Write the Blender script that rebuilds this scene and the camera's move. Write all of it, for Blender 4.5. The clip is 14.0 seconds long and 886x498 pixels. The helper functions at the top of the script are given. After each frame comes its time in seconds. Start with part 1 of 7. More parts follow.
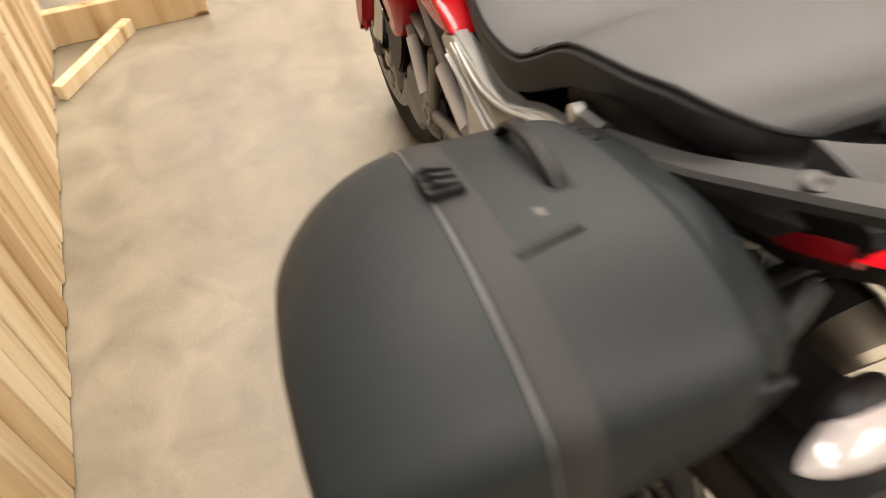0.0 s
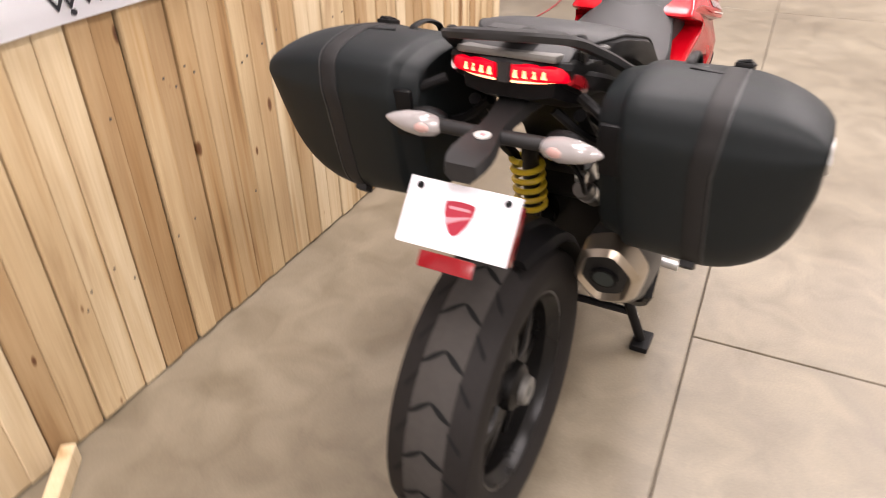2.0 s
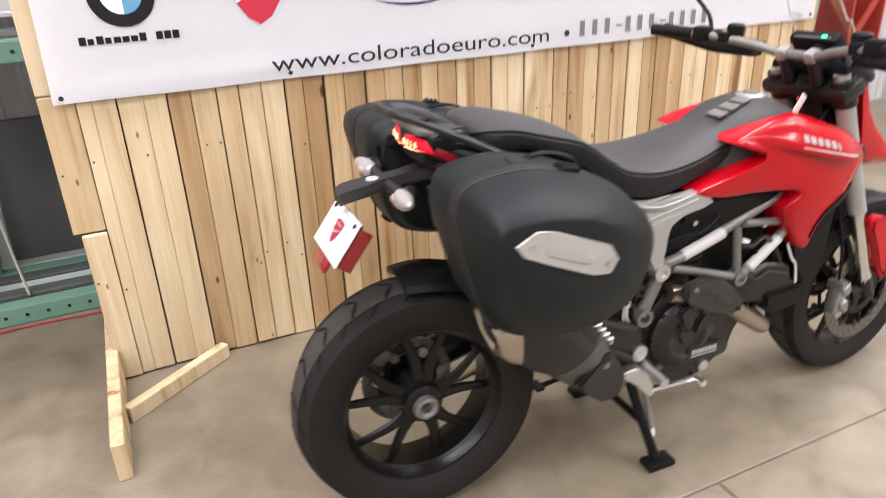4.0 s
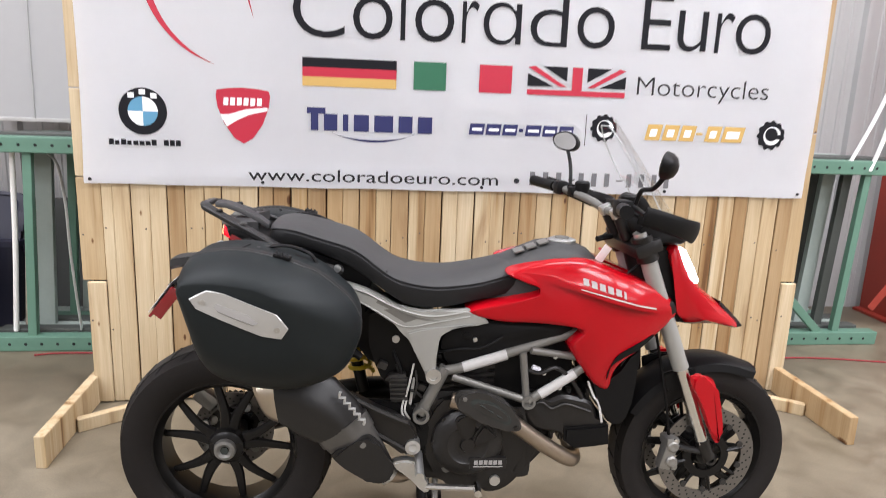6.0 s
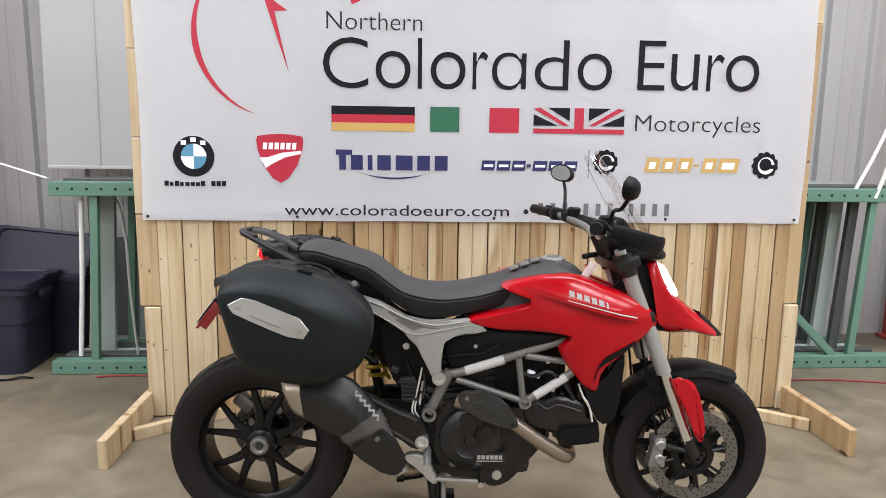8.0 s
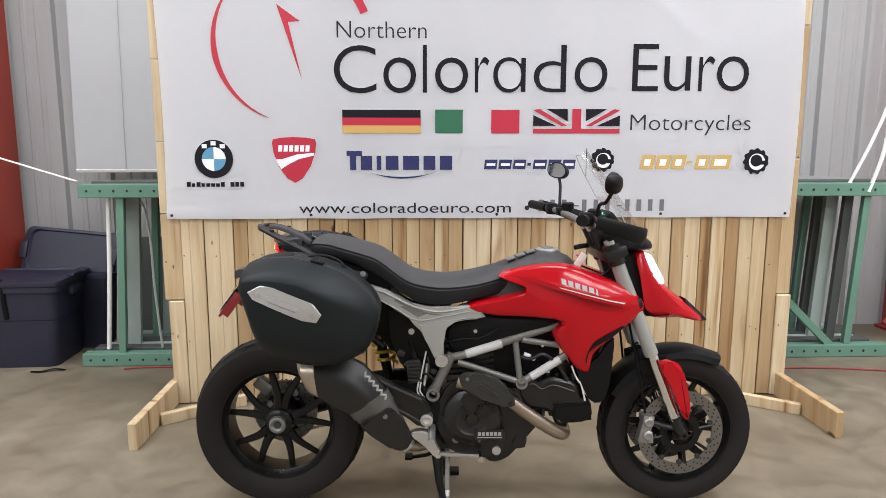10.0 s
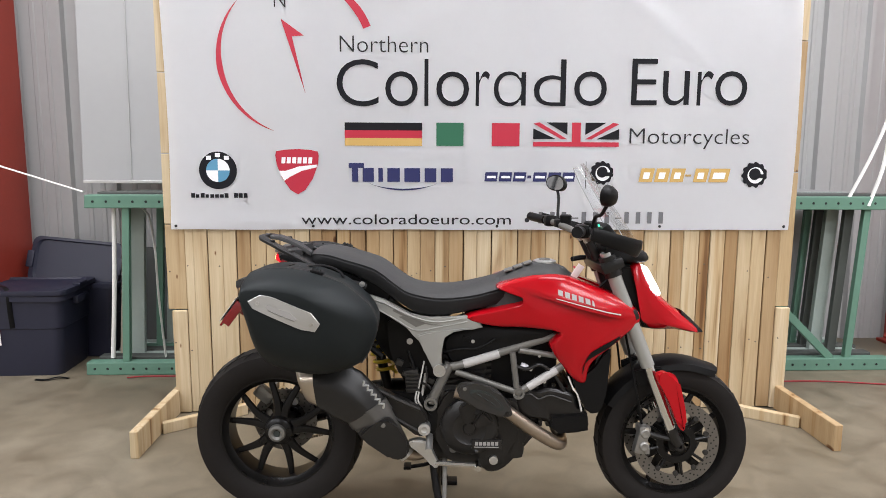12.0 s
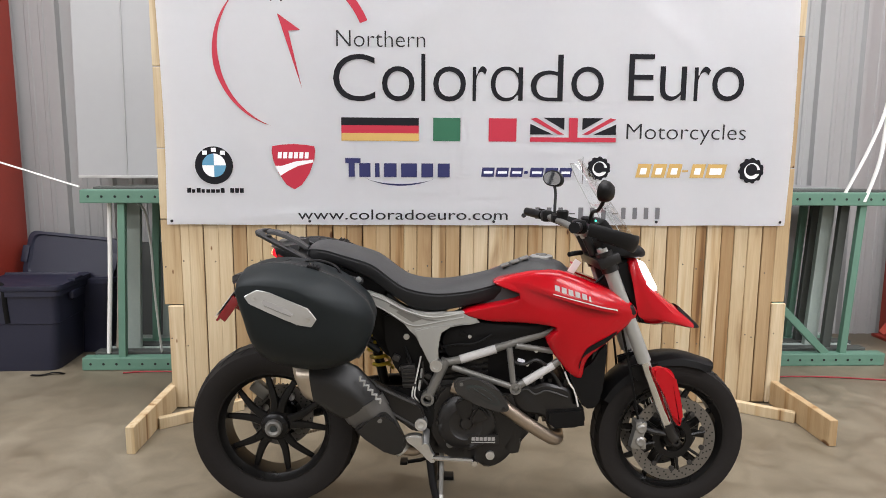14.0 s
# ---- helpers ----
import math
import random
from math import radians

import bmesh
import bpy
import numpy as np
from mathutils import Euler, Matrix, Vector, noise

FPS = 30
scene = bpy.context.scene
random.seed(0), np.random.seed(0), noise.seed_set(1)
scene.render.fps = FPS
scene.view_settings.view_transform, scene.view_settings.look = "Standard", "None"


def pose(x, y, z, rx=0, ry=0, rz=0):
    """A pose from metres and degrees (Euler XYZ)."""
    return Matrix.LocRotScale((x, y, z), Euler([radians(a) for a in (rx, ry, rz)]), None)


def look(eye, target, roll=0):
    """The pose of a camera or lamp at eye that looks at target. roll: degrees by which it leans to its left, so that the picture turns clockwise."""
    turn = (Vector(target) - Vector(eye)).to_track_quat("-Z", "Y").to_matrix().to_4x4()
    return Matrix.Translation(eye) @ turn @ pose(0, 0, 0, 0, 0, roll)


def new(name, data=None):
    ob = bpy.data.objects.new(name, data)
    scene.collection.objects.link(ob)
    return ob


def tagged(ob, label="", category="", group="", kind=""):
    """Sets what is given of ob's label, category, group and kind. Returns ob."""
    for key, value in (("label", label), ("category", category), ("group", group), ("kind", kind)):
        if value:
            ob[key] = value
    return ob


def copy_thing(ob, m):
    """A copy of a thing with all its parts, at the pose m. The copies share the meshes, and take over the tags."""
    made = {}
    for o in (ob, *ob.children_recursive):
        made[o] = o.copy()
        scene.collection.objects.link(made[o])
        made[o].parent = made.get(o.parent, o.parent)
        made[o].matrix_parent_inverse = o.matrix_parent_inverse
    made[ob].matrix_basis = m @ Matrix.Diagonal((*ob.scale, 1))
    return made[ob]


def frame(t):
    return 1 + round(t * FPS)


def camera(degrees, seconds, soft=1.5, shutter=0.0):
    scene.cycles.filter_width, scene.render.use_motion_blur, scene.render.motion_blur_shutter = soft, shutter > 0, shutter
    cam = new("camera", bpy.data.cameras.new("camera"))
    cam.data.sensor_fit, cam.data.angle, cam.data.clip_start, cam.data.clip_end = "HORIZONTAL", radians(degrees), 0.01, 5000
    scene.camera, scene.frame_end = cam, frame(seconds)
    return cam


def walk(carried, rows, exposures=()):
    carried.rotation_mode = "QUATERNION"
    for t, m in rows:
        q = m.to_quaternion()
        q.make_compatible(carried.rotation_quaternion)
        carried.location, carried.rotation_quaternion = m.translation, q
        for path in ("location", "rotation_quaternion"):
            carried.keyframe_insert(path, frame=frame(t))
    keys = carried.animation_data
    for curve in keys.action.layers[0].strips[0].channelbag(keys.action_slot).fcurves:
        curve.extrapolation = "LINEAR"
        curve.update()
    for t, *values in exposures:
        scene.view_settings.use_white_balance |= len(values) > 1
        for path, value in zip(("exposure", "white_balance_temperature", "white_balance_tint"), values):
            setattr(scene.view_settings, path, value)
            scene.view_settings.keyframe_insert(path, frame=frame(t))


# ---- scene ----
cam = camera(64.8, 14.0, 0.7, 0.6)

PATH = [
    (0, (-0.132, 0.557, 1.313), (1.125, 0.096, -0.173), -2.7),
    (0.2, (-0.233, 0.515, 1.319), (1.103, 0.106, -0.111), -0.2),
    (0.5, (-0.368, 0.439, 1.318), (1.021, 0.262, -0.109), -1.5),
    (0.7, (-0.445, 0.391, 1.325), (0.942, 0.306, -0.108), -1.6),
    (1, (-0.579, 0.289, 1.311), (0.889, 0.270, -0.047), -0.6),
    (1.2, (-0.697, 0.183, 1.307), (0.886, 0.266, 0.081), -1.0),
    (1.5, (-0.855, 0.005, 1.335), (0.633, 0.332, 0.043), 0.8),
    (1.8, (-0.945, -0.155, 1.345), (0.536, 0.462, 0.149), -2.6),
    (2, (-1.004, -0.280, 1.340), (0.508, 0.445, 0.245), -0.9),
    (2.1, (-1.000, -0.337, 1.354), (0.441, 0.462, 0.214), -2.2),
    (4.3, (-0.368, -1.4, 1.367), (0.315, 0.324, 0.619), -0.6),
    (4.5, (-0.259, -1.478, 1.35), (0.4, 0.275, 0.648), 0.5),
    (5, (-0.019, -1.645, 1.352), (0.46, 0.186, 0.705), 0.3),
    (5.5, (0.208, -1.76, 1.354), (0.557, 0.124, 0.781), 0.0),
    (6, (0.362, -1.916, 1.364), (0.625, 0.018, 0.928), 2.3),
    (6.5, (0.357, -2.02, 1.36), (0.714, -0.086, 0.995), 1.0),
    (7, (0.355, -2.096, 1.357), (0.577, -0.139, 1.01), -0.0),
    (7.5, (0.418, -2.18, 1.352), (0.563, -0.214, 1.014), 1.4),
    (8, (0.46, -2.229, 1.351), (0.593, -0.259, 1.033), 0.8),
    (10.5, (0.509, -2.445, 1.355), (0.577, -0.471, 1.04), -0.0),
    (11, (0.523, -2.45, 1.358), (0.571, -0.47, 1.078), -0.1),
    (11.5, (0.521, -2.444, 1.353), (0.586, -0.465, 1.074), 0.3),
    (12, (0.52, -2.455, 1.354), (0.593, -0.476, 1.072), 0.3),
    (12.5, (0.516, -2.456, 1.356), (0.578, -0.478, 1.061), 0.0),
    (13, (0.519, -2.455, 1.352), (0.591, -0.476, 1.073), 0.3),
    (13.5, (0.522, -2.454, 1.355), (0.601, -0.475, 1.074), 0.6),
    (14, (0.519, -2.452, 1.352), (0.602, -0.476, 1.058), 0.4),
]
LIGHTNESS = [(0.0, 0.74, 6850, 14), (0.5, 0.93, 6500, 15), (1.0, 0.95, 6400, 18), (1.5, 0.68, 6300, 19), (2.0, 0.50, 6350, 22), (4.5, 0.52, 5850, 17), (5.5, 0.40, 5800, 16), (7.0, 0.09, 5760, 14), (10.5, 0.02, 5760, 13), (14.0, 0.0, 5850, 13)]
walk(cam, [(t, look(eye, target, roll)) for t, eye, target, roll in PATH], LIGHTNESS)

# ---- world and light ----
world = bpy.data.worlds.new("hall_air")
scene.world = world
world.use_nodes = True
world.node_tree.nodes["Background"].inputs["Color"].default_value = (0.9, 0.92, 1.0, 1)
world.node_tree.nodes["Background"].inputs["Strength"].default_value = 0.05
LAMPS = [(lx, ly) for ly, row in ((0.35, (-5.0, -1.0, 2.5, 6.4)), (-2.2, (-5.0, -2.0, 3.4, 6.4)), (-5.6, (-5.0, -2.0, 3.4, 6.4))) for lx in row]
for lx, ly in LAMPS:
    lamp = bpy.data.lights.new("tube_light", "AREA")
    lamp.shape, lamp.size, lamp.size_y, lamp.energy, lamp.color = "RECTANGLE", 2.4, 0.9, {0.35: 112, -2.2: 122, -5.6: 158}[ly] * (0.86 if lx < 0 else 1.06), (1.0, 0.95, 0.87)
    new("tube_light", lamp).matrix_world = pose(lx, ly, 4.38)

# ---- mesh tools ----
UP = Vector((0, 0, 1))


def link(name, bm, material, parent=None, label="", smooth=True, m=None):
    """One mesh object from a bmesh."""
    if m is not None:
        bm.transform(m)
    bmesh.ops.recalc_face_normals(bm, faces=bm.faces)
    me = bpy.data.meshes.new(name)
    bm.to_mesh(me)
    bm.free()
    me.materials.append(material)
    if smooth:
        me.polygons.foreach_set("use_smooth", [True] * len(me.polygons))
        me.set_sharp_from_angle(angle=radians(38))
    ob = new(name, me)
    if parent is not None:
        ob.parent = parent
    if label:
        ob["label"] = label
    return ob


def part(name, bm, material, parent, label="", smooth=True, m=None):
    return link(name, bm, material, parent, label, smooth, m)


def thing(name, label, category, m=None, group="", kind=""):
    ob = new(name)
    ob.empty_display_size = 0.1
    if m is not None:
        ob.matrix_world = m
    return tagged(ob, label, category, group, kind)


def box(sx, sy, sz, at=(0, 0, 0), bevel=0.0, m=None, bm=None, seg=2):
    bm = bm or bmesh.new()
    made = bmesh.ops.create_cube(bm, size=1)["verts"]
    t = Matrix.Translation(at) @ (m or Matrix()) @ Matrix.Diagonal((sx, sy, sz, 1))
    bmesh.ops.transform(bm, matrix=t, verts=made)
    if bevel:
        es = list({e for v in made for e in v.link_edges})
        bmesh.ops.bevel(bm, geom=es, offset=bevel, segments=seg, affect="EDGES", profile=0.6)
    return bm


def frame_along(d):
    d = Vector(d).normalized()
    side = d.cross(UP if abs(d.z) < 0.95 else Vector((1, 0, 0))).normalized()
    return side, side.cross(d).normalized()


def ring_loft(rings, bm=None, closed=True, caps=True):
    """Skin a list of rings, each a list of points of one length."""
    bm = bm or bmesh.new()
    vs = [[bm.verts.new(p) for p in r] for r in rings]
    n = len(vs[0])
    for a, b in zip(vs, vs[1:]):
        for i in range(n if closed else n - 1):
            j = (i + 1) % n
            bm.faces.new((a[i], a[j], b[j], b[i]))
    if caps and closed:
        bm.faces.new(list(reversed(vs[0])))
        bm.faces.new(vs[-1])
    return bm


def spline(pts, per=6, closed=False):
    """Catmull-Rom through points of any dimension."""
    pts = [Vector(p) for p in pts]
    n, out = len(pts), []
    for i in range(n if closed else n - 1):
        if closed:
            p0, p1, p2, p3 = pts[i - 1], pts[i], pts[(i + 1) % n], pts[(i + 2) % n]
        else:
            p0, p1, p2, p3 = pts[max(i - 1, 0)], pts[i], pts[i + 1], pts[min(i + 2, n - 1)]
        for k in range(per):
            t = k / per
            out.append(0.5 * ((2 * p1) + (p2 - p0) * t + (2 * p0 - 5 * p1 + 4 * p2 - p3) * t * t
                              + (3 * p1 - p0 - 3 * p2 + p3) * t ** 3))
    if not closed:
        out.append(pts[-1])
    return out


def tube(pts, r, n=10, bm=None, smooth=0, flat=1.0):
    """A round bar along points; r one radius or one for each point."""
    if smooth:
        pts = spline(pts, smooth)
    pts = [Vector(p) for p in pts]
    k = len(pts)
    rs = r if isinstance(r, (list, tuple)) else [r] * k
    if len(rs) != k:
        rs = [rs[0] + (rs[-1] - rs[0]) * i / (k - 1) for i in range(k)]
    side, up = frame_along(pts[1] - pts[0])
    rings = []
    for i, p in enumerate(pts):
        d = (pts[min(i + 1, k - 1)] - pts[max(i - 1, 0)]).normalized()
        side = (side - d * side.dot(d)).normalized()
        up = side.cross(d).normalized()
        rings.append([p + rs[i] * (math.cos(a) * side + flat * math.sin(a) * up)
                      for a in (2 * math.pi * j / n for j in range(n))])
    return ring_loft(rings, bm)


def lathe(profile, at=(0, 0, 0), axis="Y", n=48, bm=None, shut=False):
    """Turn a profile of (radius, along) round an axis through a point."""
    bm = bm or bmesh.new()
    rings = []
    for j in range(n):
        a = 2 * math.pi * j / n
        ring = []
        for r, h in profile:
            c, s = r * math.cos(a), r * math.sin(a)
            p = {"Y": (c, h, s), "X": (h, c, s), "Z": (c, s, h)}[axis]
            ring.append(bm.verts.new(Vector(at) + Vector(p)))
        rings.append(ring)
    m = len(profile)
    for j in range(n):
        a, b = rings[j], rings[(j + 1) % n]
        for i in range(m if shut else m - 1):
            k = (i + 1) % m
            bm.faces.new((a[i], b[i], b[k], a[k]))
    if not shut:
        for i in (0, m - 1):
            if profile[i][0] > 1e-6:
                bm.faces.new([r[i] for r in rings])
    bmesh.ops.remove_doubles(bm, verts=bm.verts, dist=1e-6)
    return bm


def slab(outline, y0, y1, bevel=0.004, round_=0, seg=2, bm=None):
    """A plate with an (x, z) outline between two y's, its edges rounded."""
    pts = spline(outline, round_, True) if round_ else [Vector(p) for p in outline]
    out = bm or bmesh.new()
    tmp = ring_loft([[(p[0], y0, p[1]) for p in pts], [(p[0], y1, p[1]) for p in pts]])
    if bevel:
        es = [e for e in tmp.edges if abs(e.verts[0].co.y - e.verts[1].co.y) < 1e-7]
        bmesh.ops.bevel(tmp, geom=es, offset=bevel, segments=seg, affect="EDGES")
    me = bpy.data.meshes.new("tmp")
    tmp.to_mesh(me)
    tmp.free()
    out.from_mesh(me)
    bpy.data.meshes.remove(me)
    return out


def pillow(outline, levels, per=5, centre=None):
    """Layers of one (x, z) outline along y: levels of (y, grow x, grow z, move x, move z)."""
    pts = spline(outline, per, True) if per else [Vector(p) for p in outline]
    cx, cz = centre or (sum(p[0] for p in pts) / len(pts), sum(p[1] for p in pts) / len(pts))
    rings = []
    for y, gx, gz, mx, mz in levels:
        rings.append([(cx + (p[0] - cx) * gx + mx, y, cz + (p[1] - cz) * gz + mz) for p in pts])
    return ring_loft(rings)


def mirrored(bm):
    """The same shape on the other side of y = 0."""
    me = bpy.data.meshes.new("tmp")
    bm.to_mesh(me)
    out = bmesh.new()
    out.from_mesh(me)
    bpy.data.meshes.remove(me)
    bmesh.ops.scale(out, vec=(1, -1, 1), verts=out.verts)
    bmesh.ops.reverse_faces(out, faces=out.faces)
    return out


# ---- materials ----
def material(name, colour, rough=0.5, metal=0.0, grain=0.0, scale=20.0, bump=0.0, bump_scale=None, spot=0.0,
             emit=None, power=0.0, glass=0.0, coat=0.0, vary=0.0, spec=0.5, stretch=(1, 1, 1)):
    """A surface with variation at two scales: broad blotches and fine grain."""
    m = bpy.data.materials.new(name)
    m.use_nodes = True
    nt = m.node_tree
    b = nt.nodes["Principled BSDF"]
    b.inputs["Roughness"].default_value, b.inputs["Metallic"].default_value = rough, metal
    b.inputs["Base Color"].default_value = (*colour, 1)
    b.inputs["Coat Weight"].default_value, b.inputs["Specular IOR Level"].default_value = coat, spec
    b.inputs["Coat Roughness"].default_value = 0.06
    if glass:
        b.inputs["Transmission Weight"].default_value = glass
    if emit:
        b.inputs["Emission Color"].default_value, b.inputs["Emission Strength"].default_value = (*emit, 1), power
    N = nt.nodes.new
    co = N("ShaderNodeTexCoord")
    mp = N("ShaderNodeMapping")
    mp.inputs["Scale"].default_value = stretch
    nt.links.new(co.outputs["Object"], mp.inputs["Vector"])
    if grain or spot or vary:
        fine, broad = N("ShaderNodeTexNoise"), N("ShaderNodeTexNoise")
        fine.inputs["Scale"].default_value, fine.inputs["Detail"].default_value = scale * 6, 6
        broad.inputs["Scale"].default_value, broad.inputs["Detail"].default_value = scale * 0.35, 4
        for k in (fine, broad):
            nt.links.new(mp.outputs["Vector"], k.inputs["Vector"])
        add = N("ShaderNodeMath")
        add.operation = "MULTIPLY_ADD"
        nt.links.new(fine.outputs["Fac"], add.inputs[0])
        add.inputs[1].default_value = grain
        bb = N("ShaderNodeMath")
        bb.operation = "MULTIPLY_ADD"
        nt.links.new(broad.outputs["Fac"], bb.inputs[0])
        bb.inputs[1].default_value, bb.inputs[2].default_value = spot, 1 - 0.5 * grain - 0.5 * spot
        nt.links.new(bb.outputs[0], add.inputs[2])
        last = add.outputs[0]
        if vary:
            info, vr = N("ShaderNodeObjectInfo"), N("ShaderNodeMath")
            vr.operation = "MULTIPLY_ADD"
            nt.links.new(info.outputs["Random"], vr.inputs[0])
            vr.inputs[1].default_value, vr.inputs[2].default_value = vary, 1 - vary / 2
            mu = N("ShaderNodeMath")
            mu.operation = "MULTIPLY"
            nt.links.new(last, mu.inputs[0])
            nt.links.new(vr.outputs[0], mu.inputs[1])
            last = mu.outputs[0]
        mix = N("ShaderNodeVectorMath")
        mix.operation = "SCALE"
        mix.inputs[0].default_value = colour
        nt.links.new(last, mix.inputs["Scale"])
        nt.links.new(mix.outputs["Vector"], b.inputs["Base Color"])
        rr = N("ShaderNodeMath")
        rr.operation = "MULTIPLY_ADD"
        nt.links.new(broad.outputs["Fac"], rr.inputs[0])
        rr.inputs[1].default_value, rr.inputs[2].default_value = 0.25 * rough, 0.875 * rough
        nt.links.new(rr.outputs[0], b.inputs["Roughness"])
    if bump:
        tex = N("ShaderNodeTexNoise")
        tex.inputs["Scale"].default_value, tex.inputs["Detail"].default_value = bump_scale or scale * 10, 4
        nt.links.new(mp.outputs["Vector"], tex.inputs["Vector"])
        bp = N("ShaderNodeBump")
        bp.inputs["Strength"].default_value, bp.inputs["Distance"].default_value = bump, 0.002
        nt.links.new(tex.outputs["Fac"], bp.inputs["Height"])
        nt.links.new(bp.outputs["Normal"], b.inputs["Normal"])
    return m


def ramp_node(nt, stops):
    r = nt.nodes.new("ShaderNodeValToRGB")
    e = r.color_ramp.elements
    while len(e) < len(stops):
        e.new(0.5)
    for k, (pos, col) in zip(e, stops):
        k.position, k.color = pos, (*col, 1)
    return r


def wood_material(name="pallet_wood", tint=(1, 1, 1), knots=0.045):
    """Unfinished pallet boards: long grain, knots, each board its own tone."""
    m = bpy.data.materials.new(name)
    m.use_nodes = True
    nt, N, L = m.node_tree, m.node_tree.nodes.new, m.node_tree.links.new
    b = nt.nodes["Principled BSDF"]
    co, info = N("ShaderNodeTexCoord"), N("ShaderNodeObjectInfo")
    off = N("ShaderNodeVectorMath")
    off.operation = "MULTIPLY_ADD"
    off.inputs[1].default_value = (37, 11, 23)
    L(info.outputs["Random"], off.inputs[0])
    L(co.outputs["Object"], off.inputs[2])
    mp = N("ShaderNodeMapping")
    mp.inputs["Scale"].default_value = (7, 7, 0.6)
    L(off.outputs[0], mp.inputs["Vector"])
    grain = N("ShaderNodeTexNoise")
    grain.inputs["Scale"].default_value, grain.inputs["Detail"].default_value, grain.inputs["Distortion"].default_value = 2.2, 6, 0.8
    L(mp.outputs[0], grain.inputs["Vector"])
    fine = N("ShaderNodeMapping")
    fine.inputs["Scale"].default_value = (160, 160, 5)
    L(off.outputs[0], fine.inputs["Vector"])
    fib = N("ShaderNodeTexNoise")
    fib.inputs["Scale"].default_value, fib.inputs["Detail"].default_value = 1.0, 3
    L(fine.outputs[0], fib.inputs["Vector"])
    knot = N("ShaderNodeTexVoronoi")
    kmp = N("ShaderNodeMapping")
    kmp.inputs["Scale"].default_value = (11, 2, 4.5)
    L(off.outputs[0], kmp.inputs["Vector"])
    L(kmp.outputs[0], knot.inputs["Vector"])
    knot.inputs["Scale"].default_value = 1.0
    kr = ramp_node(nt, [(0.0, (0.16, 0.08, 0.03)), (knots, (0.32, 0.19, 0.09)), (knots * 1.7, (1, 1, 1))])
    L(knot.outputs["Distance"], kr.inputs[0])
    tone = ramp_node(nt, [(p, tuple(a * b for a, b in zip(c, tint))) for p, c in ((0.25, (0.33, 0.225, 0.120)), (0.40, (0.485, 0.375, 0.225)), (0.62, (0.565, 0.465, 0.305)))])
    L(grain.outputs["Fac"], tone.inputs[0])
    per = ramp_node(nt, [(0.0, (0.66, 0.55, 0.43)), (0.22, (0.86, 0.79, 0.69)), (0.5, (0.98, 0.96, 0.93)), (1.0, (1.08, 1.09, 1.12))])
    L(info.outputs["Random"], per.inputs[0])
    fr = ramp_node(nt, [(0.3, (0.92, 0.905, 0.88)), (0.65, (1.03, 1.03, 1.03))])
    L(fib.outputs["Fac"], fr.inputs[0])
    smp = N("ShaderNodeMapping")
    smp.inputs["Scale"].default_value = (11, 11, 0.5)
    L(off.outputs[0], smp.inputs["Vector"])
    streak = N("ShaderNodeTexNoise")
    streak.inputs["Scale"].default_value, streak.inputs["Detail"].default_value = 1.3, 3
    L(smp.outputs[0], streak.inputs["Vector"])
    sr = ramp_node(nt, [(0.30, (0.42, 0.30, 0.19)), (0.36, (0.84, 0.75, 0.62)), (0.44, (1, 1, 1))])
    L(streak.outputs["Fac"], sr.inputs[0])
    last = tone.outputs[0]
    for other in (per, fr, kr, sr):
        mix = N("ShaderNodeMix")
        mix.data_type, mix.blend_type = "RGBA", "MULTIPLY"
        mix.inputs["Factor"].default_value = 1.0
        L(last, mix.inputs["A"])
        L(other.outputs[0], mix.inputs["B"])
        last = mix.outputs["Result"]
    L(last, b.inputs["Base Color"])
    b.inputs["Roughness"].default_value = 0.72
    bp = N("ShaderNodeBump")
    bp.inputs["Strength"].default_value, bp.inputs["Distance"].default_value = 0.35, 0.002
    L(fib.outputs["Fac"], bp.inputs["Height"])
    L(bp.outputs[0], b.inputs["Normal"])
    return m


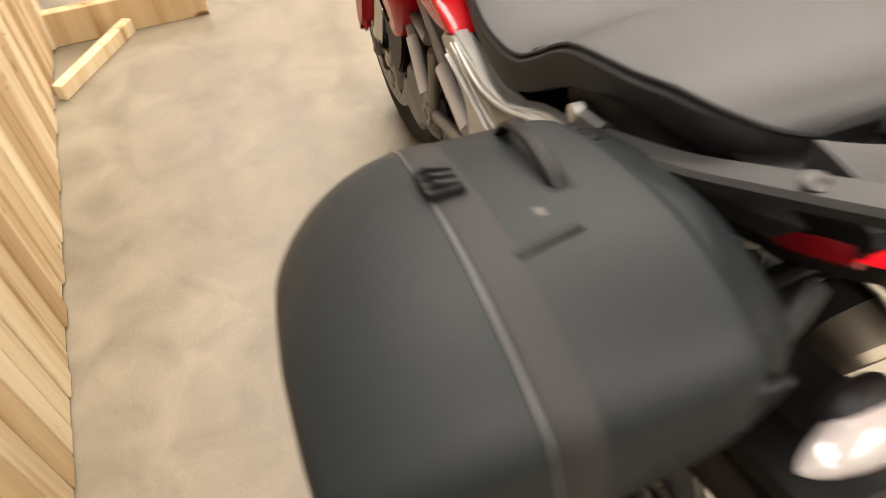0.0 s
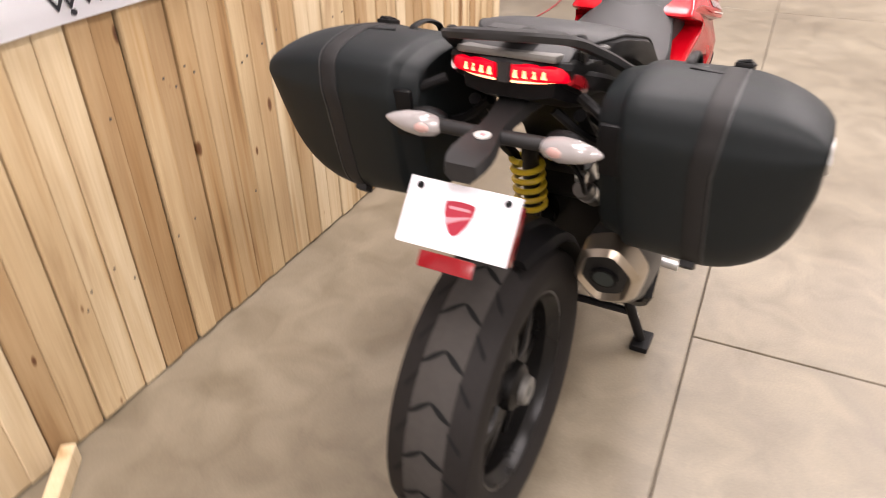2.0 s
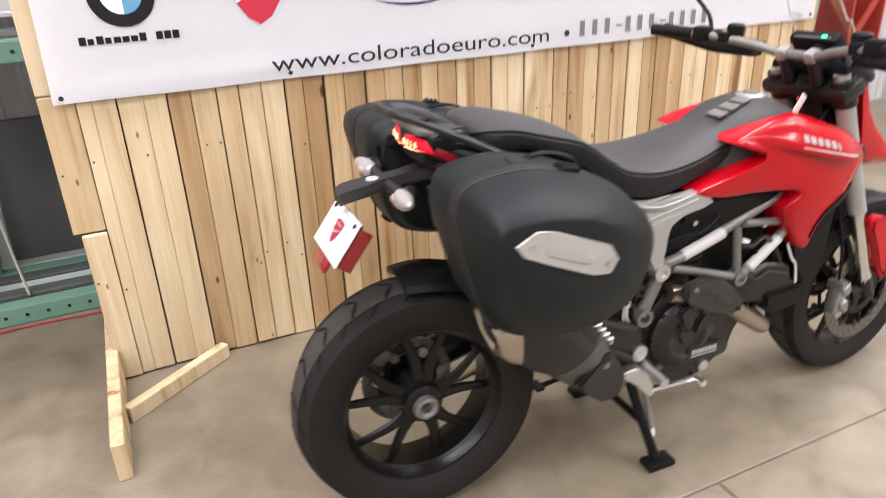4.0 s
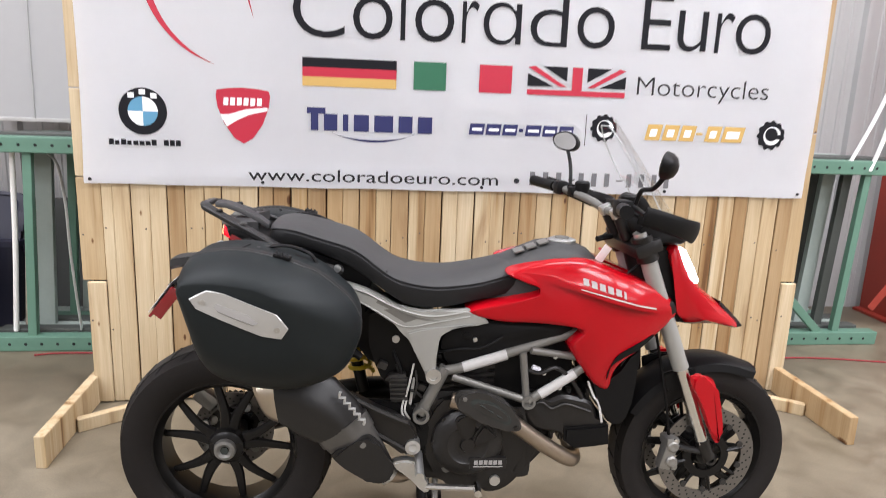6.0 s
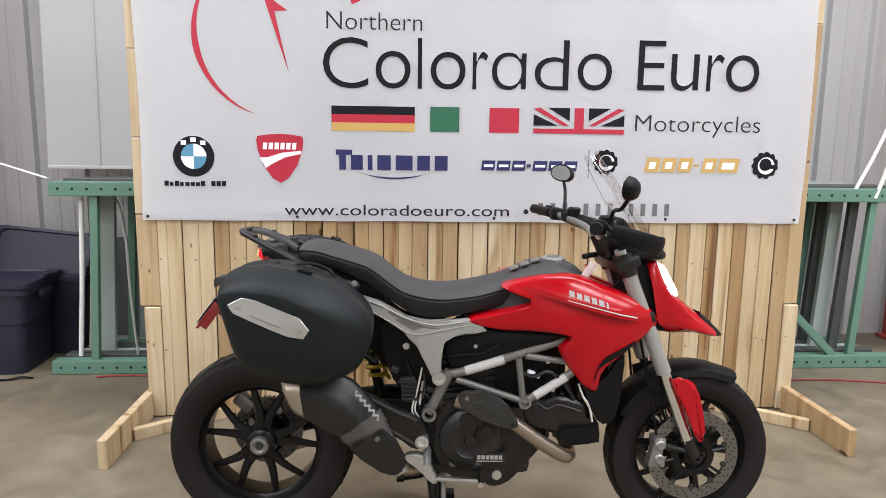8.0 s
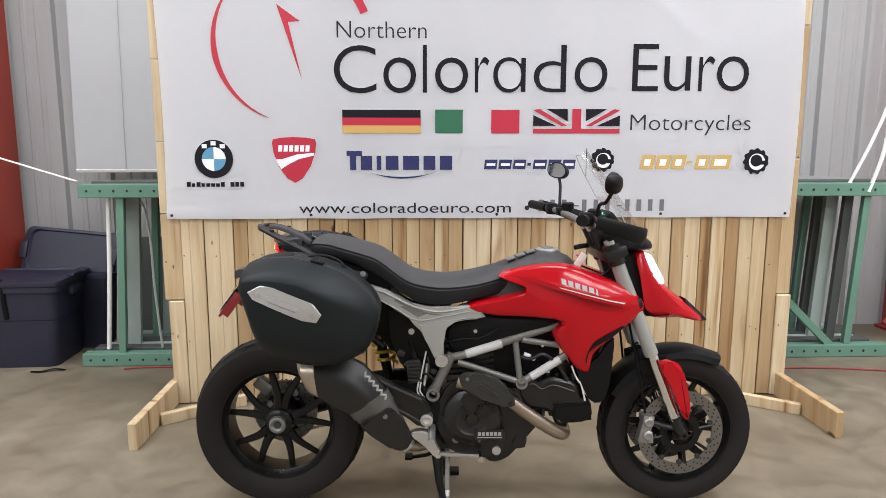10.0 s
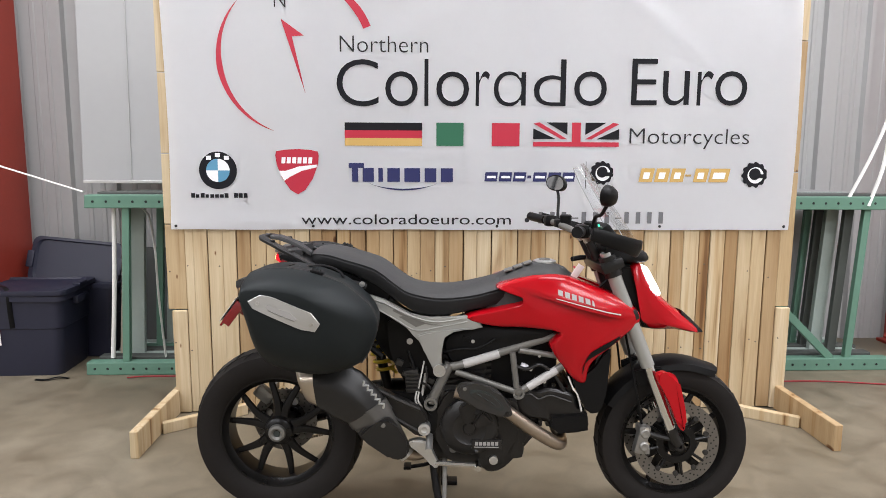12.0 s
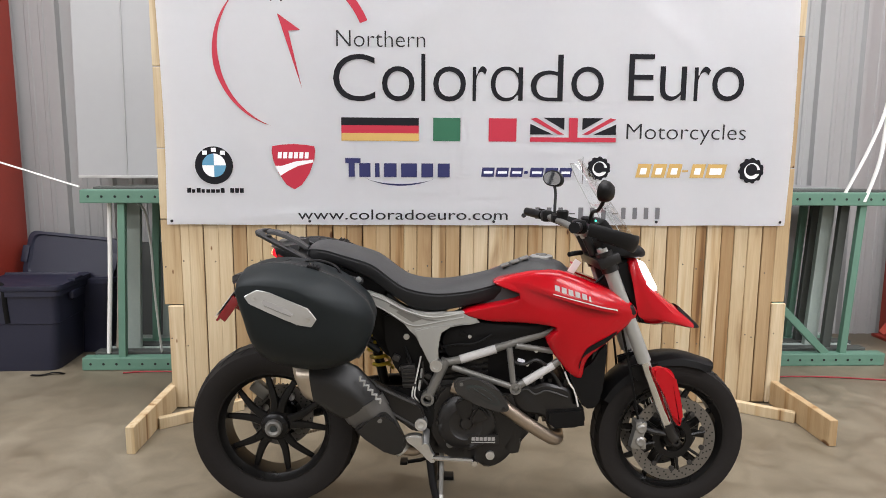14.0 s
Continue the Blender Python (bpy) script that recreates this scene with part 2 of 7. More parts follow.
def concrete_material():
    """Sealed, stained shop floor."""
    m = bpy.data.materials.new("sealed_concrete")
    m.use_nodes = True
    nt, N, L = m.node_tree, m.node_tree.nodes.new, m.node_tree.links.new
    b = nt.nodes["Principled BSDF"]
    co = N("ShaderNodeNewGeometry")
    cloud, mid, grit = N("ShaderNodeTexNoise"), N("ShaderNodeTexNoise"), N("ShaderNodeTexNoise")
    for k, s, d in ((cloud, 1.1, 5), (mid, 6.5, 8), (grit, 170, 3)):
        k.inputs["Scale"].default_value, k.inputs["Detail"].default_value = s, d
        L(co.outputs["Position"], k.inputs["Vector"])
    mid.inputs["Distortion"].default_value = 0.8
    c1 = ramp_node(nt, [(0.25, (0.122, 0.099, 0.067)), (0.5, (0.174, 0.147, 0.103)), (0.75, (0.226, 0.196, 0.145))])
    L(cloud.outputs["Fac"], c1.inputs[0])
    c2 = ramp_node(nt, [(0.3, (0.76, 0.74, 0.71)), (0.5, (0.97, 0.965, 0.96)), (0.68, (1.15, 1.15, 1.15))])
    L(mid.outputs["Fac"], c2.inputs[0])
    c3 = ramp_node(nt, [(0.3, (0.9, 0.9, 0.9)), (0.7, (1.06, 1.06, 1.06))])
    L(grit.outputs["Fac"], c3.inputs[0])
    last = c1.outputs[0]
    for other in (c2, c3):
        mix = N("ShaderNodeMix")
        mix.data_type, mix.blend_type = "RGBA", "MULTIPLY"
        mix.inputs["Factor"].default_value = 1.0
        L(last, mix.inputs["A"])
        L(other.outputs[0], mix.inputs["B"])
        last = mix.outputs["Result"]
    L(last, b.inputs["Base Color"])
    rr = N("ShaderNodeMath")
    rr.operation = "MULTIPLY_ADD"
    rr.inputs[1].default_value, rr.inputs[2].default_value = 0.3, 0.3
    L(mid.outputs["Fac"], rr.inputs[0])
    L(rr.outputs[0], b.inputs["Roughness"])
    bp = N("ShaderNodeBump")
    bp.inputs["Strength"].default_value, bp.inputs["Distance"].default_value = 0.15, 0.002
    L(grit.outputs["Fac"], bp.inputs["Height"])
    L(bp.outputs[0], b.inputs["Normal"])
    return m


WOOD, CONCRETE = wood_material(), concrete_material()
DULLWOOD = wood_material("weathered_pallet_wood", (0.78, 0.69, 0.58), 0.07)
JOINT = material("joint_filler", (0.10, 0.085, 0.066), 0.9, grain=0.4, scale=30)
VINYL = material("banner_vinyl", (0.875, 0.89, 0.935), 0.38, grain=0.03, spot=0.04, scale=3, bump=0.05, bump_scale=300)
PRINT_DARK = material("dark_print", (0.012, 0.012, 0.015), 0.6, grain=0.2, scale=30, spec=0.12)
PRINT_GREY = material("grey_print", (0.026, 0.026, 0.030), 0.6, grain=0.2, scale=30, spec=0.15)
PRINT_RED = material("red_print", (0.42, 0.018, 0.042), 0.42, grain=0.1, scale=20)
PRINT_GOLD = material("gold_print", (0.52, 0.34, 0.10), 0.42, grain=0.1, scale=20)
PRINT_GREEN = material("green_print", (0.026, 0.125, 0.066), 0.42, grain=0.1, scale=20)
PRINT_BLUE = material("navy_print", (0.020, 0.023, 0.10), 0.42, grain=0.1, scale=20)
PRINT_SKY = material("sky_blue_print", (0.10, 0.27, 0.42), 0.42, grain=0.1, scale=20)
PRINT_WHITE = material("white_print", (0.82, 0.82, 0.83), 0.42, grain=0.03, scale=20)
SHEET = material("painted_sheet_steel", (0.39, 0.39, 0.388), 0.5, grain=0.06, spot=0.16, scale=4, bump=0.05)
SKIRT = material("grey_wall_liner", (0.095, 0.098, 0.095), 0.8, grain=0.1, spot=0.3, scale=5)
FARWALL = material("dull_hall_wall", (0.60, 0.585, 0.56), 0.7, grain=0.06, spot=0.2, scale=2)
CEIL = material("ceiling_liner", (0.78, 0.77, 0.74), 0.8, grain=0.05, spot=0.1, scale=2)
PRIMER = material("red_oxide_steel", (0.30, 0.035, 0.02), 0.5, grain=0.15, spot=0.3, scale=6, bump=0.1)
RACKGREEN = material("green_rack_paint", (0.115, 0.225, 0.165), 0.5, grain=0.12, spot=0.35, scale=8, bump=0.08)
RACKGREY = material("worn_grey_green_paint", (0.31, 0.36, 0.33), 0.55, grain=0.12, spot=0.4, scale=8, bump=0.08)
RACKDARK = material("dark_grey_rack_paint", (0.062, 0.068, 0.062), 0.55, grain=0.12, spot=0.4, scale=8, bump=0.08)
BOARD = material("pale_board", (0.36, 0.36, 0.362), 0.55, grain=0.05, spot=0.12, scale=3, bump=0.04)
HOLE = material("slot_shadow_steel", (0.02, 0.025, 0.022), 0.8)
NAVY = material("navy_plastic", (0.0125, 0.0135, 0.030), 0.5, grain=0.15, spot=0.25, scale=10, bump=0.15)
WEBBING = material("white_strapping", (0.78, 0.77, 0.74), 0.6, grain=0.15, scale=30)
REDCORD = material("red_cord", (0.26, 0.02, 0.025), 0.6, grain=0.2, scale=40)
TAG = material("key_tag_card", (0.78, 0.71, 0.70), 0.5, grain=0.08, scale=30)
KRAFT = material("brown_tube_card", (0.36, 0.30, 0.24), 0.7, grain=0.15, scale=30)
PAPER = material("paper_label", (0.8, 0.78, 0.76), 0.7, grain=0.08, scale=30)
# dark brown stands for the shade between the planks
GAPSHADE = material("gap_shade_board", (0.16, 0.10, 0.055), 0.85, grain=0.3, spot=0.3, scale=20)
NAILHEAD = material("dull_nail_steel", (0.10, 0.09, 0.08), 0.5, metal=0.6, grain=0.3, scale=60)
# the motorcycle
RED = material("red_lacquer", (0.36, 0.0016, 0.0060), 0.24, grain=0.03, spot=0.05, scale=8, coat=0.26, spec=0.2)
BLACK = material("black_plastic", (0.0050, 0.0048, 0.0050), 0.46, grain=0.25, spot=0.25, scale=14, bump=0.12, bump_scale=500, spec=0.16)
CASEBLACK = material("pannier_textured_plastic", (0.0078, 0.0104, 0.0112), 0.50, grain=0.2, spot=0.15, scale=10, bump=0.10, bump_scale=420, spec=0.21)
RAILBLACK = material("satin_black_casting", (0.019, 0.0185, 0.0185), 0.48, grain=0.25, spot=0.25, scale=14, bump=0.1, bump_scale=500, spec=0.34)
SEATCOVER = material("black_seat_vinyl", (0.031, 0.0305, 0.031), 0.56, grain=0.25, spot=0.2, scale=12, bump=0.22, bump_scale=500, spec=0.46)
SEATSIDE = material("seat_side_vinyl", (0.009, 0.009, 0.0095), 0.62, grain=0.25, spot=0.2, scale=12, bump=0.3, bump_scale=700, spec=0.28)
RUBBER = material("tyre_rubber", (0.0130, 0.0112, 0.0104), 0.7, grain=0.3, spot=0.35, scale=14, bump=0.15, spec=0.18)
SHELLGREY = material("grey_shell_steel", (0.10, 0.096, 0.09), 0.4, metal=0.5, grain=0.15, spot=0.25, scale=12)
MUFFLER = material("muffler_shield_lacquer", (0.0115, 0.0110, 0.0108), 0.42, grain=0.2, spot=0.2, scale=12, bump=0.08, spec=0.4)
# lighter rubber: light from above put into the tyre crown's colour
RUBBERSHEEN = material("sheen_rubber", (0.045, 0.041, 0.037), 0.85, grain=0.3, spot=0.4, scale=12, bump=0.2, spec=0.2)
CRESTPALE = material("plate_crest_pale_print", (0.50, 0.24, 0.27), 0.45, grain=0.1, scale=20)
DARKDISC = material("rear_disc_steel", (0.13, 0.125, 0.12), 0.35, metal=0.9, grain=0.2, spot=0.2, scale=30)
CREST = material("plate_crest_print", (0.30, 0.012, 0.03), 0.45, grain=0.1, scale=20)
TREADCUT = material("tread_groove_rubber", (0.004, 0.004, 0.004), 0.9, spec=0.28)
RIM = material("black_alloy", (0.006, 0.0056, 0.0054), 0.28, grain=0.2, spot=0.2, scale=14, spec=0.24)
FRAMEGREY = material("grey_frame_lacquer", (0.17, 0.165, 0.152), 0.42, metal=0.4, grain=0.12, spot=0.15, scale=14)
SILVER = material("satin_silver_plastic", (0.34, 0.34, 0.32), 0.38, metal=0.35, grain=0.06, spot=0.1, scale=10)
ALU = material("cast_aluminium", (0.55, 0.55, 0.54), 0.36, metal=0.9, grain=0.15, spot=0.2, scale=18, bump=0.1)
CALIPER = material("caliper_alloy", (0.29, 0.285, 0.27), 0.42, metal=0.8, grain=0.2, spot=0.3, scale=30, bump=0.15)
CHROME = material("polished_steel", (0.7, 0.7, 0.69), 0.16, metal=1.0, grain=0.05, spot=0.1, scale=12)
ENGINE = material("engine_casting", (0.0110, 0.0100, 0.0096), 0.34, metal=0.1, grain=0.3, spot=0.35, scale=16, bump=0.25, spec=0.42)
PIPE = material("header_pipe_steel", (0.34, 0.28, 0.22), 0.34, metal=0.9, grain=0.2, spot=0.4, scale=10)
STEELWARM = material("brushed_muffler_steel", (0.46, 0.40, 0.32), 0.30, metal=0.92, grain=0.15, spot=0.3, scale=10)
DISC = material("brake_disc_steel", (0.21, 0.20, 0.19), 0.32, metal=0.95, grain=0.2, spot=0.2, scale=30)
YELLOW = material("yellow_spring_paint", (0.62, 0.44, 0.02), 0.4, grain=0.1, scale=20)
WHITE = material("white_plate", (0.74, 0.73, 0.77), 0.45, grain=0.03, scale=20)
REFLECT = material("red_reflector", (0.21, 0.007, 0.010), 0.2, grain=0.2, scale=60, coat=0.5)
LENS = material("clear_lens", (0.30, 0.28, 0.275), 0.12, grain=0.15, spot=0.3, scale=50, coat=1.0)
AMBER = material("salmon_bulb", (0.46, 0.29, 0.26), 0.3)
TAILRED = material("lit_tail_lens", (0.5, 0.0, 0.01), 0.25, emit=(1.0, 0.0, 0.012), power=0.55)
TAILLED = material("tail_led", (1, 0.3, 0.1), 0.3, emit=(1.0, 0.40, 0.18), power=2.4)
HEADLED = material("lit_headlight", (1, 1, 1), 0.3, emit=(1.0, 0.97, 0.95), power=9.0)
DASHLED = material("green_indicator", (0.1, 0.6, 0.3), 0.3, emit=(0.05, 0.9, 0.45), power=2.0)


def clear_sheet():
    """Thin clear acrylic: see-through with a glossy skin."""
    m = bpy.data.materials.new("clear_screen")
    m.use_nodes = True
    nt, N, L = m.node_tree, m.node_tree.nodes.new, m.node_tree.links.new
    nt.nodes.remove(nt.nodes["Principled BSDF"])
    tr, gl, fr, mx = N("ShaderNodeBsdfTransparent"), N("ShaderNodeBsdfGlossy"), N("ShaderNodeFresnel"), N("ShaderNodeMixShader")
    tr.inputs["Color"].default_value = (0.985, 0.99, 0.99, 1)
    gl.inputs["Roughness"].default_value = 0.04
    fr.inputs["IOR"].default_value = 1.45
    half = N("ShaderNodeMath")
    half.operation, half.inputs[1].default_value = "MULTIPLY", 0.3
    L(fr.outputs[0], half.inputs[0])
    L(half.outputs[0], mx.inputs[0])
    L(tr.outputs[0], mx.inputs[1])
    L(gl.outputs[0], mx.inputs[2])
    L(mx.outputs[0], nt.nodes["Material Output"].inputs["Surface"])
    return m


GLASS = clear_sheet()
MIRROR = material("mirror_glass", (0.55, 0.56, 0.57), 0.03, metal=1.0)
CASESEAM = material("dark_seam_rubber", (0.0125, 0.012, 0.012), 0.6, grain=0.2, scale=20, spec=0.28)
HANDLESIL = material("silver_handle_plate", (0.47, 0.47, 0.46), 0.30, metal=0.55, grain=0.08, spot=0.12, scale=16)
GUNMETAL = material("dark_grey_cast_metal", (0.036, 0.034, 0.032), 0.42, metal=0.4, grain=0.2, spot=0.25, scale=16, bump=0.15)
FAINTPRINT = material("faint_grey_print", (0.14, 0.14, 0.15), 0.45, grain=0.2, scale=30)
BADGE = material("dull_silver_badge", (0.30, 0.275, 0.265), 0.5, metal=0.0, grain=0.1, scale=40)
# pale opaque colour stands for the whitish glow along the acrylic edge
SCREENEDGE = material("acrylic_edge_glow", (0.5, 0.52, 0.52), 0.2)
BADGEGREY = material("worn_badge_print", (0.30, 0.29, 0.28), 0.45, grain=0.1, scale=30)
SLEEVE = material("scuffed_pale_wrap", (0.46, 0.45, 0.44), 0.4, grain=0.15, spot=0.35, scale=22, bump=0.05)
BEADGREY = material("grey_bead_rubber", (0.028, 0.028, 0.028), 0.45, grain=0.2, scale=30)
DECALWHITE = material("white_decal", (0.58, 0.57, 0.54), 0.4, grain=0.06, scale=30)

# ---- the hall ----
floor = link("floor", box(18, 14, 0.2, (1.5, -3.5, -0.106)), JOINT, smooth=False)
tagged(floor, "stained tan concrete shop floor with saw-cut joints", "floor", kind="structure")
XJ, YJ = (-7.5, -4.0, 0.72, 4.6, 10.5), (-10.5, -6.5, -3.3, -0.256, 3.5)
for x0, x1 in zip(XJ, XJ[1:]):
    for y0, y1 in zip(YJ, YJ[1:]):
        if y0 > -0.3 and x0 == 0.72:
            continue
        if y0 > -0.3 and x0 == -4.0:
            x1 = 4.6
        part("floor_slab", box(x1 - x0 - 0.004, y1 - y0 - 0.004, 0.1, ((x0 + x1) / 2, (y0 + y1) / 2, -0.05), 0.003, seg=1), CONCRETE, floor)


def sheet_wall(name, length, height, m):
    """Ribbed steel cladding: main ribs each 0.305 m with two low ribs between."""
    prof, x = [], 0.0
    while x < length:
        prof += [(x, 0), (x + 0.075, 0), (x + 0.082, -0.006), (x + 0.105, -0.006), (x + 0.112, 0), (x + 0.165, 0), (x + 0.172, -0.006),
                 (x + 0.195, -0.006), (x + 0.202, 0), (x + 0.245, 0), (x + 0.26, -0.032), (x + 0.29, -0.032), (x + 0.305, 0)]
        x += 0.305
    bm = bmesh.new()
    for a, b in zip(prof, prof[1:]):
        if a == b:
            continue
        bm.faces.new([bm.verts.new((p[0], p[1], z)) for p, z in ((a, 0), (b, 0), (b, height), (a, height))])
    bmesh.ops.remove_doubles(bm, verts=bm.verts, dist=1e-5)
    box(length, 0.06, height, (length / 2, 0.07, height / 2), bm=bm)
    ob = link(name, bm, SHEET, smooth=False)
    ob.matrix_world = m
    return tagged(ob, "pale grey ribbed sheet steel hall wall", "wall", kind="structure")


sheet_wall("wall_north", 17.4, 5.2, pose(-7, 2.42, 0))
link("wall_south", box(17.2, 0.15, 5.2, (1.6, -9.9, 2.6)), FARWALL, smooth=False)
link("wall_east", box(0.15, 12.2, 5.2, (10.1, -3.75, 2.6)), FARWALL, smooth=False)
link("wall_west", box(0.15, 12.2, 5.2, (-6.9, -3.75, 2.6)), FARWALL, smooth=False)
for n in ("wall_south", "wall_east", "wall_west"):
    tagged(bpy.data.objects[n], "plain dull grey hall wall", "wall", kind="structure")
tagged(link("ceiling", box(17.4, 12.6, 0.12, (1.6, -3.75, 5.26)), CEIL, smooth=False), "plain pale liner ceiling of the hall", "ceiling", kind="structure")
tagged(link("trim", box(3.2, 0.03, 0.68, (-0.9, 2.366, 0.34), 0.004), SKIRT, smooth=False), "dark grey liner along the foot of the wall", "trim", kind="structure")
lightbox = thing("ceiling_light", "hanging white fluorescent fitting with bare diffuser", "light", pose(*LAMPS[0], 4.45), "hall lights")
part("frame", box(2.5, 1.0, 0.06, (0, 0, 0.03), 0.01), CEIL, lightbox)
for s in (-1.1, 1.1):
    part("hanger", tube([(s, 0, 0.06), (s, 0, 0.75)], 0.006, 6), ALU, lightbox)
for lx, ly in LAMPS[1:]:
    copy_thing(lightbox, pose(lx, ly, 4.45))


def steel_column(m):
    """Rolled H column of primed steel."""
    col = thing("steel_column", "red oxide primed steel column against the wall", "column", m, "hall columns")
    part("web", box(0.28, 0.014, 5.2, (0, 0.22, 2.6)), PRIMER, col, smooth=False)
    part("flange", box(0.018, 0.44, 5.2, (-0.149, 0.22, 2.6), 0.003), PRIMER, col, smooth=False)
    part("flange", box(0.018, 0.44, 5.2, (0.149, 0.22, 2.6), 0.003), PRIMER, col, smooth=False)
    part("base_plate", box(0.42, 0.46, 0.02, (0, 0.21, 0.01), 0.003), PRIMER, col, smooth=False)
    for s in (-0.19, 0.19):
        part("bolt", lathe([(0.014, 0.02), (0.014, 0.05), (0, 0.05)], (s, 0.05, 0), "Z", 8), ALU, col)
    return col


steel_column(pose(-2.26, 1.92, 0))
right_column = steel_column(pose(4.06, 1.92, 0))
part("brace", box(0.05, 0.006, 1.5, (0, 0.02, 0.75), m=pose(0, 0, 0, 0, 35, 0)), PRIMER, right_column, smooth=False)

# ---- the wooden backdrop ----
backdrop = thing("wooden_backdrop", "freestanding display wall of rough pallet boards", "display wall", pose(0, 1.05, 0))
rng = random.Random(4)


def plank(x0, x1, z0, z1, y, thick, mat=None):
    w = x1 - x0
    bm = box(w - rng.choice((0.0015, 0.002, 0.003, 0.0035, 0.005)), thick, z1 - z0, (0, 0, 0), 0.003, seg=1)
    for v in bm.verts:
        v.co.x += 0.004 * math.sin(2.1 * v.co.z + x0 * 40) * (0.5 if abs(v.co.x) > 0 else 0)
    ob = part("plank", bm, mat or WOOD, backdrop, smooth=False)
    ob.location = ((x0 + x1) / 2, y + thick / 2, (z0 + z1) / 2)
    return ob


TOP = 2.44
EDGES = (-0.645, -0.600, -0.533, -0.457, -0.389, -0.319, -0.240, -0.172, -0.098, -0.022, 0.038, 0.112, 0.180, 0.260, 0.328, 0.398, 0.468, 0.534, 0.609, 0.680, 0.752, 0.821,
         0.896, 0.966, 1.029, 1.099, 1.171, 1.243, 1.313, 1.386, 1.459, 1.531, 1.604, 1.678, 1.751, 1.818, 1.884, 1.965, 2.024, 2.100, 2.168, 2.242, 2.316, 2.387)
DULL = {0.038, 0.260, 0.398, 0.534, 0.680, 1.604, 1.818, 1.965, 2.100}   # left edges of the browner, knottier boards
for x0, x1 in zip(EDGES, EDGES[1:]):
    plank(x0, x1, 0.003 + 0.4 * rng.uniform(0, 0.02), TOP, rng.uniform(-0.004, 0.004), 0.02, DULLWOOD if x0 in DULL else WOOD)
# the two end columns are made of stacked offcuts
for x0, x1, cuts in ((-0.745, -0.645, (0.006, 0.545, 0.98, 1.33, 1.72, TOP)), (2.387, 2.461, (0.006, 0.55, 1.25, 1.9, TOP))):
    for i, (a, b) in enumerate(zip(cuts, cuts[1:])):
        plank(x0 + (0.025 if (i == 0 and x0 < 0) else 0), x1, a, b - 0.004, -0.012 if i == 0 else 0.006, 0.02)
nail = None
for pk in [o for o in backdrop.children if o.name.startswith("plank")]:
    half = max(v.co.x for v in pk.data.vertices) - 0.018
    lo, hi = pk.location.z + min(v.co.z for v in pk.data.vertices), pk.location.z + max(v.co.z for v in pk.data.vertices)
    for z in (0.35, 0.74):
        for s in (-1, 1):
            if lo + 0.05 < z < hi - 0.05 and rng.random() < 0.3:
                if nail is None:
                    nail = part("nail", lathe([(0.0038, 0.0), (0.0036, -0.0012), (0, -0.0016)], (0, 0, 0), "Y", 8), NAILHEAD, backdrop)
                    nl = nail
                else:
                    nl = new("nail", nail.data)
                    nl.parent = backdrop
                nl.location = (pk.location.x + s * half + rng.uniform(-0.006, 0.006), pk.location.y - 0.0102, z + rng.uniform(-0.035, 0.035))
for z in (0.35, 1.25, 2.2):
    part("rail", box(3.1, 0.04, 0.089, (0.86, 0.052, z), 0.003, seg=1), WOOD, backdrop, smooth=False)
# added sheet: stops light from behind and keeps the plank gaps dark
part("backing_sheet", box(3.06, 0.006, 2.38, (0.878, 0.0275, 1.22)), GAPSHADE, backdrop, "unseen sheet added behind the boards to darken their gaps", smooth=False)
for x in (-0.6, 0.86, 2.36):
    part("stud", box(0.04, 0.085, 2.4, (x, 0.115, 1.21), 0.003, seg=1), WOOD, backdrop, smooth=False)
for side, x, xb in ((-1, -0.722, -0.36), (1, 2.432, 2.07)):
    ft = part("foot", box(0.038, 1.10, 0.125, (0, 0, 0.0625), 0.003, seg=1), WOOD, backdrop, smooth=False)
    ft.location = (x, 0.0, 0)
    a, b = Vector((x - side * 0.02, -0.27, 0)), Vector((xb, -0.022, 0))
    d = b - a
    br = part("brace", box(d.length, 0.036, 0.055, (0, 0, 0.0275), 0.003, seg=1), WOOD, backdrop, smooth=False)
    br.matrix_local = Matrix.Translation((a + b) / 2) @ Matrix.Rotation(math.atan2(d.y, d.x), 4, "Z")

# ---- the banner ----
BZ0, BZ1, BX0, BX1 = 0.955, 2.36, -0.700, 2.418


def sag(x, z):
    """How far the vinyl stands off its plane, in metres."""
    w = 0.0025 * math.sin(3.1 * x + 0.7) * math.sin(4.3 * z)
    w += 0.004 * math.exp(-((z - 1.005 - 0.02 * math.sin(2.2 * x)) / 0.018) ** 2) * (0.5 + 0.5 * math.sin(1.9 * x + 2.1))
    w += 0.004 * math.exp(-(((x - 1.75) * 0.8 + (z - 1.95)) / 0.05) ** 2) * math.exp(-((x - 1.75) / 0.3) ** 2)
    w += 0.003 * math.exp(-(((x - 0.6) * 0.5 - (z - 1.99)) / 0.04) ** 2) * math.exp(-((x - 0.6) / 0.35) ** 2)
    w += 0.0016 * math.sin(15.0 * x + 2.0 * math.sin(2.3 * z)) * math.exp(-((z - 2.12) / 0.22) ** 2)
    w += 0.0010 * math.sin(9.0 * x - 7.0 * z + 1.3) * (0.5 + 0.5 * math.sin(1.7 * x + 2.9 * z))
    w += 0.0022 * math.exp(-((z - 1.335 - 0.015 * math.sin(3.0 * x)) / 0.022) ** 2) * (0.5 + 0.5 * math.sin(2.4 * x))
    return -w


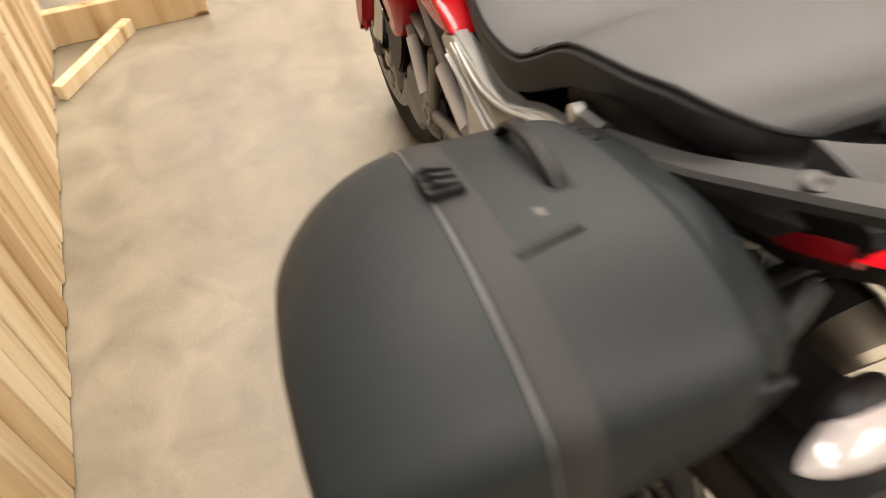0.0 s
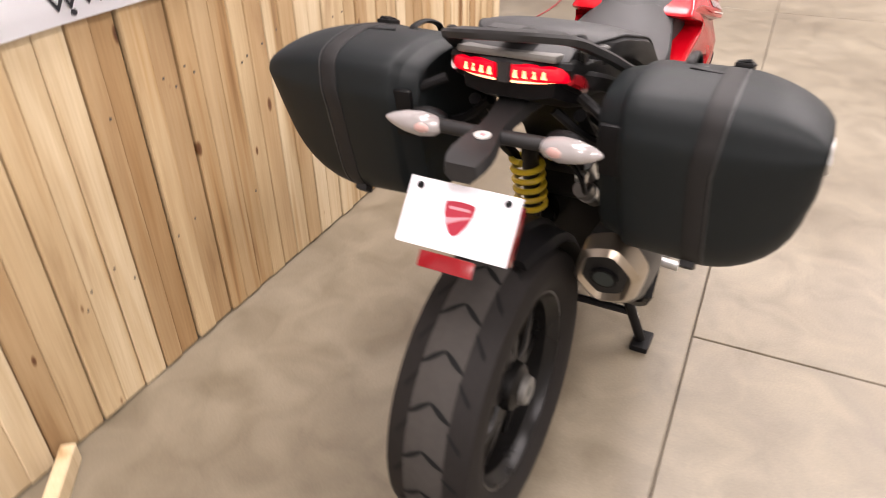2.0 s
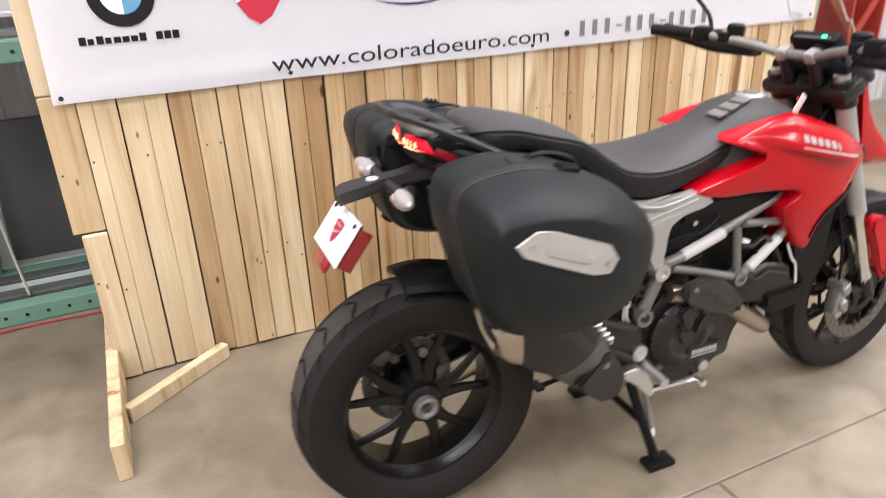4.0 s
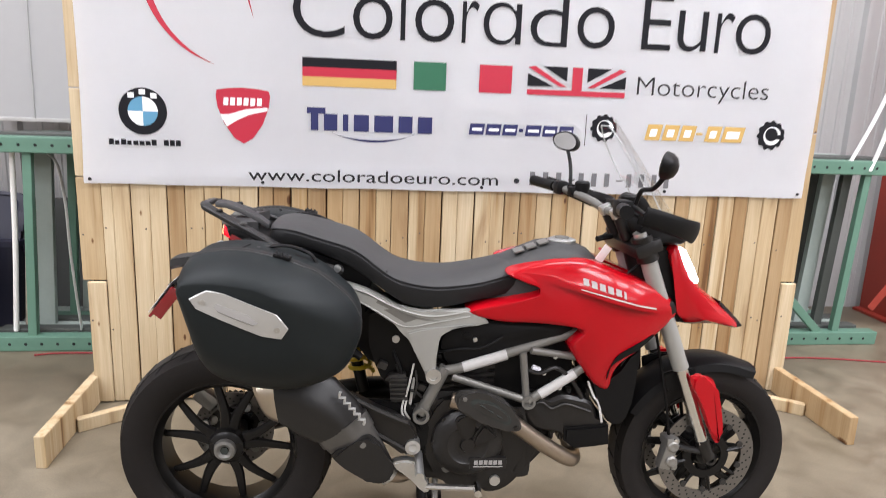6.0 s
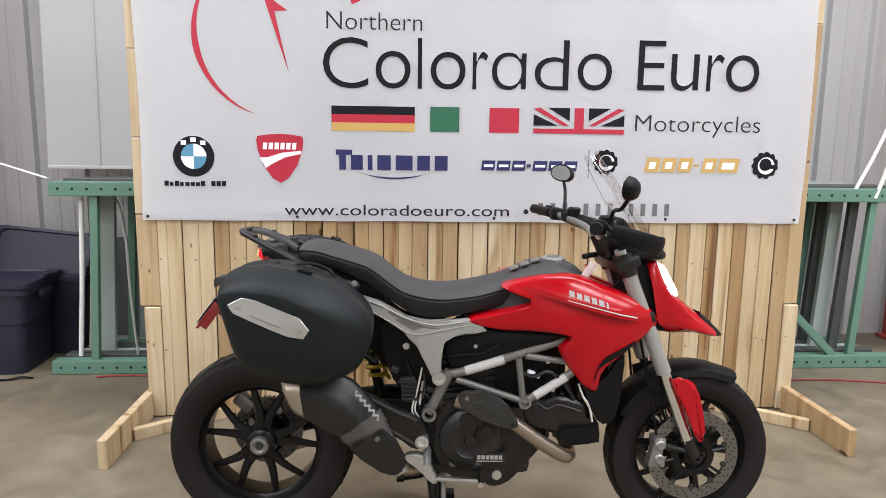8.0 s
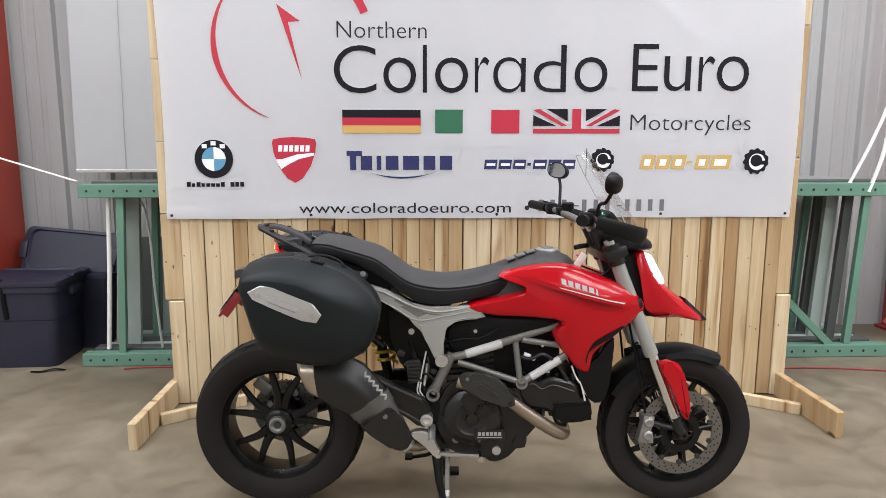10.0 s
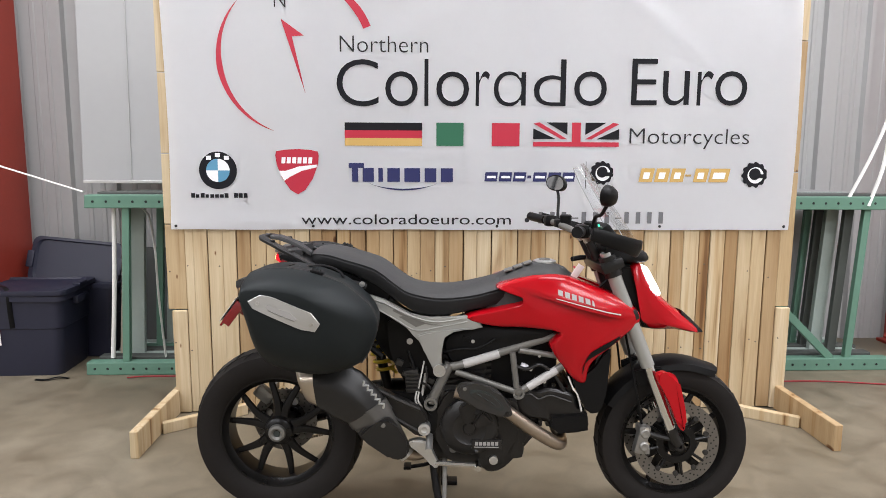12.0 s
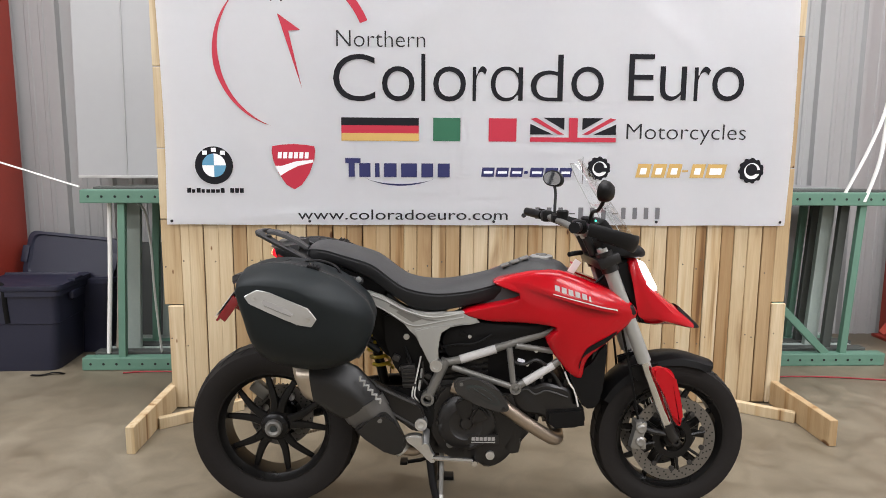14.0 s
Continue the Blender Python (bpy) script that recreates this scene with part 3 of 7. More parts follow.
YB = 1.034
banner = thing("vinyl_banner", "large white printed vinyl shop banner on the wooden wall", "banner", pose(0, 0, 0))
bm = bmesh.new()
nx, nz = 120, 56
grid = [[bm.verts.new((BX0 + (BX1 - BX0) * i / nx + (0.008 * math.sin(5 * j / nz) if i in (0, nx) else 0),
                       YB + sag(BX0 + (BX1 - BX0) * i / nx, BZ0 + (BZ1 - BZ0) * j / nz),
                       BZ0 + (BZ1 - BZ0) * j / nz + (0.0012 * math.sin(i * 0.31) if j == 0 else 0))) for j in range(nz + 1)] for i in range(nx + 1)]
for i in range(nx):
    for j in range(nz):
        bm.faces.new((grid[i][j], grid[i + 1][j], grid[i + 1][j + 1], grid[i][j + 1]))
bmesh.ops.solidify(bm, geom=bm.faces[:], thickness=-0.0012)
part("sheet", bm, VINYL, banner)


def drape(bm, lift=0.0022):
    """Lay a flat (x, z) print on the vinyl."""
    for v in bm.verts:
        v.co.y = YB + sag(v.co.x, v.co.z) - lift
    return bm


def print_shape(name, pts, mat, lift=0.0022, parent=banner):
    bm = bmesh.new()
    f = bm.faces.new([bm.verts.new((p[0], 0, p[1])) for p in pts])
    bmesh.ops.triangulate(bm, faces=[f])
    return part(name, drape(bm, lift), mat, parent, smooth=False)


def print_rect(name, x0, x1, z0, z1, mat, lean=0.0, lift=0.0022, parent=banner):
    s = lean * (z1 - z0)
    return print_shape(name, [(x0, z0), (x1, z0), (x1 + s, z1), (x0 + s, z1)], mat, lift, parent)


def disc_pts(cx, cz, r, n=40, a0=0.0, a1=360.0):
    return [(cx + r * math.cos(radians(a0 + (a1 - a0) * i / n)), cz + r * math.sin(radians(a0 + (a1 - a0) * i / n))) for i in range(n + (a1 - a0 < 360))]


def word(text, x0, x1, base, cap, mat, thin=0.0, lean=0.0, top=None):
    """Lettering of a given width, baseline and capital height, or of a given top of its own."""
    cu = bpy.data.curves.new("text", "FONT")
    cu.body, cu.offset, cu.shear = text, thin, lean
    cu.resolution_u = 5
    tmp = new("tmp", cu)
    dg = bpy.context.evaluated_depsgraph_get()
    me = bpy.data.meshes.new_from_object(tmp.evaluated_get(dg))
    bpy.data.objects.remove(tmp)
    bm = bmesh.new()
    bm.from_mesh(me)
    bpy.data.meshes.remove(me)
    xs = [v.co.x for v in bm.verts]
    lo, hi = min(xs), max(xs)
    low, high = min(v.co.y for v in bm.verts), max(v.co.y for v in bm.verts)
    for v in bm.verts:
        z = base + v.co.y / 0.69 * (cap - base) if top is None else base + (v.co.y - low) / (high - low) * (top - base)
        v.co = Vector((x0 + (v.co.x - lo) / (hi - lo) * (x1 - x0), 0, z))
    return part("lettering", drape(bm), mat, banner, smooth=False)


word("Northern", 0.145, 0.572, 1.818, 1.897, PRINT_GREY, -0.012)
for ch, l0, l1, lift in (("C", 0.127, 0.330, 0.0), ("o", 0.363, 0.521, 0.002), ("l", 0.554, 0.573, 0.004), ("o", 0.612, 0.772, 0.003), ("r", 0.805, 0.874, 0.006), ("\u0251", 0.894, 1.052, 0.006), ("d", 1.091, 1.250, 0.009),
                         ("o", 1.291, 1.453, 0.010), ("E", 1.576, 1.705, 0.016), ("u", 1.733, 1.865, 0.016), ("r", 1.904, 1.983, 0.016), ("o", 1.994, 2.155, 0.017)):
    word(ch, l0, l1, 1.561 + lift, 0, PRINT_DARK, {"\u0251": -0.011, "d": -0.012}.get(ch, -0.008), 0.0, (1.785 if ch in "ClEd" else 1.728) + lift)
word("Motorcycles", 1.576, 2.183, 1.388, 1.466, PRINT_GREY, -0.012)
word("www.coloradoeuro.com", -0.058, 0.990, 0.982, 1.033, PRINT_GREY)
word("N", -0.165, -0.110, 2.022, 2.095, PRINT_GREY, -0.012)
print_shape("bullet", disc_pts(1.071, 1.005, 0.012, 16), PRINT_GREY)
# a line of numerals, as bars
px = 1.125
for k in range(12):
    if k in (3, 7):
        print_rect("dash", px, px + 0.03, 1.012, 1.018, FAINTPRINT)
        px += 0.043
    else:
        print_rect("bar", px + 0.004, px + 0.027, 0.988, 1.046, FAINTPRINT)
        px += 0.0585


def crescent(a0, a1, r0, r1, fade0, fade1):
    out, inn, n = [], [], 40
    for i in range(n + 1):
        t = i / n
        a = radians(a0 + (a1 - a0) * t)
        w = (r1 - r0) * min(1, (t / fade0) if fade0 else 1, ((1 - t) / fade1) if fade1 else 1) ** 0.8
        mid = r1 - (r1 - r0) * 0.5
        out.append((-0.056 + (mid + w / 2) * math.cos(a), 1.80 + (mid + w / 2) * math.sin(a)))
        inn.append((-0.056 + (mid - w / 2) * math.cos(a), 1.80 + (mid - w / 2) * math.sin(a)))
    bm = bmesh.new()
    a, b = [bm.verts.new((p[0], 0, p[1])) for p in out], [bm.verts.new((p[0], 0, p[1])) for p in inn]
    for i in range(n):
        bm.faces.new((a[i], a[i + 1], b[i + 1], b[i]))
    return part("compass_arc", drape(bm), PRINT_RED, banner, smooth=False)


crescent(138, 251, 0.362, 0.398, 0.6, 0.7)
crescent(22, 92, 0.340, 0.378, 0, 0.8)
print_shape("compass_needle", [(-0.135, 1.970), (-0.026, 1.893), (-0.083, 1.889), (-0.024, 1.620)], PRINT_RED)
for i, mt in enumerate((PRINT_GOLD, PRINT_RED, PRINT_DARK)):
    print_rect("flag_stripe", 0.163, 0.542, 1.371 + 0.0375 * i, 1.371 + 0.0375 * (i + 1), mt)
print_rect("flag_stripe", 0.613, 0.747, 1.372, 1.485, PRINT_GREEN)
print_rect("flag_stripe", 0.887, 1.025, 1.372, 1.485, PRINT_RED)
UX0, UX1, UZ0, UZ1 = 1.093, 1.523, 1.372, 1.490
UC = (UX0 + UX1) / 2
print_rect("flag_stripe", UX0, UX1, UZ0, UZ0 + 0.022, PRINT_RED)
print_rect("flag_stripe", UC - 0.022, UC + 0.022, UZ0 + 0.022, UZ1, PRINT_RED)
for s in (-1, 1):
    print_shape("flag_field", [(UC + s * 0.045, UZ1), (UC + s * 0.15, UZ1), (UC + s * 0.045, UZ0 + 0.058)], PRINT_DARK)
    print_shape("flag_field", [(UC + s * 0.215, UZ0 + 0.036), (UC + s * 0.215, UZ1 - 0.03), (UC + s * 0.10, UZ0 + 0.036)], PRINT_DARK)
    print_shape("flag_stripe", [(UC + s * 0.045, UZ0 + 0.036), (UC + s * 0.075, UZ0 + 0.036), (UC + s * 0.215, UZ1 - 0.006), (UC + s * 0.185, UZ1)], PRINT_RED)
# emblems, as plain shapes in their colours
print_shape("emblem_ring", disc_pts(-0.459, 1.247, 0.092), PRINT_DARK)
for q in range(4):
    print_shape("emblem_quarter", [(-0.459, 1.247)] + disc_pts(-0.459, 1.247, 0.057, 10, 90 * q, 90 * q + 90), PRINT_SKY if q in (1, 3) else PRINT_WHITE, 0.003)
for a in (55, 90, 125):
    print_rect("bar", -0.459 + 0.075 * math.cos(radians(a)) - 0.012, -0.459 + 0.075 * math.cos(radians(a)) + 0.012,
               1.247 + 0.075 * math.sin(radians(a)) - 0.010, 1.247 + 0.075 * math.sin(radians(a)) + 0.010, PRINT_WHITE, 0, 0.003)
px = -0.594
for k in range(12):
    if k != 8:
        print_rect("bar", px, px + (0.019 if k not in (1, 3) else 0.016), 1.113, 1.136 if k in (0, 2, 7, 9, 10, 11) else 1.130, PRINT_DARK)
    px += 0.0232


def shield(cx, z0, z1, hw, parent, lift, m=None):
    """A red crest with a pale sweep and a bar."""
    h = z1 - z0
    edge = [(0, 0), (0.35, 0.1), (0.72, 0.36), (0.95, 0.66), (1.0, 0.86), (0.96, 0.95), (0.55, 0.985), (0, 1.0)]
    pts = [(cx + a * hw, z0 + b * h) for a, b in edge] + [(cx - a * hw, z0 + b * h) for a, b in reversed(edge[1:-1])]
    sweep = [(-0.88, 0.52), (-0.55, 0.52), (0.1, 0.62), (0.9, 0.66), (0.9, 0.60), (0.2, 0.52), (-0.3, 0.40), (-0.62, 0.30)]
    return pts, [(cx + a * hw, z0 + b * h) for a, b in sweep]


sp, sw = shield(-0.072, 1.131, 1.353, 0.106, banner, 0)
print_shape("emblem_crest", sp, PRINT_RED)
print_shape("emblem_sweep", sw, PRINT_WHITE, 0.003)
for k in range(6):
    print_rect("bar", -0.150 + 0.0262 * k, -0.131 + 0.0262 * k, 1.283, 1.313, PRINT_WHITE, 0.1, 0.003)
px = 0.196
print_rect("bar", 0.180, 0.255, 1.262, 1.286, PRINT_BLUE)
for k, w in enumerate((0.03, 0.055, 0.022, 0.062, 0.078, 0.058, 0.06)):
    print_rect("bar", px, px + w, 1.194, 1.262 if k else 1.262, PRINT_BLUE)
    px += w + 0.0225
print_shape("emblem_swoosh", [(0.27 + 0.36 * t, 1.196 - 0.045 * math.sin(math.pi * t) ** 0.7) for t in [i / 16 for i in range(17)]]
            + [(0.63 - 0.36 * t, 1.19 - 0.030 * math.sin(math.pi * t) ** 0.7) for t in [i / 16 for i in range(1, 16)]], PRINT_BLUE)
px = 0.853
for k, w in enumerate((0.062, 0.062, 0.062, 0.018, 0.066, 0.062, 0.062)):
    z = (1.214, 1.228) if k == 3 else (1.198, 1.244)
    print_rect("bar", px, px + w, *z, PRINT_BLUE, 0.12)
    if k != 3:
        print_rect("bar_slot", px + 0.012, px + w - 0.006, 1.214, 1.226, VINYL, 0.12, 0.003)
    px += w + 0.0095
px = 1.630
for k, w in enumerate((0.068, 0.068, 0.068, 0.03, 0.068, 0.098)):
    z = (1.226, 1.236) if k == 3 else (1.198, 1.266)
    print_rect("bar", px, px + w, *z, PRINT_GOLD, 0.2)
    if k != 3:
        print_rect("bar_slot", px + 0.020, px + w - 0.016, 1.214, 1.246, VINYL, 0.2, 0.003)
    px += w + 0.011
for cx, cz, r in ((1.442, 1.242, 0.060), (2.222, 1.235, 0.066)):
    teeth = [(cx + (r if (i // 2) % 2 else 0.88 * r) * math.cos(2 * math.pi * i / 44), cz + (r if (i // 2) % 2 else 0.88 * r) * math.sin(2 * math.pi * i / 44)) for i in range(44)]
    print_shape("emblem_gear", teeth, PRINT_DARK)
    print_shape("emblem_face", disc_pts(cx + 0.006, cz - 0.002, 0.62 * r), PRINT_WHITE, 0.003)
    print_shape("emblem_core", disc_pts(cx + 0.002, cz + 0.004, 0.45 * r), PRINT_DARK, 0.0036)
    print_rect("bar", cx - 0.01, cx + 0.8 * r, cz - 0.016, cz + 0.004, PRINT_DARK, 0.1, 0.0042)
print_rect("divider", 1.3605, 1.3635, 1.164, 1.299, PRINT_GREY)
for gx in (BX0 + 0.025, 0.0, 0.92, 1.75, BX1 - 0.025):
    part("grommet", lathe([(0.003, -0.003), (0.007, -0.003), (0.007, 0.001)], (gx, YB + sag(gx, BZ0 + 0.02), BZ0 + 0.018), "Y", 14), PRINT_GREY, banner)

# ---- behind the backdrop ----


LEAN = Matrix.Identity(4)
LEAN[0][2] = 0.051   # the stack has slumped sideways


def rack_frame(x0, x1, y, z, mat, struts, slants=(), wide=0.042):
    """A pallet-rack upright lying on its long edge: two slotted posts and struts."""
    fr = thing("pallet_rack_frame", "green pallet rack upright frame lying on edge by the wall" if mat is RACKGREEN
               else "worn grey pallet rack frame lying on edge", "rack frame", pose(0, y, z), "stacked rack frames")
    for zz in (0.04, 1.045):
        part("post", box(x1 - x0, 0.075, 0.078, ((x0 + x1) / 2, 0, zz), 0.006), mat, fr, smooth=False, m=LEAN)
        if mat is RACKGREEN:
            k = x0 + 0.05
            slot = None
            while k < x1 - 0.03:
                if k < -0.7 or k > 2.4:
                    if slot is None:
                        slot = lathe([(0.008, -0.0388), (0.0, -0.0388)], (0, 0, 0), "Y", 8)
                        hole = part("slot", slot, HOLE, fr)
                    else:
                        hole = new("slot", hole.data)
                        hole.parent = fr
                    hole.location = (k + 0.051 * zz, 0, zz)
                k += 0.0762
    for k in struts:
        part("strut", box(wide, 0.038, 0.93, (k, 0.0, 0.543), 0.004), mat, fr, smooth=False, m=LEAN)
    for xa, za, xb, zb in slants:
        d = Vector((xb - xa, 0, zb - za))
        part("diagonal", box(d.length, 0.03, 0.045, ((xa + xb) / 2, -0.01, (za + zb) / 2), 0.004, m=Matrix.Rotation(-math.atan2(d.z, d.x), 4, "Y")), mat, fr, smooth=False, m=LEAN)
    return fr


rack_frame(-1.467, 3.47, 1.70, 0.0, RACKGREEN, (-1.239, -0.25, 0.75, 1.75, 3.206), ((2.55, 0.58, 3.098, 0.074),))
rack_frame(-1.43, 3.40, 1.79, 0.012, RACKDARK, (0.4, 1.4, 3.151), (), 0.055)
rack_frame(-1.41, 3.38, 1.88, 0.0, RACKGREY, (-1.238, -0.3, 0.8, 1.8, 3.10), ((2.50, 0.52, 2.90, 0.09),), 0.080)
rack_frame(-1.39, 3.42, 1.97, 0.006, RACKDARK, (0.2, 1.2, 3.085), (), 0.075)
rack_frame(-1.36, 3.36, 2.06, 0.0, RACKGREEN, (-1.17, 0.5, 1.5, 3.05), ())
rack_frame(-1.34, 3.34, 2.15, 0.0, RACKGREY, (-1.13, 0.6, 1.6, 3.18), (), 0.05)


def sheet_panel(w, h, m, label):
    """A rigid board with taped edges, stood against the wall."""
    pn = thing("white_board", label, "board", m, "boards against the wall")
    part("core", box(w, 0.03, h, (0, 0, h / 2), 0.003), BOARD, pn, smooth=False)
    for k in (-0.25, 0.25):
        part("fold", tube([(k * w, -0.016, 0.02), (k * w, -0.016, h - 0.01)], 0.007, 8, flat=0.5), SHEET, pn)
    part("edge_strip", box(w + 0.004, 0.034, 0.02, (0, 0, 0.01), 0.002), ALU, pn, smooth=False)
    return pn


sheet_panel(1.22, 2.6, pose(-0.995, 2.10, 1.13, -2.2), "pale grey rigid board standing on the stacked rack frames")
sheet_panel(1.10, 2.6, pose(2.45, 2.12, 1.10, -2.2), "pale grey rigid board standing on the stacked rack frames")
sheet_panel(0.62, 1.10, pose(3.10, 2.26, 0.0, -1.5, 3, 0), "pale grey rigid board leaning behind the rack frames")


def loose_pipe(x, y, mat, tone):
    return tagged(link("plastic_pipe", tube([(x, y, 0.085), (x + 0.035, y, 0.55), (x + 0.058, y, 1.0)], 0.013, 10, smooth=4), mat), tone + " plastic pipe standing among the rack frames", "pipe", "loose pipes")


loose_pipe(-1.338, 1.745, WEBBING, "white")
loose_pipe(-1.318, 1.835, KRAFT, "brownish")


def tote(m, label, w=0.62, d=0.42, h=0.50, lid_pose=None, sticker=False):
    """Moulded storage tote, tapering, with ribs, rim and lid."""
    tt = thing("storage_tote", label, "tote", m, "storage totes")

    def rr(hx, hy, z, r=0.05):
        pts = []
        for cx, cy, a0 in ((hx - r, hy - r, 0), (-hx + r, hy - r, 90), (-hx + r, -hy + r, 180), (hx - r, -hy + r, 270)):
            pts += [(cx + r * math.cos(radians(a0 + 22.5 * i)), cy + r * math.sin(radians(a0 + 22.5 * i)), z) for i in range(5)]
        return pts
    part("body", ring_loft([rr(w * 0.44, d * 0.43, 0.0), rr(w * 0.445, d * 0.435, 0.012), rr(w * 0.465, d * 0.46, h * 0.55),
                            rr(w * 0.475, d * 0.47, h * 0.56), rr(w * 0.49, d * 0.485, h * 0.93)]), NAVY, tt)
    part("rim", ring_loft([rr(w * 0.49, d * 0.485, h * 0.88), rr(w * 0.515, d * 0.51, h * 0.88), rr(w * 0.515, d * 0.51, h * 0.94), rr(w * 0.48, d * 0.475, h * 0.94)]), NAVY, tt)
    for s in (-1, 1):
        part("handle", box(0.035, 0.16, 0.05, (s * w * 0.515, 0, h * 0.84), 0.012), NAVY, tt)
    lid = ring_loft([rr(w * 0.525, d * 0.52, 0.0), rr(w * 0.53, d * 0.525, 0.008), rr(w * 0.525, d * 0.52, 0.03), rr(w * 0.47, d * 0.46, 0.034),
                     rr(w * 0.45, d * 0.44, 0.022)])
    part("lid", lid, NAVY, tt, m=lid_pose or pose(0, 0, h * 0.945))
    for s in (-1, 1):
        part("latch", box(0.045, 0.11, 0.02, (s * w * 0.515, 0, 0.036), 0.006), NAVY, tt, m=lid_pose or pose(0, 0, h * 0.945))
    if sticker:
        part("label", box(0.055, 0.002, 0.085, (-0.035, -d * 0.468, 0.235), m=pose(0, 0, 0, 3, 0, 0)), PAPER, tt)
        part("label_band", box(0.055, 0.002, 0.02, (-0.035, -d * 0.471, 0.277), m=pose(0, 0, 0, 3, 0, 0)), PRINT_RED, tt)
    return tt


tote(pose(-1.94, 1.86, 0, 0, 0, 2), "closed navy plastic storage tote with paper label", 0.72, 0.46, 0.52, sticker=True)
tote(pose(-1.70, 2.19, 0, 0, 0, -3), "navy plastic storage tote with its lid tipped up", 0.56, 0.30, 0.52, lid_pose=pose(-0.02, -0.02, 0.60, 74, 5, 0))

# ---- the motorcycle: x forward, y to its left, z up, from the rear tyre's foot ----
bike = thing("motorcycle", "red and black motorcycle with hard panniers on its centre stand", "motorcycle",
             pose(0, 0.088, 0.002, 0, 0, -2.6) @ pose(0, 0, 0, -0.6))
# the fork is turned a little to the left about its raked axis
AXP, AXD = Vector((1.20, 0, 0.93)), Vector((-0.39, 0, 0.92)).normalized()
STEER = Matrix.Translation(AXP) @ Matrix.Rotation(radians(3.5), 4, AXD) @ Matrix.Translation(-AXP)


def fixed(name, bm, mat, parent=None, label="", smooth=True):
    return part(name, bm, mat, parent or bike, label, smooth)


def turned(name, bm, mat, parent=None, label="", smooth=True):
    return part(name, bm, mat, parent or bike, label, smooth, STEER)


def both(make, name, bm, mat, parent=None, label=""):
    other = mirrored(bm)
    a = make(name, bm, mat, parent, label)
    return a, make(name, other, mat, parent, label)


def ellipsoid(at, size, m=None, n=20):
    bm = bmesh.new()
    bmesh.ops.create_uvsphere(bm, u_segments=n, v_segments=n // 2, radius=1)
    bm.transform(Matrix.Translation(at) @ (m or Matrix()) @ Matrix.Diagonal((*size, 1)))
    return bm


def join(*bms):
    out = bmesh.new()
    for b in bms:
        me = bpy.data.meshes.new("tmp")
        b.to_mesh(me)
        b.free()
        out.from_mesh(me)
        bpy.data.meshes.remove(me)
    return out


def tyre_profile(R, hw, rim):
    return [(rim - 0.006, -hw * 0.80), (rim + 0.012, -hw * 0.95), (rim + (R - rim) * 0.5, -hw), (rim + (R - rim) * 0.78, -hw * 0.93), (R - 0.014, -hw * 0.66),
            (R - 0.004, -hw * 0.33), (R, 0), (R - 0.004, hw * 0.33), (R - 0.014, hw * 0.66), (rim + (R - rim) * 0.78, hw * 0.93), (rim + (R - rim) * 0.5, hw),
            (rim + 0.012, hw * 0.95), (rim - 0.006, hw * 0.80)]


def tread(c, R, hw, count, bm):
    """Chevron cuts that follow the crown of the tyre."""
    def at(a, s):
        k = abs(s) / hw
        r = R + 0.0014 - 0.014 * (k / 0.66) ** 2.1
        return Vector((c[0] + r * math.cos(a), s, c[2] + r * math.sin(a)))
    for i in range(count):
        a0 = 2 * math.pi * i / count
        for sg in (-1, 1):
            for start, end, bend, w in ((0.001, 0.040, 0.085, 0.013), (0.040, 0.084, 0.19, 0.013)):
                start, end = start * hw / 0.09, end * hw / 0.09
                if bend < 0 and (i + (sg > 0)) % 2:
                    continue
                shift = 0.5 * 2 * math.pi / count if start > 0.02 else 0
                n, prev = 5, None
                for k in range(n + 1):
                    t = k / n
                    s = sg * (start + (end - start) * t)
                    a = a0 + shift + bend * t
                    ww = w * (1 - 0.5 * abs(2 * t - 1)) / R
                    q = (bm.verts.new(at(a - ww / 2, s)), bm.verts.new(at(a + ww / 2, s)))
                    if prev:
                        bm.faces.new((prev[0], prev[1], q[1], q[0]))
                    prev = q
    return bm


def wheel(name, c, R, hw, rim, make, pairs, spoke_y, label):
    w = make(name, lathe([(rim, -hw * 0.8), (rim - 0.012, -hw * 0.78), (rim - 0.020, -hw * 0.62), (rim - 0.030, -hw * 0.5), (rim - 0.033, 0), (rim - 0.030, hw * 0.5),
                          (rim - 0.020, hw * 0.62), (rim - 0.012, hw * 0.78), (rim, hw * 0.8), (rim - 0.006, 0)], c, "Y", 64, shut=True), RIM, None, label)
    make("tyre", lathe(tyre_profile(R, hw, rim), c, "Y", 96, shut=True), RUBBER, w, "worn black road tyre")
    # crown band coloured paler to stand for light reflected from above
    make("tread_band", lathe([(R - 0.0060, -hw * 0.45), (R - 0.0036, -hw * 0.33), (R + 0.0004, 0), (R - 0.0036, hw * 0.33), (R - 0.0060, hw * 0.45), (R - 0.009, hw * 0.4), (R - 0.009, -hw * 0.4)], c, "Y", 96, shut=True), RUBBERSHEEN, w, "dusty running band")
    make("tread_pattern", tread(c, R, hw, 22, bmesh.new()), TREADCUT, w)
    for i in range(pairs):
        a = 2 * math.pi * (i + 0.15) / pairs
        for sg in (-1, 1):
            a1, a2 = a + sg * 0.16, a + sg * 0.30
            p = [Vector((c[0] + r * math.cos(b), y, c[2] + r * math.sin(b))) for r, b, y in
                 ((0.035, a + sg * 0.3, spoke_y), (0.10, a1 + sg * 0.03, spoke_y), (rim - 0.026, a2, spoke_y * 0.5))]
            make("spoke", tube(spline(p, 4), [0.0125, 0.0065], 8, flat=1.6), RIM, w)
    return w


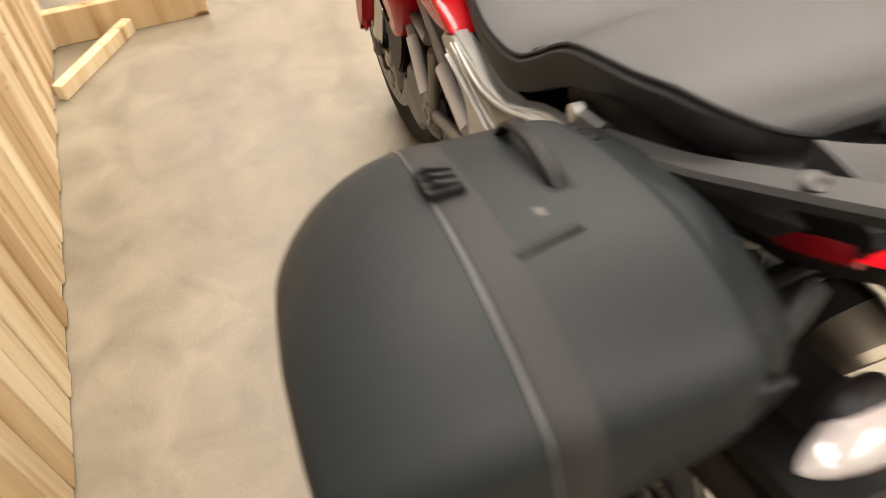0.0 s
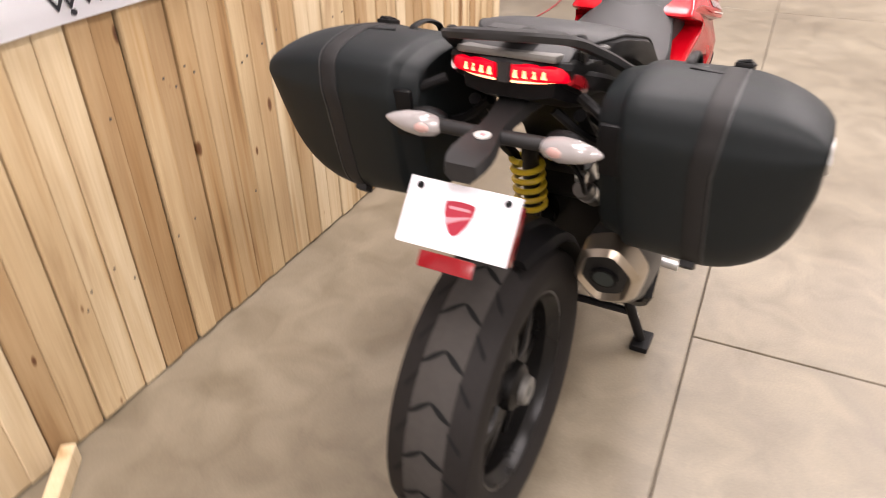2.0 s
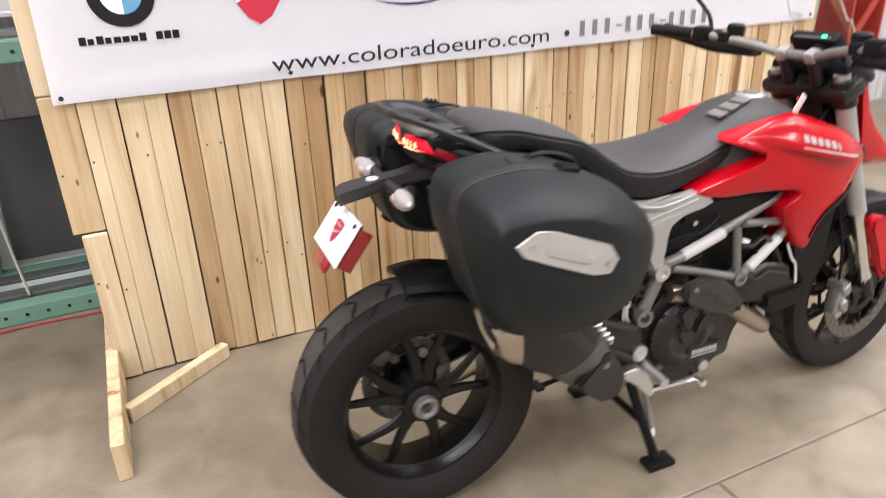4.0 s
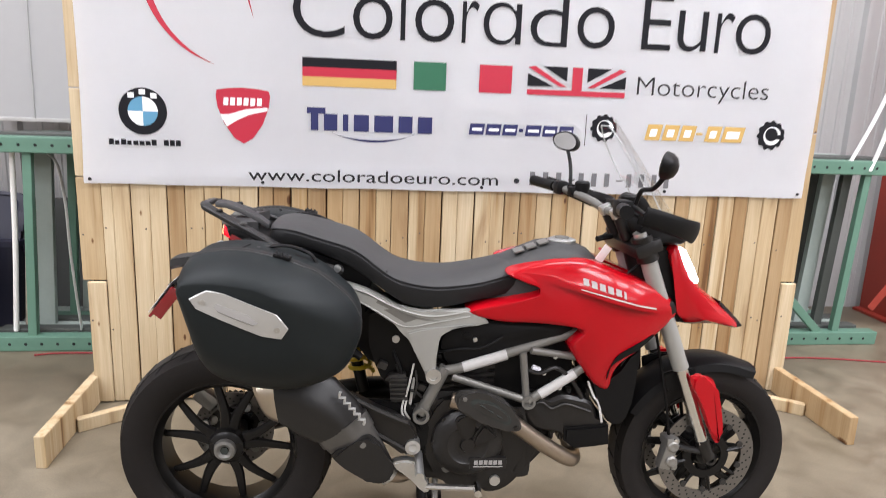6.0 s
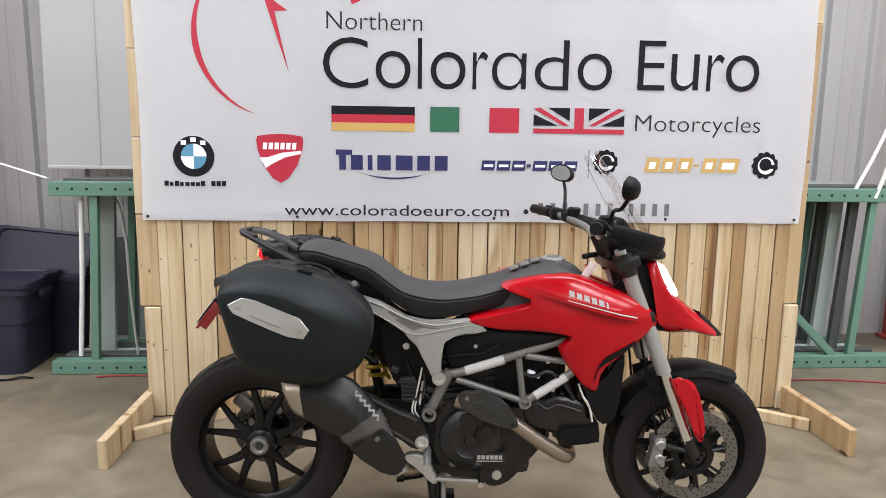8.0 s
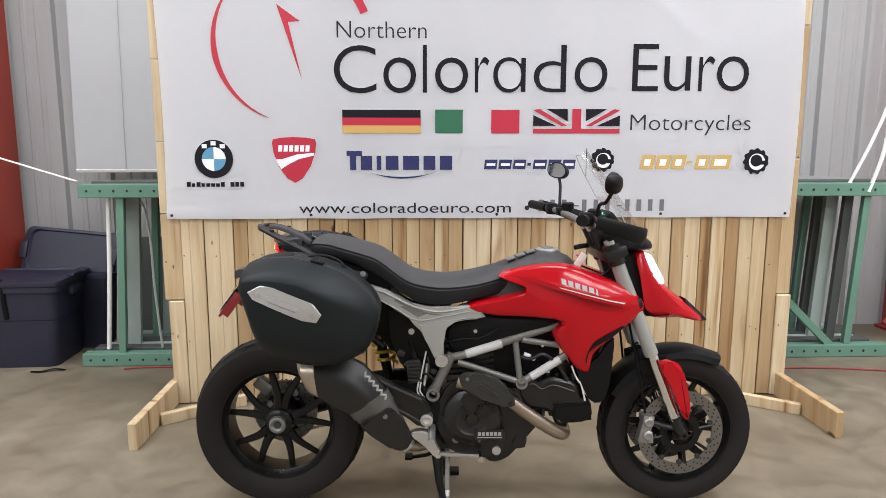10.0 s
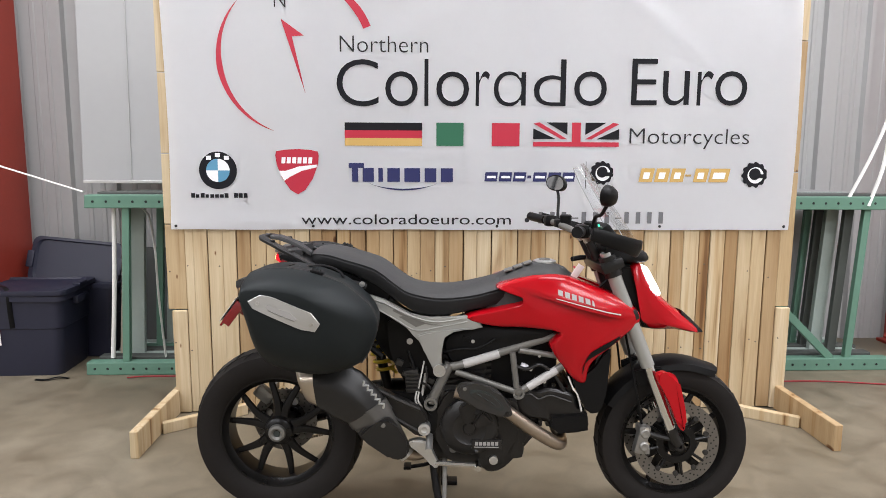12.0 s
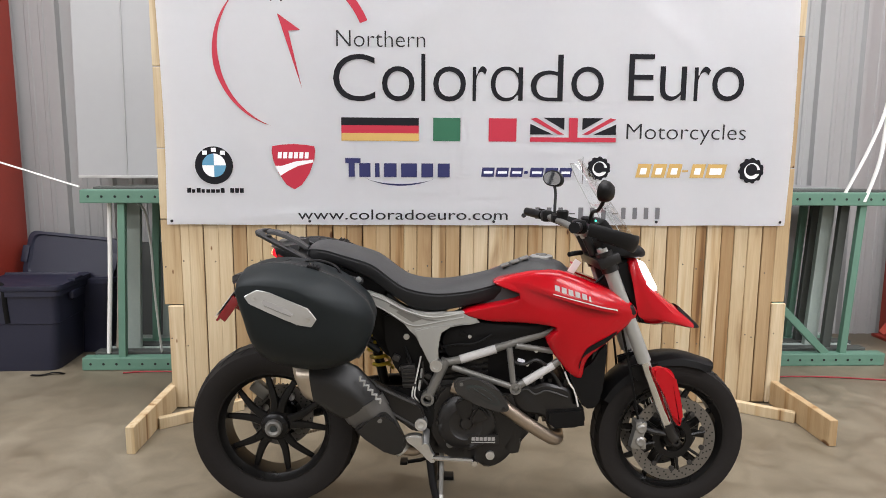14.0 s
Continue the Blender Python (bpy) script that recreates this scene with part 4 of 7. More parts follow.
# rear wheel
RC = (0.005, 0, 0.312)
rw = wheel("rear_wheel", RC, 0.314, 0.087, 0.217, fixed, 5, -0.028, "black five-split-spoke alloy rear wheel")
fixed("hub", lathe([(0.034, -0.066), (0.05, -0.055), (0.058, -0.02), (0.055, 0.07), (0.03, 0.08)], RC, "Y", 32), RIM, rw)
fixed("axle_nut", lathe([(0.013, -0.060), (0.013, -0.076), (0.022, -0.082), (0.030, -0.079), (0.033, -0.066), (0.033, -0.055)], RC, "Y", 32), FRAMEGREY, rw, "grey metal axle nut")
fixed("axle_bore", lathe([(0.0131, -0.078), (0.0, -0.070)], RC, "Y", 6), HOLE, rw)


def perforated(c, r0, r1, y, th, count, make, parent, mat=DISC):
    d = make("brake_disc", lathe([(r0, y - th / 2), (r1, y - th / 2), (r1, y + th / 2), (r0, y + th / 2)], c, "Y", 48, shut=True), mat, parent, "drilled steel brake disc")
    bm = bmesh.new()
    for i in range(count):
        for k, f in enumerate((0.25, 0.5, 0.75)):
            a = 2 * math.pi * (i + 0.33 * k) / count
            r = r0 + (r1 - r0) * f
            for s in (-1, 1):
                lathe([(0.0035, y + s * (th / 2 + 0.0004)), (0, y + s * (th / 2 + 0.0004))], (c[0] + r * math.cos(a), 0, c[2] + r * math.sin(a)), "Y", 6, bm)
    make("perforation", bm, HOLE, d)
    return d


perforated(RC, 0.082, 0.122, 0.066, 0.006, 20, fixed, rw, DARKDISC)
for k in range(7):
    a = 2 * math.pi * (k + 0.2) / 7
    fixed("carrier_pin", lathe([(0.013, 0.045), (0.013, 0.058), (0.007, 0.060), (0, 0.058)], (RC[0] + 0.088 * math.cos(a), 0, RC[2] + 0.088 * math.sin(a)), "Y", 10), ALU if k % 2 else FRAMEGREY, rw)
fixed("rear_caliper", join(box(0.075, 0.045, 0.05, (-0.075, 0.068, 0.415), 0.012, m=pose(0, 0, 0, 0, 40, 0)), box(0.03, 0.05, 0.03, (-0.035, 0.066, 0.445), 0.008)), CALIPER, rw, "small alloy rear caliper")
teeth = [(RC[0] + (0.119 if i % 2 else 0.112) * math.cos(2 * math.pi * i / 84), RC[2] + (0.119 if i % 2 else 0.112) * math.sin(2 * math.pi * i / 84)) for i in range(84)]
sprk = fixed("sprocket", slab(teeth, 0.088, 0.094, 0.0), ENGINE, rw)
for k in range(5):
    a = 2 * math.pi * (k + 0.3) / 5
    fixed("sprocket_window", lathe([(0.018, 0.0876), (0, 0.0876)], (RC[0] + 0.075 * math.cos(a), 0, RC[2] + 0.075 * math.sin(a)), "Y", 10), ALU, sprk)
# front wheel
FC = (1.472, 0, 0.285)
fw = wheel("front_wheel", FC, 0.287, 0.058, 0.212, turned, 5, -0.02, "black split-spoke alloy front wheel")
turned("hub", lathe([(0.03, -0.07), (0.04, -0.05), (0.034, 0), (0.04, 0.05), (0.03, 0.07)], FC, "Y", 28), RIM, fw)
turned("axle_nut", lathe([(0.008, -0.098), (0.008, -0.108), (0.017, -0.108), (0.019, -0.09)], FC, "Y", 24), ENGINE, fw)
for s in (-1, 1):
    perforated(FC, 0.118, 0.158, s * 0.072, 0.005, 28, turned, fw)
    for i in range(10):
        a = 2 * math.pi * (i + 0.5) / 10
        turned("disc_button", lathe([(0.010, s * 0.070), (0.010, s * 0.077), (0.005, s * 0.078), (0, s * 0.077)], (FC[0] + 0.114 * math.cos(a), 0, FC[2] + 0.114 * math.sin(a)), "Y", 10), GUNMETAL, fw)
    car = turned("disc_carrier", lathe([(0.05, s * 0.066), (0.075, s * 0.068), (0.075, s * 0.074), (0.05, s * 0.074)], FC, "Y", 32, shut=True), RIM, fw)
    for i in range(8):
        a = 2 * math.pi * i / 8 + 0.2
        turned("carrier_arm", tube([(FC[0] + r * math.cos(a), s * 0.071, FC[2] + r * math.sin(a)) for r in (0.07, 0.122)], 0.006, 6), RIM, fw)

# swingarm, chain, shock
fixed("swingarm", tube([(0.62, 0.10, 0.415), (0.42, 0.125, 0.405), (0.20, 0.135, 0.36), (0.0, 0.13, 0.312)], [0.045, 0.052], 12, smooth=5, flat=1.2), RIM, None, "black single-sided swingarm")
fixed("swingarm_hub", lathe([(0.06, 0.10), (0.062, 0.15), (0.045, 0.16)], RC, "Y", 28), RIM)
bm = bmesh.new()
for k in range(58):
    for z0, z1 in ((RC[2] + 0.10, 0.43), (RC[2] - 0.10, 0.355)):
        t = k / 57
        box(0.0085, 0.008 if k % 2 else 0.013, 0.009, (0.02 + 0.58 * t, 0.091, z0 + (z1 - z0) * t), bm=bm)
tagged(fixed("chain", bm, PIPE, None, "greasy drive chain", False), kind="stuff")
helix = [(0.40 - 0.055 * t + 0.034 * math.cos(2 * math.pi * 5.5 * t), 0.08 + 0.034 * math.sin(2 * math.pi * 5.5 * t), 0.50 + 0.16 * t) for t in [i / 88 for i in range(89)]]
sh = fixed("shock_spring", tube(helix, 0.007, 8), YELLOW, None, "yellow coil spring of the rear shock")
fixed("shock_body", tube([(0.405, 0.075, 0.44), (0.345, 0.075, 0.70)], 0.019, 14), ENGINE, sh)
hugger = []
for i in range(16):
    a, k = radians(22 + 4.9 * i), min(1.0, (15 - i) / 3)
    prof = ((-0.088, 0.318), (-0.078, 0.333), (-0.036, 0.342), (-0.028, 0.342 + 0.010 * k), (0.028, 0.342 + 0.010 * k), (0.036, 0.342), (0.078, 0.333), (0.088, 0.318), (0.083, 0.316), (0, 0.335), (-0.083, 0.316))
    hugger.append([(RC[0] + r * math.cos(a), y * (0.82 + 0.18 * k), RC[2] + r * math.sin(a)) for y, r in prof])
fixed("rear_hugger", ring_loft(hugger), BLACK, None, "black ridged rear mudguard")

# engine and its surroundings
eng = fixed("engine", join(box(0.34, 0.24, 0.24, (0.745, 0, 0.355), 0.03), box(0.20, 0.22, 0.2, (0.66, 0.0, 0.42), 0.03)), ENGINE, None, "black engine crankcase")
for sgn in (-1, 1):
    fixed("clutch_cover", lathe([(0.104, sgn * 0.11), (0.104, sgn * 0.145), (0.092, sgn * 0.158), (0.060, sgn * 0.164), (0.052, sgn * 0.158), (0.024, sgn * 0.158), (0.020, sgn * 0.166), (0, sgn * 0.166)],
                                (0.712, 0, 0.372), "Y", 36), ENGINE, eng)
    for i in range(8):
        a = 2 * math.pi * i / 8
        fixed("cover_bolt", lathe([(0.007, sgn * 0.14), (0.007, sgn * 0.150), (0, sgn * 0.150)], (0.712 + 0.100 * math.cos(a), 0, 0.372 + 0.100 * math.sin(a)), "Y", 8), ENGINE, eng)
    fixed("side_casing", slab([(0.60, 0.46), (0.60, 0.28), (0.68, 0.225), (0.80, 0.215), (0.87, 0.28), (0.88, 0.44), (0.78, 0.49), (0.66, 0.50)], sgn * 0.10, sgn * 0.132, 0.012, 4), ENGINE, eng)
badge = fixed("badge_plate", box(0.108, 0.014, 0.036, (0.773, -0.157, 0.314), 0.003), ENGINE, eng)
for k in range(6):
    fixed("badge_bar", box(0.011, 0.002, 0.013, (0.7375 + 0.0142 * k, -0.1645, 0.318)), BADGEGREY, badge)
fixed("badge_bar", box(0.086, 0.002, 0.003, (0.773, -0.1645, 0.305)), BADGEGREY, badge)
for tri in ([(0.708, 0.376), (0.672, 0.448), (0.700, 0.466), (0.736, 0.458)], [(0.722, 0.374), (0.752, 0.440), (0.790, 0.410), (0.788, 0.392)]):
    fixed("cover_facet", slab(tri, -0.172, -0.150, 0.007, 2), ENGINE, eng)
fixed("drain_plug", lathe([(0.016, -0.13), (0.016, -0.142), (0, -0.144)], (0.80, 0, 0.245), "Y", 12), ALU, eng)
for k in range(7):
    fixed("cooling_fin", slab([(0.875 + 0.029 * k, 0.36), (0.888 + 0.029 * k, 0.36), (0.905 + 0.029 * k, 0.52), (0.892 + 0.029 * k, 0.52)], -0.105, 0.105, 0.003), ENGINE, eng)
fixed("front_cylinder", box(0.20, 0.19, 0.13, (0.985, 0, 0.435), 0.02, m=pose(0, 0, 0, 0, -6, 0)), ENGINE, eng)
for k in range(7):
    fixed("cooling_fin", slab([(0.615, 0.515 + 0.024 * k), (0.79, 0.535 + 0.024 * k), (0.79, 0.547 + 0.024 * k), (0.615, 0.527 + 0.024 * k)], -0.10, 0.10, 0.003), ENGINE, eng)
fixed("rear_cylinder", box(0.16, 0.18, 0.2, (0.70, 0, 0.60), 0.02, m=pose(0, 0, 0, 0, 8, 0)), ENGINE, eng)
fixed("airbox", pillow([(0.62, 0.68), (0.64, 0.60), (0.70, 0.595), (0.86, 0.65), (1.0, 0.69), (1.0, 0.73), (0.86, 0.735), (0.70, 0.735)],
                       [(-0.125, 0.8, 0.7, 0, 0), (-0.118, 0.95, 0.9, 0, 0), (-0.09, 1, 1, 0, 0), (0.09, 1, 1, 0, 0), (0.118, 0.95, 0.9, 0, 0), (0.125, 0.8, 0.7, 0, 0)], 4), BLACK, None, "black air box cover")
fixed("battery_box", box(0.34, 0.17, 0.24, (0.86, 0, 0.60), 0.03), BLACK)
fixed("belly_cover", pillow([(0.880, 0.495), (0.915, 0.512), (0.949, 0.497), (0.989, 0.510), (1.039, 0.502), (1.085, 0.484), (1.100, 0.438), (1.131, 0.423), (1.133, 0.355), (1.032, 0.345), (0.985, 0.39), (0.90, 0.41)],
                            [(-0.128, 0.9, 0.85, 0, 0), (-0.12, 1, 1, 0, 0), (0.12, 1, 1, 0, 0), (0.128, 0.9, 0.85, 0, 0)], 3), ENGINE, None, "black cylinder cover with a wavy upper edge")
fixed("belly_ledge", slab([(1.000, 0.412), (1.132, 0.422), (1.137, 0.358), (1.035, 0.345), (1.000, 0.372)], -0.140, -0.10, 0.007), BLACK)
fixed("sump_guard", pillow([(0.74, 0.235), (0.80, 0.26), (0.93, 0.35), (0.97, 0.35), (0.90, 0.26), (0.84, 0.195), (0.78, 0.182)],
                           [(-0.10, 0.9, 0.9, 0, 0), (-0.09, 1, 1, 0, 0), (0.09, 1, 1, 0, 0), (0.10, 0.9, 0.9, 0, 0)], 3), ENGINE, None, "black sump")
both(fixed, "radiator_shroud", slab([(1.07, 0.58), (1.13, 0.56), (1.20, 0.66), (1.205, 0.60), (1.185, 0.44), (1.125, 0.435)], -0.135, -0.105, 0.006, 3), BLACK)
fixed("radiator", box(0.035, 0.24, 0.22, (1.165, 0, 0.53), 0.006, m=pose(0, 0, 0, 0, 8, 0)), ENGINE, None, "black radiator core")

# frame
for sg in (1, -1):
    y = sg * 0.135
    def P(x, z, yy=y):
        return (x, yy, z)
    runs = [([P(0.60, 0.582), P(0.68, 0.597), P(1.03, 0.705, sg * 0.11)], 0.0145), ([P(0.885, 0.497), P(1.05, 0.598, sg * 0.12)], 0.0135),
            ([P(0.66, 0.572), P(0.885, 0.497)], 0.0115), ([P(0.862, 0.645), P(0.880, 0.500)], 0.011), ([P(0.885, 0.652), P(1.02, 0.628, sg * 0.12)], 0.011),
            ([P(0.64, 0.60), P(0.574, 0.458)], 0.018)]
    for pts, r in runs:
        fixed("frame_tube", tube(pts, r, 12), FRAMEGREY)
    fixed("frame_sleeve", tube([P(0.69, 0.600, y - sg * 0.000), P(0.815, 0.6385, y - sg * 0.002)], 0.0158, 14), SLEEVE, None, "white sticker wrapped on the frame tube")
    fixed("frame_sleeve", tube([P(0.918, 0.517, y), P(1.02, 0.579, sg * 0.1255)], 0.0148, 14), SLEEVE, None, "white sticker wrapped on the frame tube")
    fixed("frame_node", lathe([(0.021, sg * 0.115), (0.021, sg * 0.150), (0.013, sg * 0.150), (0.013, sg * 0.142), (0, sg * 0.142)], (0.885, 0, 0.497), "Y", 16), FRAMEGREY)
    fixed("frame_node", lathe([(0.024, sg * 0.10), (0.024, sg * 0.158), (0.015, sg * 0.158), (0.015, sg * 0.135), (0, sg * 0.135)], (0.574, 0, 0.458), "Y", 18), FRAMEGREY)
    fixed("pivot_bolt", lathe([(0.022, sg * 0.14), (0.022, sg * 0.172), (0.012, sg * 0.172), (0.012, sg * 0.166), (0, sg * 0.166)], (0.604, 0, 0.585), "Y", 18), ALU)
fixed("subframe_cover", slab([(0.41, 0.75), (0.50, 0.735), (0.60, 0.60), (0.585, 0.47), (0.50, 0.50), (0.44, 0.60)], -0.11, 0.11, 0.01, 3), BLACK, None, "black inner side cover")
fixed("cover_bolt", lathe([(0.011, -0.108), (0.011, -0.116), (0, -0.118)], (0.498, 0, 0.675), "Y", 10), ALU)
fixed("reservoir", lathe([(0.025, 0), (0.027, 0.05), (0.02, 0.06), (0, 0.06)], (0.525, -0.10, 0.50), "Z", 14), ENGINE)
for k, (x, z) in enumerate(((0.545, 0.52), (0.555, 0.50))):
    fixed("hose", tube([(x, -0.10, z + 0.07), (x - 0.01, -0.125, z), (x - 0.02, -0.115, z - 0.07), (x, -0.09, z - 0.12)], 0.005, 8, smooth=4), DECALWHITE if k else BLACK)

for k, run in enumerate(([(0.50, -0.118, 0.60), (0.53, -0.135, 0.54), (0.565, -0.14, 0.52), (0.60, -0.128, 0.47), (0.61, -0.12, 0.42)],
                         [(0.49, -0.112, 0.64), (0.515, -0.13, 0.58), (0.53, -0.128, 0.50), (0.56, -0.135, 0.44), (0.585, -0.13, 0.40)],
                         [(0.86, -0.125, 0.60), (0.91, -0.14, 0.585), (0.96, -0.135, 0.60), (1.01, -0.125, 0.56), (1.05, -0.12, 0.50)],
                         [(0.62, -0.12, 0.64), (0.68, -0.135, 0.655), (0.74, -0.14, 0.66), (0.80, -0.13, 0.69)],
                         [(1.18, -0.09, 0.72), (1.20, -0.10, 0.64), (1.19, -0.11, 0.56), (1.16, -0.10, 0.46)])):
    fixed("hose", tube(run, 0.0042 + 0.0012 * (k % 3), 8, smooth=5), BLACK if k % 2 else ENGINE)
for x, z in ((0.905, 0.590), (0.955, 0.545), (0.935, 0.640), (0.70, 0.690)):
    fixed("connector", box(0.026, 0.018, 0.018, (x, -0.122, z), 0.003, m=pose(0, 0, 0, 0, 20, 0)), WHITE if x == 0.905 else BLACK)
    fixed("screw", lathe([(0.0065, -0.128), (0.0065, -0.136), (0, -0.137)], (x + 0.022, 0, z - 0.008), "Y", 8), ALU)
fixed("cover_edge", tube([(0.905, -0.131, 0.487), (0.930, -0.132, 0.490), (0.958, -0.132, 0.472), (0.995, -0.132, 0.486), (1.035, -0.132, 0.476), (1.075, -0.131, 0.462)], 0.0035, 6, smooth=4), GUNMETAL)
# pale tube added for the bright gap edge between cover and radiator
fixed("radiator_hose", tube([(1.062, -0.125, 0.555), (1.080, -0.130, 0.511), (1.097, -0.132, 0.488), (1.112, -0.130, 0.428)], 0.0035, 8, smooth=4), DECALWHITE, None, "thin pale line added for the bright gap beside the radiator")
reg = fixed("regulator", box(0.050, 0.030, 0.085, (0.508, -0.122, 0.535), 0.006, m=pose(0, 0, 0, 0, -6, 0)), GUNMETAL, None, "finned grey regulator")
for k in range(5):
    fixed("fin", box(0.046, 0.012, 0.006, (0.508, -0.140, 0.508 + 0.014 * k), 0.001), GUNMETAL, reg)
for k, run in enumerate(([(0.550, -0.135, 0.610), (0.540, -0.142, 0.56), (0.530, -0.140, 0.512)], [(0.556, -0.135, 0.590), (0.560, -0.143, 0.55), (0.552, -0.140, 0.508)], [(0.524, -0.135, 0.500), (0.519, -0.140, 0.465), (0.536, -0.135, 0.436)],
                         [(0.532, -0.135, 0.498), (0.528, -0.141, 0.468), (0.544, -0.136, 0.440)])):
    fixed("cable", tube(run, 0.0032, 6, smooth=4), DECALWHITE if k != 1 else GUNMETAL)
for x, y, z, w in ((0.605, -0.118, 0.495, 0.03), (0.575, -0.122, 0.535, 0.024), (0.462, -0.120, 0.600, 0.026), (0.482, -0.122, 0.560, 0.02)):
    fixed("connector", box(w, 0.022, w * 0.8, (x, y, z), 0.004, m=pose(0, 0, 0, 0, 25, 0)), GUNMETAL)
fixed("sump_skirt", slab([(0.730, 0.300), (0.735, 0.240), (0.775, 0.196), (0.820, 0.205), (0.905, 0.290), (0.930, 0.345), (0.860, 0.400)], -0.118, 0.118, 0.012, 2), ENGINE, None, "black oil sump")
fixed("sight_glass", lathe([(0.014, -0.125), (0.014, -0.137), (0.010, -0.138), (0, -0.136)], (0.655, 0, 0.285), "Y", 16), FRAMEGREY)

# exhaust
def section(c, d, ry, rz, n=36):
    """A soft hexagonal ring round c, square to d in the x-z plane."""
    d = Vector(d).normalized()
    up = Vector((-d.z, 0, d.x))
    out = []
    for i in range(n):
        a = 2 * math.pi * i / n
        k = 0.25 + 0.75 * 0.866 / math.cos((a + 0.25) % (math.pi / 3) - math.pi / 6) + 0.045
        out.append(Vector(c) + Vector((0, 1, 0)) * ry * k * math.cos(a) + up * rz * k * math.sin(a))
    return out


fixed("header_pipe", tube([(0.66, -0.135, 0.50), (0.80, -0.15, 0.46), (0.92, -0.14, 0.375), (1.01, -0.12, 0.312), (1.045, -0.09, 0.292), (1.05, -0.05, 0.30), (1.03, -0.01, 0.35)], 0.024, 16, smooth=6), PIPE, None, "bronzed steel exhaust header")
hs = fixed("heat_shield", slab([(0.668, 0.535), (0.697, 0.549), (0.785, 0.535), (0.834, 0.490), (0.860, 0.442), (0.846, 0.426), (0.806, 0.434), (0.707, 0.470), (0.672, 0.505)], -0.194, -0.165, 0.009, 3), GUNMETAL, None, "dark slotted heat shield")
for k, g in enumerate((1.0, 0.84)):
    pts = [(0.772 + (x - 0.772) * g, 0.487 + (z - 0.487) * (g if k == 0 else 0.74)) for x, z in ((0.717, 0.527), (0.775, 0.517), (0.825, 0.473), (0.825, 0.452), (0.796, 0.458), (0.717, 0.503))]
    fixed("shield_recess", slab(pts, -0.1955 - 0.0012 * k, -0.19, 0.001, 3), HOLE if k == 0 else GUNMETAL, hs)
for t in (0.0, 0.33, 0.66):
    fixed("shield_slit", tube([(0.737 + 0.072 * t, -0.1975, 0.512 - 0.047 * t), (0.752 + 0.072 * t, -0.1975, 0.503 - 0.047 * t)], 0.0026, 6), HOLE, hs)
fixed("shield_screw", lathe([(0.0065, -0.194), (0.0065, -0.1985), (0, -0.199)], (0.693, 0, 0.529), "Y", 10), FRAMEGREY, hs)
fixed("shield_screw", lathe([(0.0065, -0.194), (0.0065, -0.1985), (0, -0.199)], (0.842, 0, 0.441), "Y", 10), ENGINE, hs)
MU = [((0.126, -0.174, 0.544), (1, 0, 0.33), 0.053, 0.070), ((0.138, -0.175, 0.544), (1, 0, 0.30), 0.065, 0.083), ((0.178, -0.176, 0.541), (1, 0, 0.10), 0.071, 0.090),
      ((0.235, -0.177, 0.528), (1, 0, -0.30), 0.073, 0.098), ((0.285, -0.178, 0.500), (1, 0, -0.60), 0.073, 0.100), ((0.330, -0.176, 0.462), (0.72, 0, -0.70), 0.069, 0.088),
      ((0.352, -0.172, 0.436), (0.45, 0, -0.89), 0.064, 0.080), ((0.374, -0.168, 0.402), (0.47, 0, -0.88), 0.061, 0.078), ((0.417, -0.158, 0.350), (0.55, 0, -0.83), 0.053, 0.062), ((0.462, -0.148, 0.296), (0.6, 0, -0.8), 0.040, 0.042), ((0.482, -0.142, 0.268), (0.65, 0, -0.75), 0.026, 0.026)]
rings = [section(*k) for k in MU]
mf = fixed("muffler", ring_loft(rings[2:7]), MUFFLER, None, "black shielded low muffler with steel ends")
fixed("outlet_shell", ring_loft([section((0.136, -0.172, 0.549), (1, 0, 0.33), 0.044, 0.057)] + rings[0:3], caps=False), STEELWARM, mf, "brushed steel outlet shell")
fixed("end_cap", ring_loft([section((0.134, -0.172, 0.549), (1, 0, 0.33), 0.046, 0.060), section((0.150, -0.172, 0.546), (1, 0, 0.30), 0.050, 0.066)]), MUFFLER, mf, "black end cap")
mp = fixed("muffler_bracket", box(0.066, 0.036, 0.005, (0.243, -0.150, 0.6215), 0.002), BLACK, mf, "black muffler hanger with two bolts")
for bx in (0.222, 0.264):
    fixed("bracket_bolt", lathe([(0.0075, 0), (0.0075, 0.005), (0.004, 0.006), (0, 0.006)], (bx, -0.150, 0.624), "Z", 10), ALU, mp)
fixed("outlet_lip", tube([(0.135, -0.172, 0.546), (0.128, -0.172, 0.5435)], 0.027, 20), BLACK, mf)
fixed("outlet", tube([(0.129, -0.172, 0.5438), (0.1265, -0.172, 0.543)], 0.021, 20), HOLE, mf)
fixed("strap", ring_loft([[Vector(mid) + (p - Vector(mid)) * 1.03 for p in section(mid, (0.45, 0, -0.89), ry, rz)] for mid, ry, rz in
      (((0.342, -0.173, 0.454), 0.066, 0.084), ((0.366, -0.170, 0.414), 0.062, 0.082))]), SHELLGREY, mf, "grey steel band between the shields")
fixed("lower_shell", ring_loft(rings[6:]), SHELLGREY, mf, "grey steel lower shell")
lean = Matrix.Identity(4)
lean[1][0], lean[1][2], lean[1][3] = 0.22, -0.20, -0.22 * 0.375 + 0.20 * 0.392
ins = slab([(0.326, 0.379), (0.372, 0.406), (0.418, 0.433), (0.444, 0.421), (0.474, 0.368), (0.502, 0.315), (0.490, 0.278), (0.472, 0.263), (0.442, 0.267), (0.405, 0.298), (0.360, 0.338)], -0.2335, -0.205, 0.010, 2)
ins.transform(lean)
fixed("shell_inset", ins, MUFFLER, mf, "black inset shield")
